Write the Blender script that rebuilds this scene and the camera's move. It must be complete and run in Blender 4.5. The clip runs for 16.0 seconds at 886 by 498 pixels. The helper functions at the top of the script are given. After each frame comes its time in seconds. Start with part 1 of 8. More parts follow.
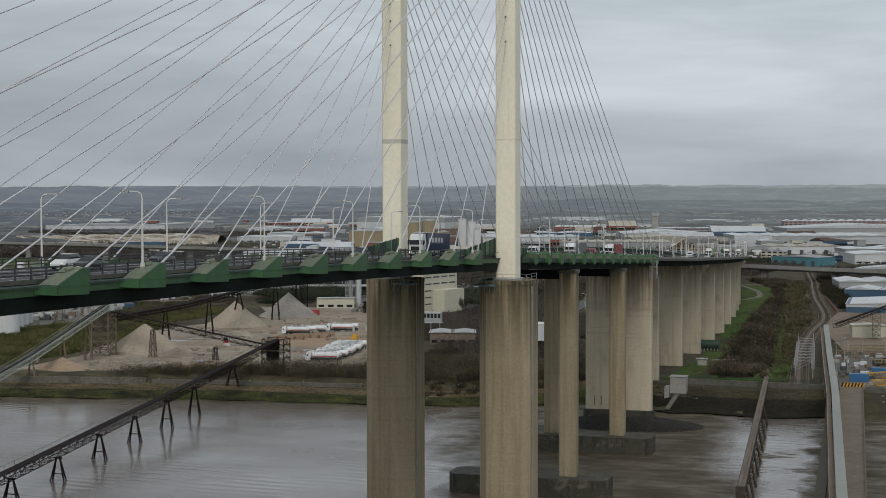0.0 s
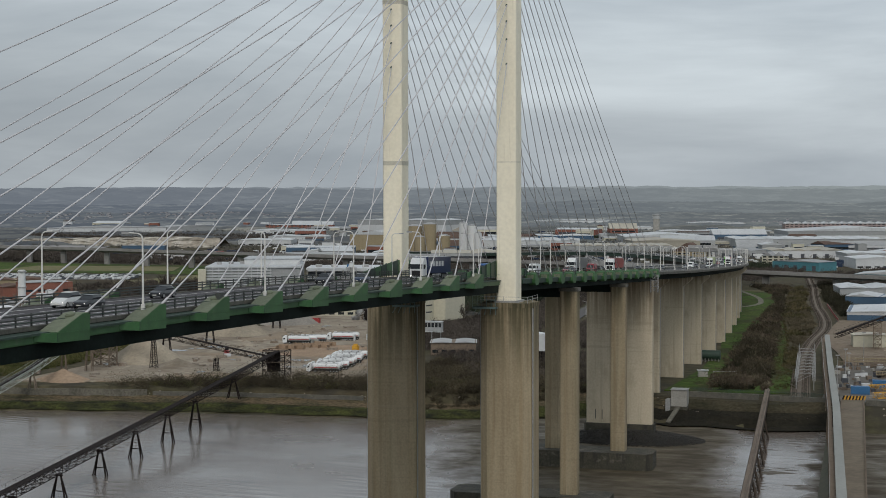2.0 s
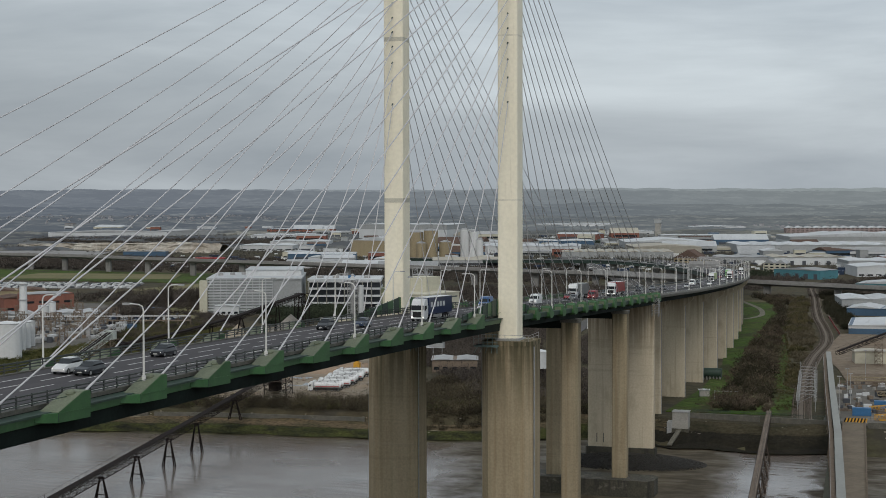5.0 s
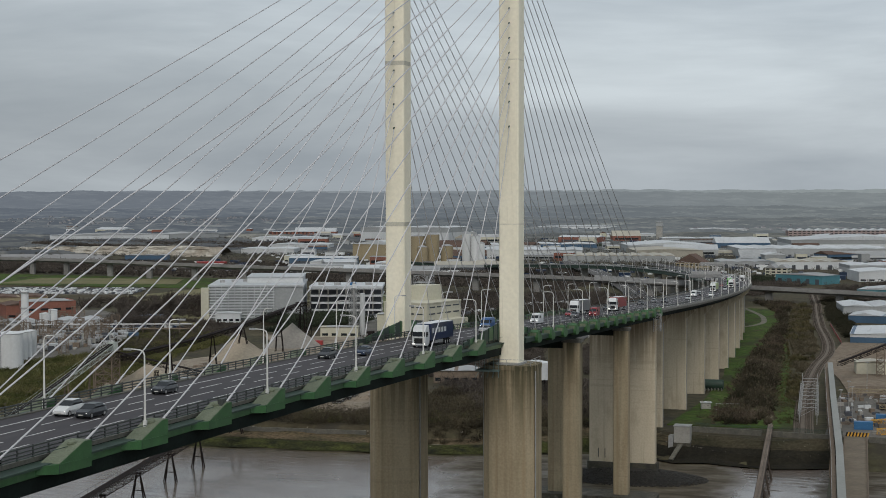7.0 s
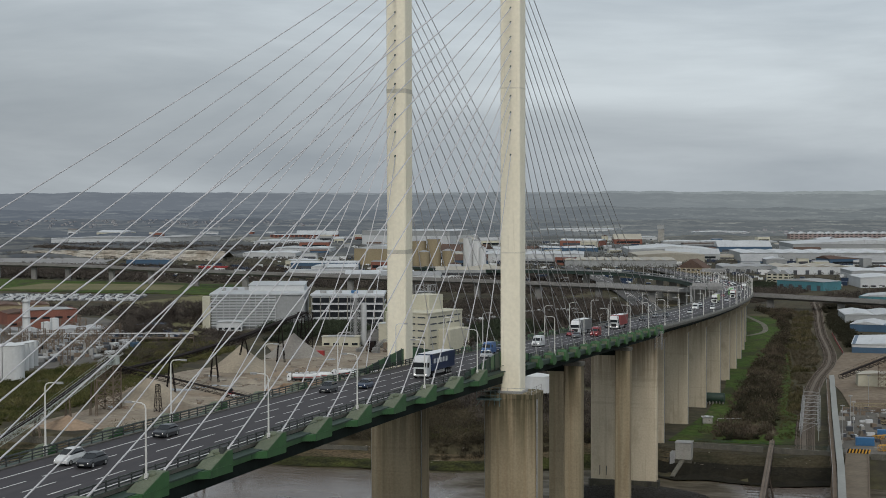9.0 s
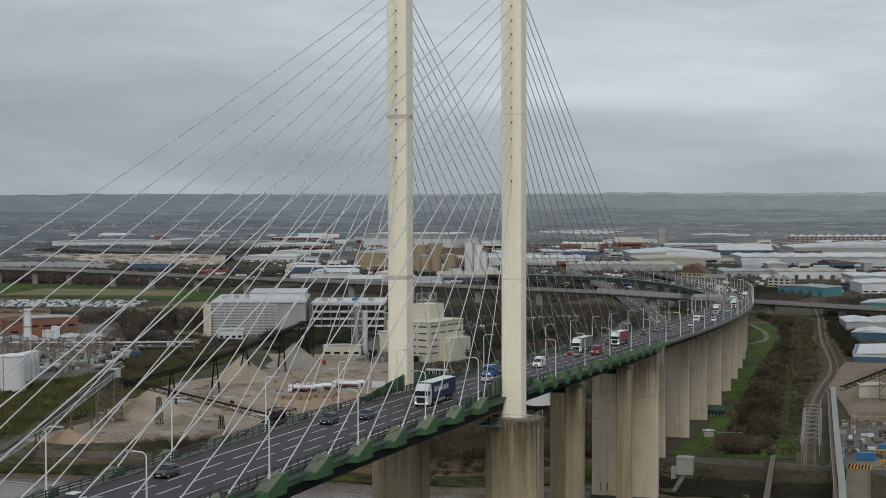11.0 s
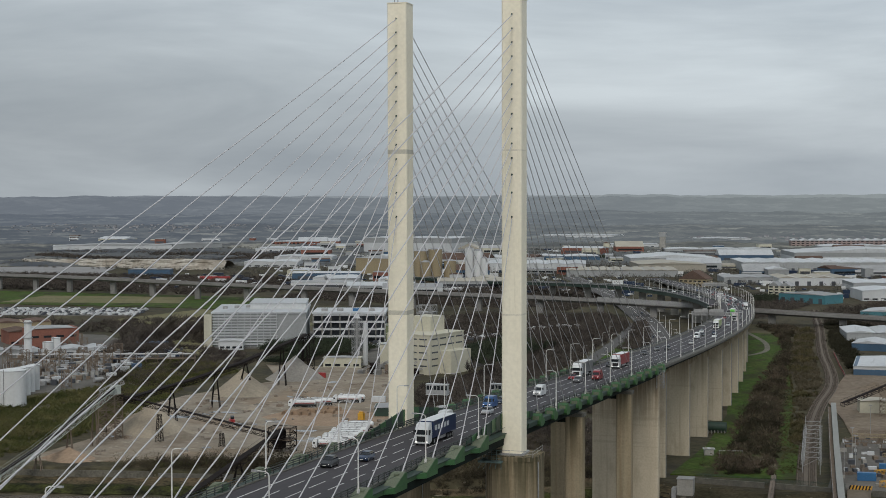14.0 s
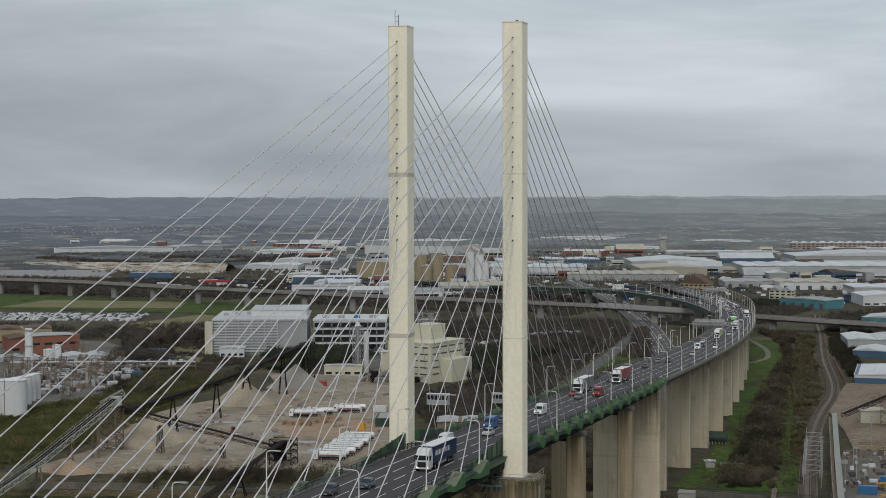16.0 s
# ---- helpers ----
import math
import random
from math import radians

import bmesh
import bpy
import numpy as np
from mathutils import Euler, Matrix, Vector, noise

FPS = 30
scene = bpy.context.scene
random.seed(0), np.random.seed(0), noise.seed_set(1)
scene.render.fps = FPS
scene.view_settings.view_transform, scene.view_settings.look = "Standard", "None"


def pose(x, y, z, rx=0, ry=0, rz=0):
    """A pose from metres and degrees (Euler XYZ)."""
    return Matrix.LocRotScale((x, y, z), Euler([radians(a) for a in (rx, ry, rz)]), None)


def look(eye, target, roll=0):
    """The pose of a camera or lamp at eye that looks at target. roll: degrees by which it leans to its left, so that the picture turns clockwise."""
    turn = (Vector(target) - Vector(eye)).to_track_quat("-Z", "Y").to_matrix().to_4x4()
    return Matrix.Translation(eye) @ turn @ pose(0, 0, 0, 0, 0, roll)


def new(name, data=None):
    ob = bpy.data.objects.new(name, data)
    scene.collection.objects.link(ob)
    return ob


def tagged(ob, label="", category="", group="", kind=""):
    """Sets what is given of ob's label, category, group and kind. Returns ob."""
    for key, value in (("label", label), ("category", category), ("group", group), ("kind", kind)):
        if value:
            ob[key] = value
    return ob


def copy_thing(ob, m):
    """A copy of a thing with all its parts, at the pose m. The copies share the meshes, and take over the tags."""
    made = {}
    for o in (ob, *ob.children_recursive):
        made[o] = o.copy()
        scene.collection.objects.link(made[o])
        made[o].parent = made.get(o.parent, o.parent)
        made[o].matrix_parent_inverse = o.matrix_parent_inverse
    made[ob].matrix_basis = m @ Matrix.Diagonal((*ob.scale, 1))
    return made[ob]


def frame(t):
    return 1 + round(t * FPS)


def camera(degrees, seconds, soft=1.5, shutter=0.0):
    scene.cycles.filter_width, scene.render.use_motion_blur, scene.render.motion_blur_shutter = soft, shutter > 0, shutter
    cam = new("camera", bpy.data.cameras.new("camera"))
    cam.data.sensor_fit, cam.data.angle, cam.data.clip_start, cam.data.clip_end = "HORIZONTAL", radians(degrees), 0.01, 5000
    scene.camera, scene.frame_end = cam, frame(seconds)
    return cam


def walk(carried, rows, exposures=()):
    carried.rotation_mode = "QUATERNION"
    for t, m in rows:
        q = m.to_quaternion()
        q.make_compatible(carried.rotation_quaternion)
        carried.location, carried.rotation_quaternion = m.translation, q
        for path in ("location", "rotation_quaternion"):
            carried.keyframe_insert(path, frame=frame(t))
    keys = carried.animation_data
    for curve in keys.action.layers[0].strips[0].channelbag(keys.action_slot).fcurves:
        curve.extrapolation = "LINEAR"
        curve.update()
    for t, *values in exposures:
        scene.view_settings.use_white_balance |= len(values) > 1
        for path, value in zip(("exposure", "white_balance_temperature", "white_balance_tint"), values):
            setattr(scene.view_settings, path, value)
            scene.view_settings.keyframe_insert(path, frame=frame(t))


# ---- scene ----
# A drone climbs almost straight up beside the river span of a cable-stayed bridge. x: across the deck, y: along it to the land, z: above low water.
cam = camera(32.38, 16.0, soft=0.9)
PATH = [(0.0, 68.83, 16.934), (0.5, 69.87, 16.956), (1.0, 70.87, 16.967), (1.5, 71.94, 16.971),
    (2.0, 72.94, 16.97), (2.5, 73.79, 16.981), (3.0, 75.09, 16.992), (3.5, 76.44, 17.0),
    (4.0, 77.66, 17.003), (6.5, 83.33, 17.072), (7.0, 84.45, 17.083), (7.5, 85.58, 17.099),
    (8.0, 86.86, 17.108), (8.5, 88.3, 17.119), (9.0, 89.68, 17.139), (11.5, 95.62, 17.183),
    (12.0, 96.68, 17.185), (12.5, 97.76, 17.191), (13.0, 98.9, 17.196), (13.5, 100.02, 17.198),
    (14.0, 101.12, 17.2), (14.5, 102.25, 17.204), (15.0, 103.24, 17.209), (15.5, 104.28, 17.222),
    (16.0, 105.45, 17.235)]


def drone(t, height, yaw):
    return pose(82.3 - 0.02 * t, -275.57 + 0.1275 * t, height, 0, 0, yaw) @ pose(0, 0, 0, 90 - 2.031) @ pose(0, 0, 0, 0, 0, -0.107)


walk(cam, [(t, drone(t, h, yaw)) for t, h, yaw in PATH])

# ---- light ----
SUN_ELEVATION, SUN_TURN = radians(42), radians(169)
world = bpy.data.worlds.new("overcast_sky")
scene.world = world
world.use_nodes = True
wt = world.node_tree
wt.nodes.clear()


def wnode(kind, **values):
    n = wt.nodes.new(kind)
    for k, v in values.items():
        n.inputs[k].default_value = v
    return n


sky = wt.nodes.new("ShaderNodeTexSky")
sky.sky_type, sky.sun_disc = "NISHITA", False
sky.sun_elevation, sky.sun_rotation = SUN_ELEVATION, SUN_TURN
sky.air_density, sky.dust_density = 1.2, 3.0
w_coord = wt.nodes.new("ShaderNodeTexCoord")
w_map = wnode("ShaderNodeMapping", Scale=(1.7, 1.7, 8.5), Location=(0.35, 0.1, 0.2))
wt.links.new(w_coord.outputs["Generated"], w_map.inputs["Vector"])
cloud_a = wnode("ShaderNodeTexNoise", Scale=1.9, Detail=7.0, Roughness=0.56, Distortion=0.35)
wt.links.new(w_map.outputs[0], cloud_a.inputs["Vector"])
cloud_ramp = wt.nodes.new("ShaderNodeValToRGB")
e = cloud_ramp.color_ramp.elements
e[0].position, e[0].color = 0.32, (0.310, 0.35, 0.388, 1)
e[1].position, e[1].color = 0.72, (0.513, 0.565, 0.602, 1)
m_ = cloud_ramp.color_ramp.elements.new(0.5)
m_.color = (0.392, 0.435, 0.471, 1)
wt.links.new(cloud_a.outputs["Fac"], cloud_ramp.inputs["Fac"])
clear = wnode("ShaderNodeVectorMath")
clear.operation = "SCALE"
clear.inputs["Scale"].default_value = 0.10
wt.links.new(sky.outputs[0], clear.inputs[0])
w_mix = wt.nodes.new("ShaderNodeMixRGB")
w_mix.inputs[0].default_value = 0.93
wt.links.new(clear.outputs[0], w_mix.inputs[1])
wt.links.new(cloud_ramp.outputs[0], w_mix.inputs[2])
w_sep = wt.nodes.new("ShaderNodeSeparateXYZ")
wt.links.new(w_coord.outputs["Generated"], w_sep.inputs[0])
w_low = wt.nodes.new("ShaderNodeMapRange")
w_low.inputs["From Min"].default_value, w_low.inputs["From Max"].default_value = 0.0, 0.13
w_low.inputs["To Min"].default_value, w_low.inputs["To Max"].default_value = 0.80, 1.04
wt.links.new(w_sep.outputs["Z"], w_low.inputs["Value"])
w_deep = wt.nodes.new("ShaderNodeVectorMath")
w_deep.operation = "SCALE"
wt.links.new(w_mix.outputs[0], w_deep.inputs[0])
wt.links.new(w_low.outputs[0], w_deep.inputs["Scale"])
w_turn = wt.nodes.new("ShaderNodeVectorMath")
w_turn.operation = "DOT_PRODUCT"
w_turn.inputs[1].default_value = (0.956, 0.292, 0.0)
wt.links.new(w_coord.outputs["Generated"], w_turn.inputs[0])
w_side = wt.nodes.new("ShaderNodeMapRange")
w_side.inputs["From Min"].default_value, w_side.inputs["From Max"].default_value = -0.35, 0.35
w_side.inputs["To Min"].default_value, w_side.inputs["To Max"].default_value = 0.82, 1.10
wt.links.new(w_turn.outputs["Value"], w_side.inputs["Value"])
w_fall = wt.nodes.new("ShaderNodeVectorMath")
w_fall.operation = "SCALE"
wt.links.new(w_deep.outputs[0], w_fall.inputs[0])
wt.links.new(w_side.outputs[0], w_fall.inputs["Scale"])
w_back = wnode("ShaderNodeBackground", Strength=1.3)
wt.links.new(w_fall.outputs[0], w_back.inputs["Color"])
w_out = wt.nodes.new("ShaderNodeOutputWorld")
wt.links.new(w_back.outputs[0], w_out.inputs["Surface"])

sun = new("sun", bpy.data.lights.new("sun", "SUN"))
sun.data.energy, sun.data.angle, sun.data.color = 1.45, radians(25), (1.0, 0.96, 0.9)
sun.matrix_world = look((45, -230, 215), (0, 0, 0))
tagged(sun, kind="structure")

# ---- materials ----


def material(name, col, col2=None, rough=0.8, metal=0.0, scale=1.0, stretch=(1, 1, 1), mix=0.5, fine=8.0, fine_amount=0.18,
             bump=0.0, bump_scale=6.0, random_amount=0.0, rough_var=0.0, spec=None):
    """Two-scale procedural surface: broad patches between two colours, fine grain, bump."""
    m = bpy.data.materials.new(name)
    m.use_nodes = True
    nt = m.node_tree
    bsdf = nt.nodes["Principled BSDF"]
    bsdf.inputs["Roughness"].default_value = rough
    bsdf.inputs["Metallic"].default_value = metal
    bsdf.inputs["Specular IOR Level"].default_value = (0.12 if rough >= 0.85 else 0.5) if spec is None else spec
    co = nt.nodes.new("ShaderNodeNewGeometry")
    mp = nt.nodes.new("ShaderNodeMapping")
    mp.inputs["Scale"].default_value = stretch
    nt.links.new(co.outputs["Position"], mp.inputs["Vector"])
    big = nt.nodes.new("ShaderNodeTexNoise")
    big.inputs["Scale"].default_value = scale
    big.inputs["Detail"].default_value = 5
    nt.links.new(mp.outputs[0], big.inputs["Vector"])
    ramp = nt.nodes.new("ShaderNodeMapRange")
    ramp.inputs["From Min"].default_value = 0.5 - 0.22
    ramp.inputs["From Max"].default_value = 0.5 + 0.22
    nt.links.new(big.outputs["Fac"], ramp.inputs["Value"])
    mx = nt.nodes.new("ShaderNodeMixRGB")
    mx.inputs[1].default_value = (*col, 1)
    mx.inputs[2].default_value = (*(col2 or [c * 0.75 for c in col]), 1)
    sc = nt.nodes.new("ShaderNodeMath")
    sc.operation = "MULTIPLY"
    sc.inputs[1].default_value = min(1.0, mix * 2)
    nt.links.new(ramp.outputs[0], sc.inputs[0])
    nt.links.new(sc.outputs[0], mx.inputs[0])
    fn = nt.nodes.new("ShaderNodeTexNoise")
    fn.inputs["Scale"].default_value = fine
    fn.inputs["Detail"].default_value = 3
    nt.links.new(co.outputs["Position"], fn.inputs["Vector"])
    fr = nt.nodes.new("ShaderNodeMapRange")
    fr.inputs["From Min"].default_value, fr.inputs["From Max"].default_value = 0.3, 0.7
    fr.inputs["To Min"].default_value, fr.inputs["To Max"].default_value = 1 - fine_amount, 1 + fine_amount
    nt.links.new(fn.outputs["Fac"], fr.inputs["Value"])
    mul = nt.nodes.new("ShaderNodeVectorMath")
    mul.operation = "SCALE"
    nt.links.new(mx.outputs[0], mul.inputs[0])
    nt.links.new(fr.outputs[0], mul.inputs["Scale"])
    last = mul
    if random_amount:
        oi = nt.nodes.new("ShaderNodeObjectInfo")
        rr = nt.nodes.new("ShaderNodeMapRange")
        rr.inputs["To Min"].default_value, rr.inputs["To Max"].default_value = 1 - random_amount, 1 + random_amount
        nt.links.new(oi.outputs["Random"], rr.inputs["Value"])
        last = nt.nodes.new("ShaderNodeVectorMath")
        last.operation = "SCALE"
        nt.links.new(mul.outputs[0], last.inputs[0])
        nt.links.new(rr.outputs[0], last.inputs["Scale"])
    nt.links.new(last.outputs[0], bsdf.inputs["Base Color"])
    if rough_var:
        rv = nt.nodes.new("ShaderNodeMapRange")
        rv.inputs["From Min"].default_value, rv.inputs["From Max"].default_value = 0.35, 0.65
        rv.inputs["To Min"].default_value, rv.inputs["To Max"].default_value = rough - rough_var, rough + rough_var
        nt.links.new(big.outputs["Fac"], rv.inputs["Value"])
        nt.links.new(rv.outputs[0], bsdf.inputs["Roughness"])
    if bump:
        bn = nt.nodes.new("ShaderNodeTexNoise")
        bn.inputs["Scale"].default_value = bump_scale
        bn.inputs["Detail"].default_value = 4
        nt.links.new(mp.outputs[0], bn.inputs["Vector"])
        bp = nt.nodes.new("ShaderNodeBump")
        bp.inputs["Strength"].default_value = 1.0
        bp.inputs["Distance"].default_value = bump
        nt.links.new(bn.outputs["Fac"], bp.inputs["Height"])
        nt.links.new(bp.outputs[0], bsdf.inputs["Normal"])
    return m


def add_layer(m, col, scale, stretch, low, high, amount=1.0):
    """Lay stains of a second colour over a material, where a stretched noise lies between low and high."""
    nt = m.node_tree
    bsdf = nt.nodes["Principled BSDF"]
    src = bsdf.inputs["Base Color"].links[0].from_socket
    co = nt.nodes.new("ShaderNodeNewGeometry")
    mp = nt.nodes.new("ShaderNodeMapping")
    mp.inputs["Scale"].default_value = stretch
    nt.links.new(co.outputs["Position"], mp.inputs["Vector"])
    nz = nt.nodes.new("ShaderNodeTexNoise")
    nz.inputs["Scale"].default_value = scale
    nz.inputs["Detail"].default_value = 6
    nz.inputs["Roughness"].default_value = 0.6
    nt.links.new(mp.outputs[0], nz.inputs["Vector"])
    mr = nt.nodes.new("ShaderNodeMapRange")
    mr.inputs["From Min"].default_value, mr.inputs["From Max"].default_value = low, high
    mr.inputs["To Max"].default_value = amount
    nt.links.new(nz.outputs["Fac"], mr.inputs["Value"])
    mx = nt.nodes.new("ShaderNodeMixRGB")
    nt.links.new(mr.outputs[0], mx.inputs[0])
    nt.links.new(src, mx.inputs[1])
    mx.inputs[2].default_value = (*col, 1)
    nt.links.new(mx.outputs[0], bsdf.inputs["Base Color"])
    return m


def ripple(m):
    """Small tidal ripples and drained runnels that break the sheen of the wet mud."""
    nt = m.node_tree
    bsdf = nt.nodes["Principled BSDF"]
    co = nt.nodes.new("ShaderNodeNewGeometry")
    mp = nt.nodes.new("ShaderNodeMapping")
    mp.inputs["Scale"].default_value = (0.35, 1.0, 1)
    mp.inputs["Rotation"].default_value = (0, 0, 0.25)
    nt.links.new(co.outputs["Position"], mp.inputs["Vector"])
    wv = nt.nodes.new("ShaderNodeTexWave")
    wv.bands_direction = "Y"
    wv.inputs["Scale"].default_value = 0.075
    wv.inputs["Distortion"].default_value = 7
    wv.inputs["Detail"].default_value = 3
    nt.links.new(mp.outputs[0], wv.inputs["Vector"])
    nz = nt.nodes.new("ShaderNodeTexNoise")
    nz.inputs["Scale"].default_value = 0.03
    nt.links.new(co.outputs["Position"], nz.inputs["Vector"])
    mr = nt.nodes.new("ShaderNodeMapRange")
    mr.inputs["From Min"].default_value, mr.inputs["From Max"].default_value = 0.45, 0.62
    nt.links.new(nz.outputs["Fac"], mr.inputs["Value"])
    ml = nt.nodes.new("ShaderNodeMath")
    ml.operation = "MULTIPLY"
    nt.links.new(wv.outputs["Fac"], ml.inputs[0])
    nt.links.new(mr.outputs[0], ml.inputs[1])
    bp = nt.nodes.new("ShaderNodeBump")
    bp.inputs["Distance"].default_value = 0.06
    nt.links.new(ml.outputs[0], bp.inputs["Height"])
    old = bsdf.inputs["Normal"].links
    if old:
        nt.links.new(old[0].from_socket, bp.inputs["Normal"])
    nt.links.new(bp.outputs[0], bsdf.inputs["Normal"])


CREAM = material("cream_pylon_paint", (0.85, 0.79, 0.635), (0.80, 0.74, 0.585), 0.55, scale=0.25, fine=1.5, fine_amount=0.05, stretch=(1, 1, 0.3))
add_layer(CREAM, (0.50, 0.44, 0.32), 1.1, (1.6, 1.6, 0.06), 0.60, 0.74, 0.5)
FAINT_BAND = material("joint_band_cream", (0.74, 0.69, 0.555), (0.66, 0.61, 0.49), 0.7, scale=0.8, fine=4, fine_amount=0.1)
BAND = material("joint_band_grey", (0.55, 0.52, 0.43), (0.45, 0.42, 0.34), 0.7, scale=0.8, fine=4, fine_amount=0.1)
CONCRETE = material("pier_concrete", (0.36, 0.30, 0.203), (0.268, 0.215, 0.14), 0.85, scale=0.35, stretch=(1, 1, 0.18), fine=2.5, fine_amount=0.1, bump=0.03, bump_scale=2.0)
add_layer(CONCRETE, (0.12, 0.098, 0.066), 1.0, (1.1, 1.1, 0.022), 0.52, 0.70, 0.32)
add_layer(CONCRETE, (0.17, 0.16, 0.10), 0.35, (1.0, 1.0, 0.05), 0.54, 0.70, 0.4)
add_layer(CONCRETE, (0.38, 0.325, 0.235), 0.5, (0.05, 0.05, 1.1), 0.60, 0.70, 0.25)
add_layer(CONCRETE, (0.16, 0.13, 0.09), 0.5, (0.04, 0.04, 2.4), 0.58, 0.66, 0.18)
add_layer(CONCRETE, (0.24, 0.165, 0.09), 0.8, (0.7, 0.7, 0.015), 0.52, 0.68, 0.4)
def add_runoff_and_shade(m, z0, z1, col, amount):
    """Rain streaks of dirt that run down from the wet top of a pier; on the viaduct concrete, painted deck shade."""
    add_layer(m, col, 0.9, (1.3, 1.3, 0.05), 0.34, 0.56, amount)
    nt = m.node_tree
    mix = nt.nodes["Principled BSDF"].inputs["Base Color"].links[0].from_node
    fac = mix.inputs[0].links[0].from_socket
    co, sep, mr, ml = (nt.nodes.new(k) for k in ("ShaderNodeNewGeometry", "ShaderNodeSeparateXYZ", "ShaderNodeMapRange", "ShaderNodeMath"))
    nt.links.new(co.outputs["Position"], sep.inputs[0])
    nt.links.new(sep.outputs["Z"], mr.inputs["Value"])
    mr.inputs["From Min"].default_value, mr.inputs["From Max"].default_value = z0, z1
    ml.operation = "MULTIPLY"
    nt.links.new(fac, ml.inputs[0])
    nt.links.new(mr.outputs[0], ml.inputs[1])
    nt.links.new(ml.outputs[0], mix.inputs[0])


add_runoff_and_shade(CONCRETE, 38, 53, (0.055, 0.052, 0.03), 0.95)
add_runoff_and_shade(CONCRETE, 9, 0, (0.06, 0.055, 0.03), 0.8)
PALE_CONCRETE = material("viaduct_concrete", (0.535, 0.462, 0.347), (0.456, 0.39, 0.285), 0.85, scale=0.3, stretch=(1, 1, 0.2), fine=2, fine_amount=0.07, bump=0.02)
add_layer(PALE_CONCRETE, (0.24, 0.195, 0.13), 0.8, (1.2, 1.2, 0.03), 0.54, 0.74, 0.6)
add_layer(PALE_CONCRETE, (0.30, 0.245, 0.165), 0.22, (1, 1, 0.5), 0.54, 0.70, 0.5)
add_layer(PALE_CONCRETE, (0.27, 0.23, 0.165), 0.5, (0.03, 0.03, 0.9), 0.60, 0.66, 0.25)
# Shade of the deck is painted into the upper part of this concrete.
add_runoff_and_shade(PALE_CONCRETE, 31, 45, (0.13, 0.09, 0.05), 0.75)
EDGE_CONCRETE = material("grey_concrete", (0.33, 0.32, 0.29), (0.24, 0.23, 0.21), 0.85, scale=0.3, fine=2, fine_amount=0.12)
DARK_CONCRETE = material("wet_dark_concrete", (0.115, 0.105, 0.085), (0.06, 0.06, 0.05), 0.7, scale=0.5, fine=3, fine_amount=0.2, bump=0.05)
TIDAL_CONCRETE = material("algae_stained_concrete", (0.062, 0.054, 0.038), (0.032, 0.032, 0.020), 0.75, scale=0.35, fine=2.5, fine_amount=0.3, bump=0.08)
add_layer(TIDAL_CONCRETE, (0.15, 0.135, 0.105), 0.3, (1, 1, 1.5), 0.56, 0.66, 0.7)
add_layer(TIDAL_CONCRETE, (0.018, 0.017, 0.013), 0.5, (1, 1, 0.15), 0.52, 0.64, 0.8)
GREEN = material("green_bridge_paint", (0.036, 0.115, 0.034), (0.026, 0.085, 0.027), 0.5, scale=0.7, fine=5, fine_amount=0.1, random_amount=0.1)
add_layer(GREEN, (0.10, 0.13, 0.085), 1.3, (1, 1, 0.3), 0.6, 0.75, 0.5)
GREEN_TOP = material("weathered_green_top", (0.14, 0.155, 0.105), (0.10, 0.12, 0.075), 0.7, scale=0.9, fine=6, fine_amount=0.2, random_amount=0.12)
DARK_GREEN = material("dark_green_steel", (0.022, 0.05, 0.032), (0.015, 0.032, 0.024), 0.6, scale=0.4, fine=3, fine_amount=0.15)
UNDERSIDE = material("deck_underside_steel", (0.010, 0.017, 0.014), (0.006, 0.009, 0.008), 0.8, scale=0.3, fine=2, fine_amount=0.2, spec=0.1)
ASPHALT = material("dark_asphalt", (0.036, 0.031, 0.035), (0.028, 0.025, 0.028), 0.8, scale=0.25, stretch=(1, 0.1, 1), fine=1.2, fine_amount=0.1)
add_layer(ASPHALT, (0.052, 0.045, 0.048), 0.6, (1.0, 0.02, 1), 0.52, 0.7, 0.7)
OLD_ROAD = material("worn_grey_asphalt", (0.105, 0.10, 0.097), (0.08, 0.077, 0.075), 0.85, scale=0.1, fine=0.8, fine_amount=0.15)
PAINT_WHITE = material("white_road_paint", (0.68, 0.67, 0.65), (0.5, 0.49, 0.48), 0.7, scale=1.5, fine=8, fine_amount=0.1)
STAY = material("pale_stay_sheath", (0.50, 0.49, 0.50), (0.43, 0.42, 0.43), 0.5, scale=0.3, fine=3, fine_amount=0.05)
GALV = material("galvanised_steel", (0.36, 0.36, 0.35), (0.27, 0.27, 0.27), 0.55, 0.3, scale=0.8, fine=6, fine_amount=0.12)
LAMP_WHITE = material("pale_lamp_post_paint", (0.66, 0.65, 0.62), (0.56, 0.55, 0.52), 0.5, scale=0.6, fine=4, fine_amount=0.06)
RAIL_DARK = material("dark_parapet_steel", (0.05, 0.055, 0.05), (0.035, 0.04, 0.036), 0.6, scale=0.8, fine=4, fine_amount=0.2)
MUD = material("wet_mud_shallows", (0.150, 0.124, 0.106), (0.100, 0.079, 0.064), 0.2, scale=0.018, stretch=(1, 1.4, 1), fine=0.35, fine_amount=0.1, bump=0.015, bump_scale=0.45, rough_var=0.08)
add_layer(MUD, (0.075, 0.064, 0.052), 0.035, (0.8, 1.8, 1), 0.56, 0.66, 0.5)
add_layer(MUD, (0.185, 0.172, 0.158), 0.025, (0.7, 1.8, 1), 0.54, 0.66, 0.5)
add_layer(MUD, (0.045, 0.038, 0.030), 0.11, (0.5, 1.0, 1), 0.625, 0.65, 0.7)
add_layer(MUD, (0.04, 0.034, 0.027), 0.45, (0.35, 0.9, 1), 0.635, 0.66, 0.6)
ripple(MUD)


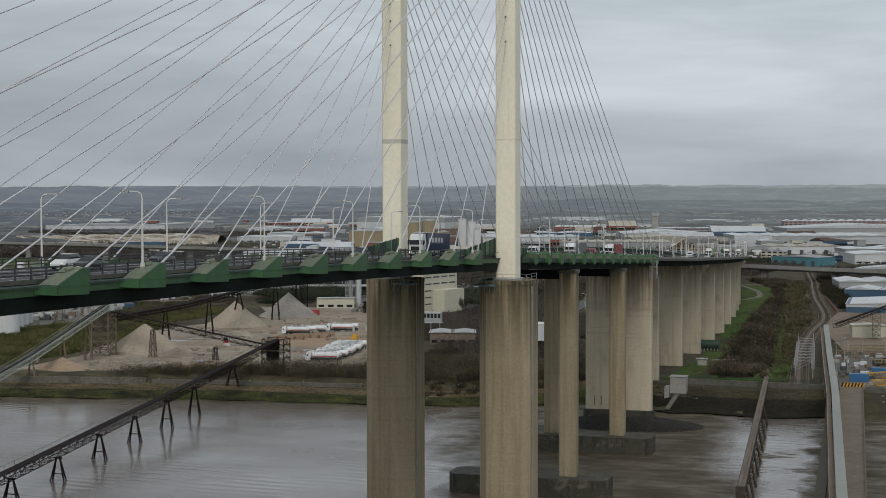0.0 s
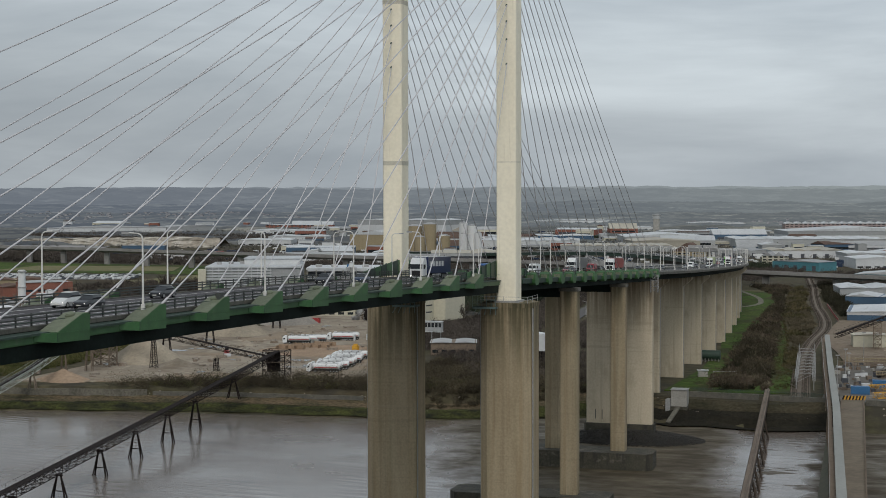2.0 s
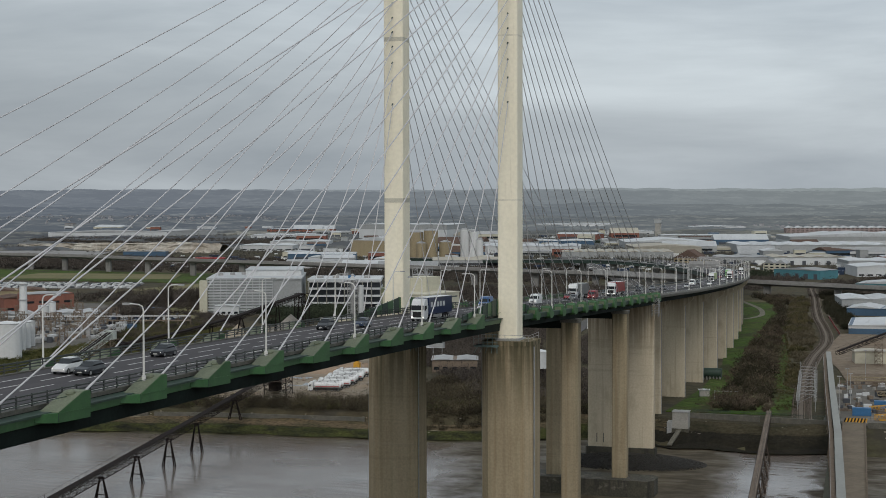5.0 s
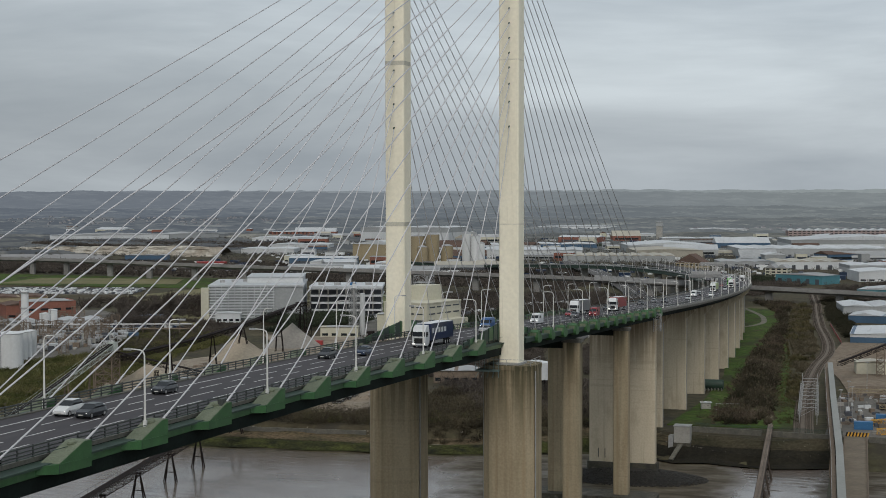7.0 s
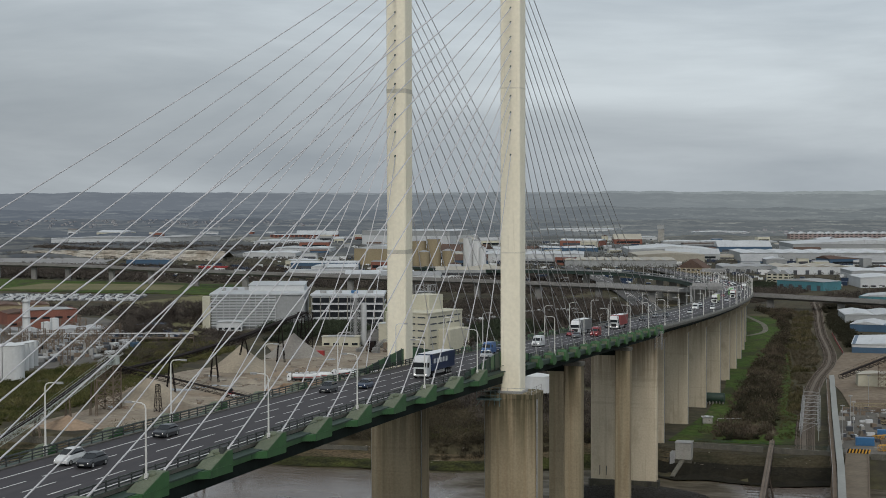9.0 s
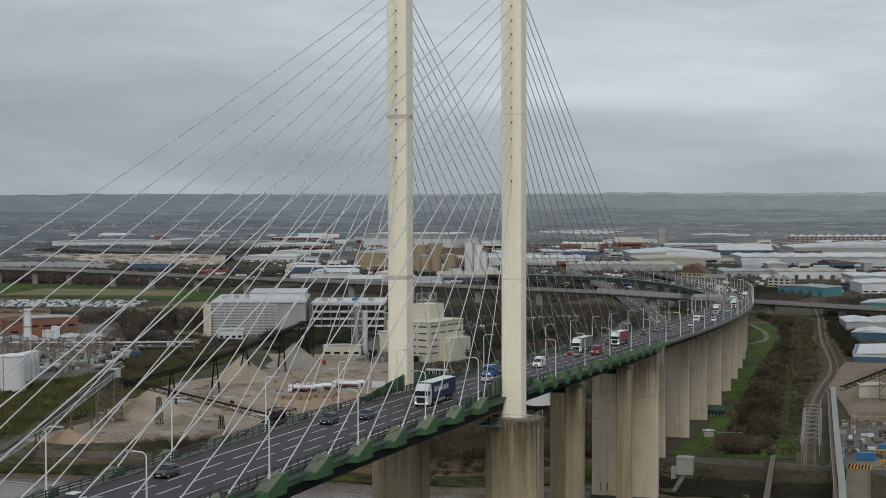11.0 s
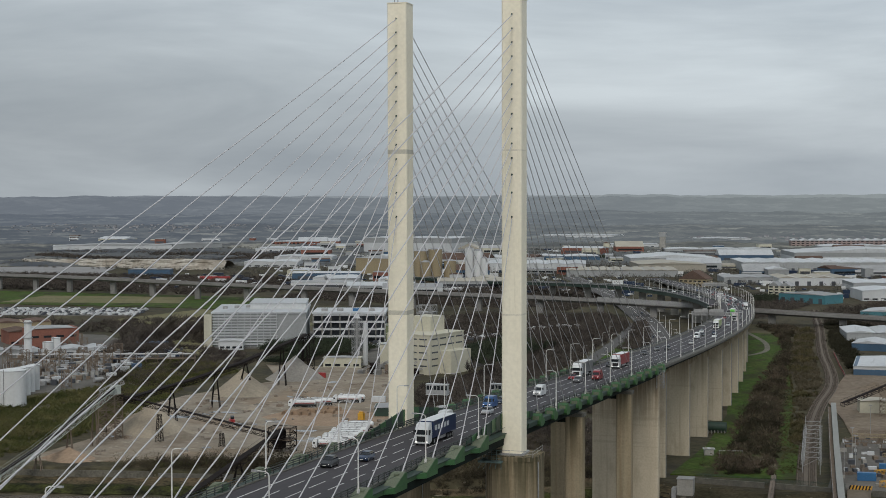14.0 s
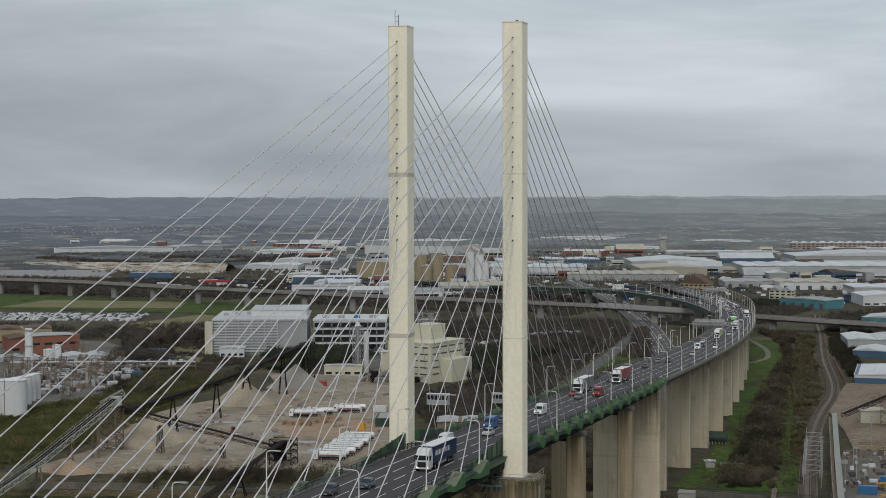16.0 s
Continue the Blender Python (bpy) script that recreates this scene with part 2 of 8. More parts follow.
def brown_flats(m):
    """Brown drained mud round the pier feet and in ragged patches by the jetty, over the grey wet mud."""
    nt = m.node_tree
    bsdf = nt.nodes["Principled BSDF"]
    src = bsdf.inputs["Base Color"].links[0].from_socket
    src_rough = bsdf.inputs["Roughness"].links[0].from_socket

    def math_node(op, a, b, c=None):
        q = nt.nodes.new("ShaderNodeMath")
        q.operation = op
        for i, v in enumerate((a, b, c)):
            if v is None:
                continue
            if isinstance(v, (int, float)):
                q.inputs[i].default_value = v
            else:
                nt.links.new(v, q.inputs[i])
        return q.outputs[0]

    def cloud(scale, stretch, detail=6):
        mp, nz = nt.nodes.new("ShaderNodeMapping"), nt.nodes.new("ShaderNodeTexNoise")
        mp.inputs["Scale"].default_value = stretch
        nt.links.new(geo.outputs["Position"], mp.inputs["Vector"])
        nz.inputs["Scale"].default_value, nz.inputs["Detail"].default_value, nz.inputs["Roughness"].default_value = scale, detail, 0.62
        nt.links.new(mp.outputs[0], nz.inputs["Vector"])
        return math_node("SUBTRACT", nz.outputs["Fac"], 0.5)

    def ramp(v, lo, hi):
        r = nt.nodes.new("ShaderNodeMapRange")
        r.inputs["From Min"].default_value, r.inputs["From Max"].default_value = lo, hi
        nt.links.new(v, r.inputs["Value"])
        return r.outputs[0]

    geo, sep = nt.nodes.new("ShaderNodeNewGeometry"), nt.nodes.new("ShaderNodeSeparateXYZ")
    nt.links.new(geo.outputs["Position"], sep.inputs[0])
    x, y = sep.outputs["X"], sep.outputs["Y"]
    n1 = cloud(0.03, (1, 0.7, 1))
    west = ramp(math_node("ADD", math_node("MULTIPLY_ADD", y, 0.258, x), math_node("MULTIPLY", n1, 60.0)), -8.0, 4.0)
    bend = math_node("ADD", math_node("MULTIPLY_ADD", y, 0.12, x), math_node("MULTIPLY", n1, 70.0))
    east = ramp(bend, 60.0, 46.0)
    jetty = ramp(math_node("ADD", math_node("MULTIPLY_ADD", y, 0.027, x), math_node("MULTIPLY", cloud(0.09, (1, 1, 1)), 26.0)), 60.5, 65.0)
    patch = ramp(cloud(0.07, (0.7, 1.6, 1)), 0.10, 0.14)
    zone = math_node("MULTIPLY", ramp(x, -6.0, 20.0), patch)
    mask = math_node("MAXIMUM", math_node("MAXIMUM", math_node("MULTIPLY", west, east), jetty), zone)
    tone = ramp(cloud(0.06, (1, 1.8, 1)), -0.12, 0.12)
    brown = nt.nodes.new("ShaderNodeMixRGB")
    nt.links.new(tone, brown.inputs[0])
    brown.inputs[1].default_value, brown.inputs[2].default_value = (0.046, 0.036, 0.022, 1), (0.098, 0.08, 0.052, 1)
    mx, mr = nt.nodes.new("ShaderNodeMixRGB"), nt.nodes.new("ShaderNodeMix")
    nt.links.new(mask, mx.inputs[0])
    nt.links.new(src, mx.inputs[1])
    nt.links.new(brown.outputs[0], mx.inputs[2])
    nt.links.new(mx.outputs[0], bsdf.inputs["Base Color"])
    wet = nt.nodes.new("ShaderNodeMapRange")
    wet.inputs["To Min"].default_value, wet.inputs["To Max"].default_value = 0.8, 0.42
    nt.links.new(tone, wet.inputs["Value"])
    nt.links.new(mask, mr.inputs[0])
    nt.links.new(src_rough, mr.inputs[2])
    nt.links.new(wet.outputs[0], mr.inputs[3])
    nt.links.new(mr.outputs[0], bsdf.inputs["Roughness"])
    dry = nt.nodes.new("ShaderNodeMapRange")
    dry.inputs["To Min"].default_value, dry.inputs["To Max"].default_value = 0.5, 0.2
    nt.links.new(mask, dry.inputs["Value"])
    nt.links.new(dry.outputs[0], bsdf.inputs["Specular IOR Level"])


brown_flats(MUD)


# ---- mesh building ----
class Shape:
    """Vertices and faces of one mesh."""

    def __init__(self):
        self.v, self.f = [], []

    def add(self, verts, faces):
        n = len(self.v)
        self.v += [tuple(p) for p in verts]
        self.f += [tuple(i + n for i in q) for q in faces]
        return self

    def box(self, x0, x1, y0, y1, z0, z1):
        return self.prism([(x0, y0), (x1, y0), (x1, y1), (x0, y1)], z0, z1)

    def prism(self, poly, z0, z1):
        n = len(poly)
        top = z1 if callable(z1) else (lambda x, y: z1)
        low = z0 if callable(z0) else (lambda x, y: z0)
        vs = [(x, y, low(x, y)) for x, y in poly] + [(x, y, top(x, y)) for x, y in poly]
        return self.add(vs, [tuple(range(n - 1, -1, -1)), tuple(range(n, 2 * n))] + [(i, (i + 1) % n, n + (i + 1) % n, n + i) for i in range(n)])

    def side(self, poly, x0, x1):
        """Prism of a (y, z) outline from x0 to x1."""
        n = len(poly)
        vs = [(x0, y, z) for y, z in poly] + [(x1, y, z) for y, z in poly]
        return self.add(vs, [tuple(range(n)), tuple(range(2 * n - 1, n - 1, -1))] + [(i, n + i, n + (i + 1) % n, (i + 1) % n) for i in range(n)])

    def beam(self, a, b, w, h=None, up=(0, 0, 1)):
        """A bar of section w x h from a to b."""
        a, b = Vector(a), Vector(b)
        d = (b - a).normalized()
        s = d.cross(Vector(up))
        if s.length < 1e-3:
            s = d.cross(Vector((1, 0, 0)))
        s.normalize()
        u = s.cross(d) * ((h or w) / 2)
        s = s * (w / 2)
        vs = [p + k * s + j * u for p in (a, b) for k, j in ((-1, -1), (1, -1), (1, 1), (-1, 1))]
        return self.add(vs, [(0, 1, 2, 3), (7, 6, 5, 4), (0, 4, 5, 1), (1, 5, 6, 2), (2, 6, 7, 3), (3, 7, 4, 0)])

    def tube(self, a, b, r, r2=None, n=8):
        a, b = Vector(a), Vector(b)
        r2 = r if r2 is None else r2
        q = (b - a).to_track_quat("Z", "Y")
        ring = [q @ Vector((math.cos(2 * math.pi * i / n), math.sin(2 * math.pi * i / n), 0)) for i in range(n)]
        return self.add([a + p * r for p in ring] + [b + p * r2 for p in ring],
                        [tuple(range(n - 1, -1, -1)), tuple(range(n, 2 * n))] + [(i, (i + 1) % n, n + (i + 1) % n, n + i) for i in range(n)])

    def sweep(self, path, section, closed=True):
        """Sections given as (across, up) offsets swept along path points (x, y, z, across_x, across_y)."""
        n, vs, fs = len(section), [], []
        for x, y, z, ax, ay in path:
            vs += [(x + ax * s, y + ay * s, z + u) for s, u in section]
        for k in range(len(path) - 1):
            fs += [(k * n + i, k * n + (i + 1) % n, (k + 1) * n + (i + 1) % n, (k + 1) * n + i) for i in range(n if closed else n - 1)]
        if closed:
            fs += [tuple(range(n - 1, -1, -1)), tuple(range((len(path) - 1) * n, len(path) * n))]
        return self.add(vs, fs)

    def mesh(self, name, mats):
        me = bpy.data.meshes.new(name)
        me.from_pydata(self.v, [], self.f)
        for m in (mats if isinstance(mats, (list, tuple)) else [mats]):
            me.materials.append(m)
        bm = bmesh.new()
        bm.from_mesh(me)
        bmesh.ops.recalc_face_normals(bm, faces=bm.faces)
        bm.to_mesh(me)
        bm.free()
        return me


def part(name, shape, mat, parent, label="", at=None):
    """One mesh object under a thing or a part."""
    ob = new(name, shape.mesh(name, mat) if isinstance(shape, Shape) else shape)
    ob.parent = parent
    if at is not None:
        ob.matrix_basis = at
    return tagged(ob, label)


def thing(name, label, category, group="", kind="", at=None):
    ob = new(name)
    if at is not None:
        ob.matrix_basis = at
    return tagged(ob, label, category, group, kind)


def solid(name, shape, mat, label, category, group="", kind="", at=None):
    """A thing that is one mesh."""
    ob = new(name, shape.mesh(name, mat))
    if at is not None:
        ob.matrix_basis = at
    return tagged(ob, label, category, group, kind)


# ---- the lie of the land ----
BANK = [(-900, 160), (-210, 172), (-145, 186), (-87, 190), (-58, 193), (-10, 214), (3, 208), (12, 201), (22, 203), (41, 198), (57, 204), (120, 204), (900, 190)]


def bank_line(x):
    return float(np.interp(x, [b[0] for b in BANK], [b[1] for b in BANK]))


def land(x, y):
    """Height of the ground."""
    s = y - bank_line(x)
    if s < 0:
        z = max(-2.5, 0.6 + s * 0.06)
    elif s < 17:
        steep = 0.6 + 6.2 * min(1.0, s / 14) ** 0.7
        terrace = 0.6 + 1.7 * min(1.0, s / 3.5) + 1.2 * min(1.0, max(0.0, s - 3.5) / 10.5) + 3.3 * max(0.0, s - 14) / 3
        k = min(1.0, max(0.0, (-22 - x) / 18))
        z = steep + (terrace - steep) * k
    else:
        z = 6.8
    if y > 200:
        z += 0.25 * noise.noise((x * 0.03, y * 0.03, 0))
    far = 0.956 * (y + 275) - 0.292 * (x - 82)
    if far > 1900:
        u = min(1.0, (far - 1900) / 3000)
        z += 52 * u ** 1.35 + 9 * u * noise.noise((x * 0.0014 + 3, y * 0.0009, 1.7)) + 4 * u * noise.noise((x * 0.006, y * 0.003, 4.2))
        z += (30 + 5 * noise.noise((x * 0.0006, 7.7, 2.2))) * max(0.0, (u - 0.9) / 0.1) ** 1.2
    return z


def deck_x(y):
    """Middle of the carriageway: straight over the river, then bending away."""
    return -1.6e-4 * max(0.0, y - 300) ** 2


def road_z(y):
    if y < 60:
        return 57.4 - 0.03725 * y - 7.775e-5 * y * y
    if y < 260:
        return 54.885 - 0.04243 * (y - 60)
    return 56.0 - 0.037 * y if y < 1150 else max(7.3, 13.45 - 0.02 * (y - 1150))


def run(y0, y1, step, offset=0.0, dz=0.0):
    """Path along the deck for Shape.sweep."""
    n = max(1, round((y1 - y0) / step))
    out = []
    for i in range(n + 1):
        y = y0 + (y1 - y0) * i / n
        slope = (deck_x(y + 1) - deck_x(y - 1)) / 2
        k = math.hypot(1, slope)
        out.append((deck_x(y) + offset / k, y - offset * slope / k, road_z(y) + dz, 1 / k, -slope / k))
    return out


def on_deck(y, offset, dz=0.0):
    x, yy, z, ax, ay = run(y, y + 1, 1, offset, dz)[0]
    return Vector((x, yy, z)), math.degrees(math.atan2(-ay, ax))

# ---- the river and the ground ----
ys = np.concatenate([np.arange(-1000, 100, 50), np.arange(100, 260, 3), np.arange(260, 900, 20), np.arange(900, 1700, 50), np.arange(1700, 6000, 60)])
xs = np.concatenate([np.arange(-4200, -500, 60), np.arange(-500, -240, 15), np.arange(-240, 120, 5), np.arange(120, 600, 40), np.arange(600, 2600, 100)])
verts = [(x, y, land(x, y)) for y in ys for x in xs]
nx = len(xs)
ground = Shape().add(verts, [(j * nx + i, j * nx + i + 1, (j + 1) * nx + i + 1, (j + 1) * nx + i) for j in range(len(ys) - 1) for i in range(nx - 1)])
LAND = material("rough_winter_land", (0.058, 0.058, 0.032), (0.066, 0.052, 0.034), 0.95, scale=0.012, fine=0.3, fine_amount=0.35, bump=0.3, bump_scale=0.4)
add_layer(LAND, (0.04, 0.036, 0.028), 0.05, (1, 1, 1), 0.5, 0.62, 0.8)
add_layer(LAND, (0.12, 0.105, 0.065), 0.02, (1, 1, 1), 0.58, 0.66, 0.6)
solid("ground", ground, LAND, "flat winter riverside land rising to far wooded hills", "ground", kind="structure")

water = Shape().add([(-3000, -1500, 0.5), (2500, -1500, 0.5), (2500, 240, 0.5), (-3000, 240, 0.5)], [(0, 1, 2, 3)])
solid("water", water, MUD, "grey tidal shallows and wet mud at low tide", "river", kind="structure")

# a tide line of algae, and shingle above it
def shore_strip(name, x0, x1, d0, d1, mat, label, wob=1.5):
    pts = [x0 + (x1 - x0) * i / 90 for i in range(91)]
    n = len(pts)
    vs = []
    for d in (d0, (2 * d0 + d1) / 3, (d0 + 2 * d1) / 3, d1):
        for x in pts:
            y = bank_line(x) + d + wob * noise.noise((x * 0.07, d * 0.3, 9))
            vs.append((x, y, max(land(x, y), 0.5) + 0.4))
    solid(name, Shape().add(vs, [(k * n + i, k * n + i + 1, (k + 1) * n + i + 1, (k + 1) * n + i) for k in range(3) for i in range(n - 1)]), mat, label, "shore", kind="structure")


SHINGLE = material("brown_shingle", (0.125, 0.09, 0.055), (0.04, 0.038, 0.02), 0.95, scale=0.2, stretch=(0.5, 1, 1), fine=0.9, fine_amount=0.5, bump=0.1)
add_layer(SHINGLE, (0.30, 0.26, 0.20), 0.09, (0.4, 1.5, 1), 0.60, 0.66, 0.7)
shore_strip("tide_line", -320, 0, -0.5, 6.6, material("green_tide_algae", (0.050, 0.054, 0.015), (0.011, 0.011, 0.007), 0.88, scale=0.3, stretch=(0.6, 1, 1), fine=1.1, fine_amount=0.5, bump=0.1), "green algae along the tide line")
shore_strip("tide_edge", -1, 62, -3, 8.0, material("black_wet_shore", (0.011, 0.010, 0.007), (0.022, 0.019, 0.012), 0.88, scale=0.12, fine=0.9, fine_amount=0.3, bump=0.1), "black wet stones at the tide line")
shore_strip("shore_mud", -1, 62, 7.4, 17, material("dark_littered_shore", (0.028, 0.026, 0.014), (0.06, 0.049, 0.03), 0.9, scale=0.12, fine=0.9, fine_amount=0.35, bump=0.1), "dark littered shore below the wall")
shore_strip("shingle_bank", -320, 8, 6.0, 14.2, SHINGLE, "brown shingle and litter on the bank")

# ---- the bridge ----
FRONT = [-16.4 - 14.97 * n for n in range(14)]
BACK = [22.5 + 12.03 * n for n in range(14)]
HOLES = [97.0, 101.5, 104.8, 107.8, 110.5, 113.2, 115.9, 118.6, 121.3, 123.9, 126.4, 129.0, 131.5, 134.1]


def chamfered(cx, cy, wx, wy, c):
    x, y = wx / 2, wy / 2
    return [(cx + a, cy + b) for a, b in ((-x + c, -y), (x - c, -y), (x, -y + c), (x, y - c), (x - c, y), (-x + c, y), (-x, y - c), (-x, -y + c))]


def pylon(s):
    """One tall steel mast on its concrete pier; s is the side of the deck."""
    t = thing("pylon", "tall cream painted steel bridge mast on a concrete pier", "bridge pylon", "bridge pylons")
    cx = 11.1 * s
    part("shaft", Shape().prism(chamfered(cx, 0, 3.75, 4.3, 0.22), 53.3, 137.0), CREAM, t)
    part("base_plate", Shape().prism(chamfered(cx, 0, 4.7, 5.3, 0.3), 53.0, 53.35), GALV, t)
    for z in (79.0, 109.3):
        part("joint_band", Shape().prism(chamfered(cx, 0, 3.80, 4.35, 0.22), z - (0.14 if s > 0 else 0.45), z + (0.14 if s > 0 else 0.35)), FAINT_BAND if s > 0 else BAND, t, "weathered joint band")
    part("cap", Shape().prism(chamfered(cx, 0, 3.9, 4.45, 0.24), 137.0, 137.16), CREAM, t)
    for h in HOLES:
        ring = Shape().tube((cx + 0.1 * s, -2.13, h + 0.1), (cx + 0.1 * s, -2.45, h - 0.16), 0.17, 0.13, 10)
        part("anchor_collar", ring, DARK_GREEN, t, "dark cable anchor collar")
        ring = Shape().tube((cx + 0.1 * s, 2.13, h + 0.1), (cx + 0.1 * s, 2.45, h - 0.16), 0.17, 0.13, 10)
        part("anchor_collar", ring, DARK_GREEN, t, "dark cable anchor collar")
    if s < 0:
        mast = Shape().tube((cx - 0.8, -1, 137.1), (cx - 0.8, -1, 140.2), 0.05, n=6).tube((cx - 0.1, -1, 137.1), (cx - 0.1, -1, 139.2), 0.07, n=6)
        mast.beam((cx - 0.9, -1, 139.0), (cx - 0.2, -1, 139.0), 0.05).beam((cx - 0.8, -1, 138.0), (cx - 0.2, -1, 138.0), 0.05)
        part("aerial", mast, RAIL_DARK, t, "thin dark radio aerials")
    else:
        part("aerial", Shape().box(cx + 0.2, cx + 0.6, -0.3, 0.1, 137.1, 137.6), RAIL_DARK, t, "small dark beacon box")
    # work platform round the foot
    p = Shape()
    px0, px1 = (5.6, 10.0) if s > 0 else (-10.0, -5.6)
    p.box(px0, px1, -5.6, -2.3, 52.0, 52.3)
    for k in range(5):
        p.beam((px0 + k * 1.1, -5.5, 50.9), (px0 + (k + 1) * 0.88, -5.5, 52.2), 0.1)
    for i in range(6):
        x = px0 + (px1 - px0) * i / 5
        p.beam((x, -5.5, 52.3), (x, -5.5, 54.4), 0.08)
    for z in (52.9, 53.6, 54.4):
        p.beam((px0, -5.5, z), (px1, -5.5, z), 0.07)
    part("work_platform", p, material("blue_grey_platform_paint", (0.13, 0.19, 0.18), (0.09, 0.13, 0.12), 0.6), t, "blue-grey steel work platform with railings")
    r = Shape()
    for x, y in ((-4.5, -3.9), (0, -3.9), (4.5, -3.9), (4.5, 0), (4.5, 3.9)):
        r.beam((cx + x * s, y, 53.0), (cx + x * s, y, 54.2), 0.07)
    for z in (53.6, 54.15):
        r.beam((cx - 4.5 * s, -3.9, z), (cx + 4.5 * s, -3.9, z), 0.06).beam((cx + 4.5 * s, -3.9, z), (cx + 4.5 * s, 3.9, z), 0.06)
    part("railing", r, GALV, t)
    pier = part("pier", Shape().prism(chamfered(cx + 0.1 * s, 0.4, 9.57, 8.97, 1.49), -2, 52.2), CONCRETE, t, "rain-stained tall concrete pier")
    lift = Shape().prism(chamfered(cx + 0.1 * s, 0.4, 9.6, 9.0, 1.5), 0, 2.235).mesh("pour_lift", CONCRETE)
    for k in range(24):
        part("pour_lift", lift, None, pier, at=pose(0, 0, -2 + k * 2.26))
    part("pier_cap", Shape().prism(chamfered(cx + 0.1 * s, 0.4, 9.75, 9.15, 1.5), 52.2, 53.0), CONCRETE, t)
    for k in (-1, 1):
        part("drain_pipe", Shape().tube((cx + 0.1 * s + k * 4.95, -2.0, 0), (cx + 0.1 * s + k * 4.95, -2.0, 52), 0.12, n=6), GALV, t)
    return t


pylon(1)
pylon(-1)


# the far edge of the deck stands farther out from the line of the masts than the near one
def edge(s, near, far):
    return near if s > 0 else -far


def stay(s, y, h, fore):
    """A stay cable that hangs in a slight sag from its mast to its anchor box."""
    a = Vector((11.2 * s + 0.15, -2.6 * fore, h - 0.15))
    b = Vector((edge(s, 10.0, 11.7), y - 0.9 * fore, road_z(y) + 0.55))
    sag = 3.1e-5 * (b - a).length_squared
    pts = [a.lerp(b, i / 14) - Vector((0, 0, 4 * sag * (i / 14) * (1 - i / 14))) for i in range(15)]
    q = (b - a).to_track_quat("Z", "Y")
    n, r, sh = 8, 0.083 if fore > 0 else 0.074, Shape()
    rim = [q @ Vector((math.cos(2 * math.pi * i / n) * r, math.sin(2 * math.pi * i / n) * r, 0)) for i in range(n)]
    sh.add([p + c for p in pts for c in rim], [(k * n + i, k * n + (i + 1) % n, (k + 1) * n + (i + 1) % n, (k + 1) * n + i) for k in range(14) for i in range(n)])
    t = solid("stay_cable", sh, STAY, "pale grey sheathed bridge stay cable under tension", "cable", "stay cables of the bridge")
    d = (pts[-2] - b).normalized()
    part("collar", Shape().tube(b, b + d * 2.4, 0.115, n=8), STAY, t)


for s in (1, -1):
    for n, h in enumerate(HOLES):
        stay(s, FRONT[n], h, 1)
        stay(s, BACK[n], h, -1)

deck = thing("bridge_deck", "long road bridge deck with green steel edge girders", "bridge", kind="structure")
Y0, Y1, Y2 = -330.0, 182.0, 1420.0
part("road_surface", Shape().sweep(run(Y0, Y1, 8), [(-8.6, -0.3), (7.9, -0.3), (7.9, 0), (-8.6, 0)]), ASPHALT, deck, "dark asphalt four-lane carriageway")
for s in (1, -1):
    part("verge", Shape().sweep(run(Y0, Y1, 8, edge(s, 8.2, 8.95)), [(-0.3, -0.3), (0.3, -0.3), (0.3, 0.1), (-0.3, 0.1)]), DARK_CONCRETE, deck)
    w = 0.85 if s > 0 else 1.15
    part("walkway", Shape().sweep(run(Y0, Y1, 8, edge(s, 9.35, 10.4)), [(-w, -0.55), (w, -0.55), (w, -0.36), (-w, -0.36)]), DARK_GREEN, deck)
    e_ = edge(s, 9.72, 11.3)
    part("edge_girder", Shape().sweep(run(Y0, 14, 8, e_), [(-0.3 * s, -1.28), (0.12 * s, -1.28), (0.15 * s, -1.22), (0.15 * s, -0.66), (-0.3 * s, -0.66)]), GREEN, deck, "green painted steel edge girder")
    part("girder_flange", Shape().sweep(run(Y0, 14, 8, e_), [(-0.42 * s, -0.655), (0.24 * s, -0.655), (0.24 * s, -0.57), (-0.42 * s, -0.57)]), GREEN, deck, "weathered top flange of the girder")
    # The set-back side span girder gets its shade from a darker green.
    part("edge_girder", Shape().sweep(run(14, Y1, 8, edge(s, 10.2, 11.3)), [(-0.25, -1.3), (0.15, -1.3), (0.2, -0.42), (0.1, -0.3), (-0.25, -0.3)]), DARK_GREEN, deck, "edge girder of the side span, its shade given by a dark green")
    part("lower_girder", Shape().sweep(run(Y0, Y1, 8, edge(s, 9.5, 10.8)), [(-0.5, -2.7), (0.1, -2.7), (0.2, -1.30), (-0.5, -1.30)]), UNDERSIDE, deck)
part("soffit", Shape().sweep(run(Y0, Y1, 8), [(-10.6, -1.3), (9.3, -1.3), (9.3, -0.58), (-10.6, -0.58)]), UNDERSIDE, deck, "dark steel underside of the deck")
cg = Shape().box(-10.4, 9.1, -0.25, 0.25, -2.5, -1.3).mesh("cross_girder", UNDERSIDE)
y = Y0 + 3
while y < Y1:
    part("cross_girder", cg, None, deck, at=pose(0, y, road_z(y)))
    y += 5.0

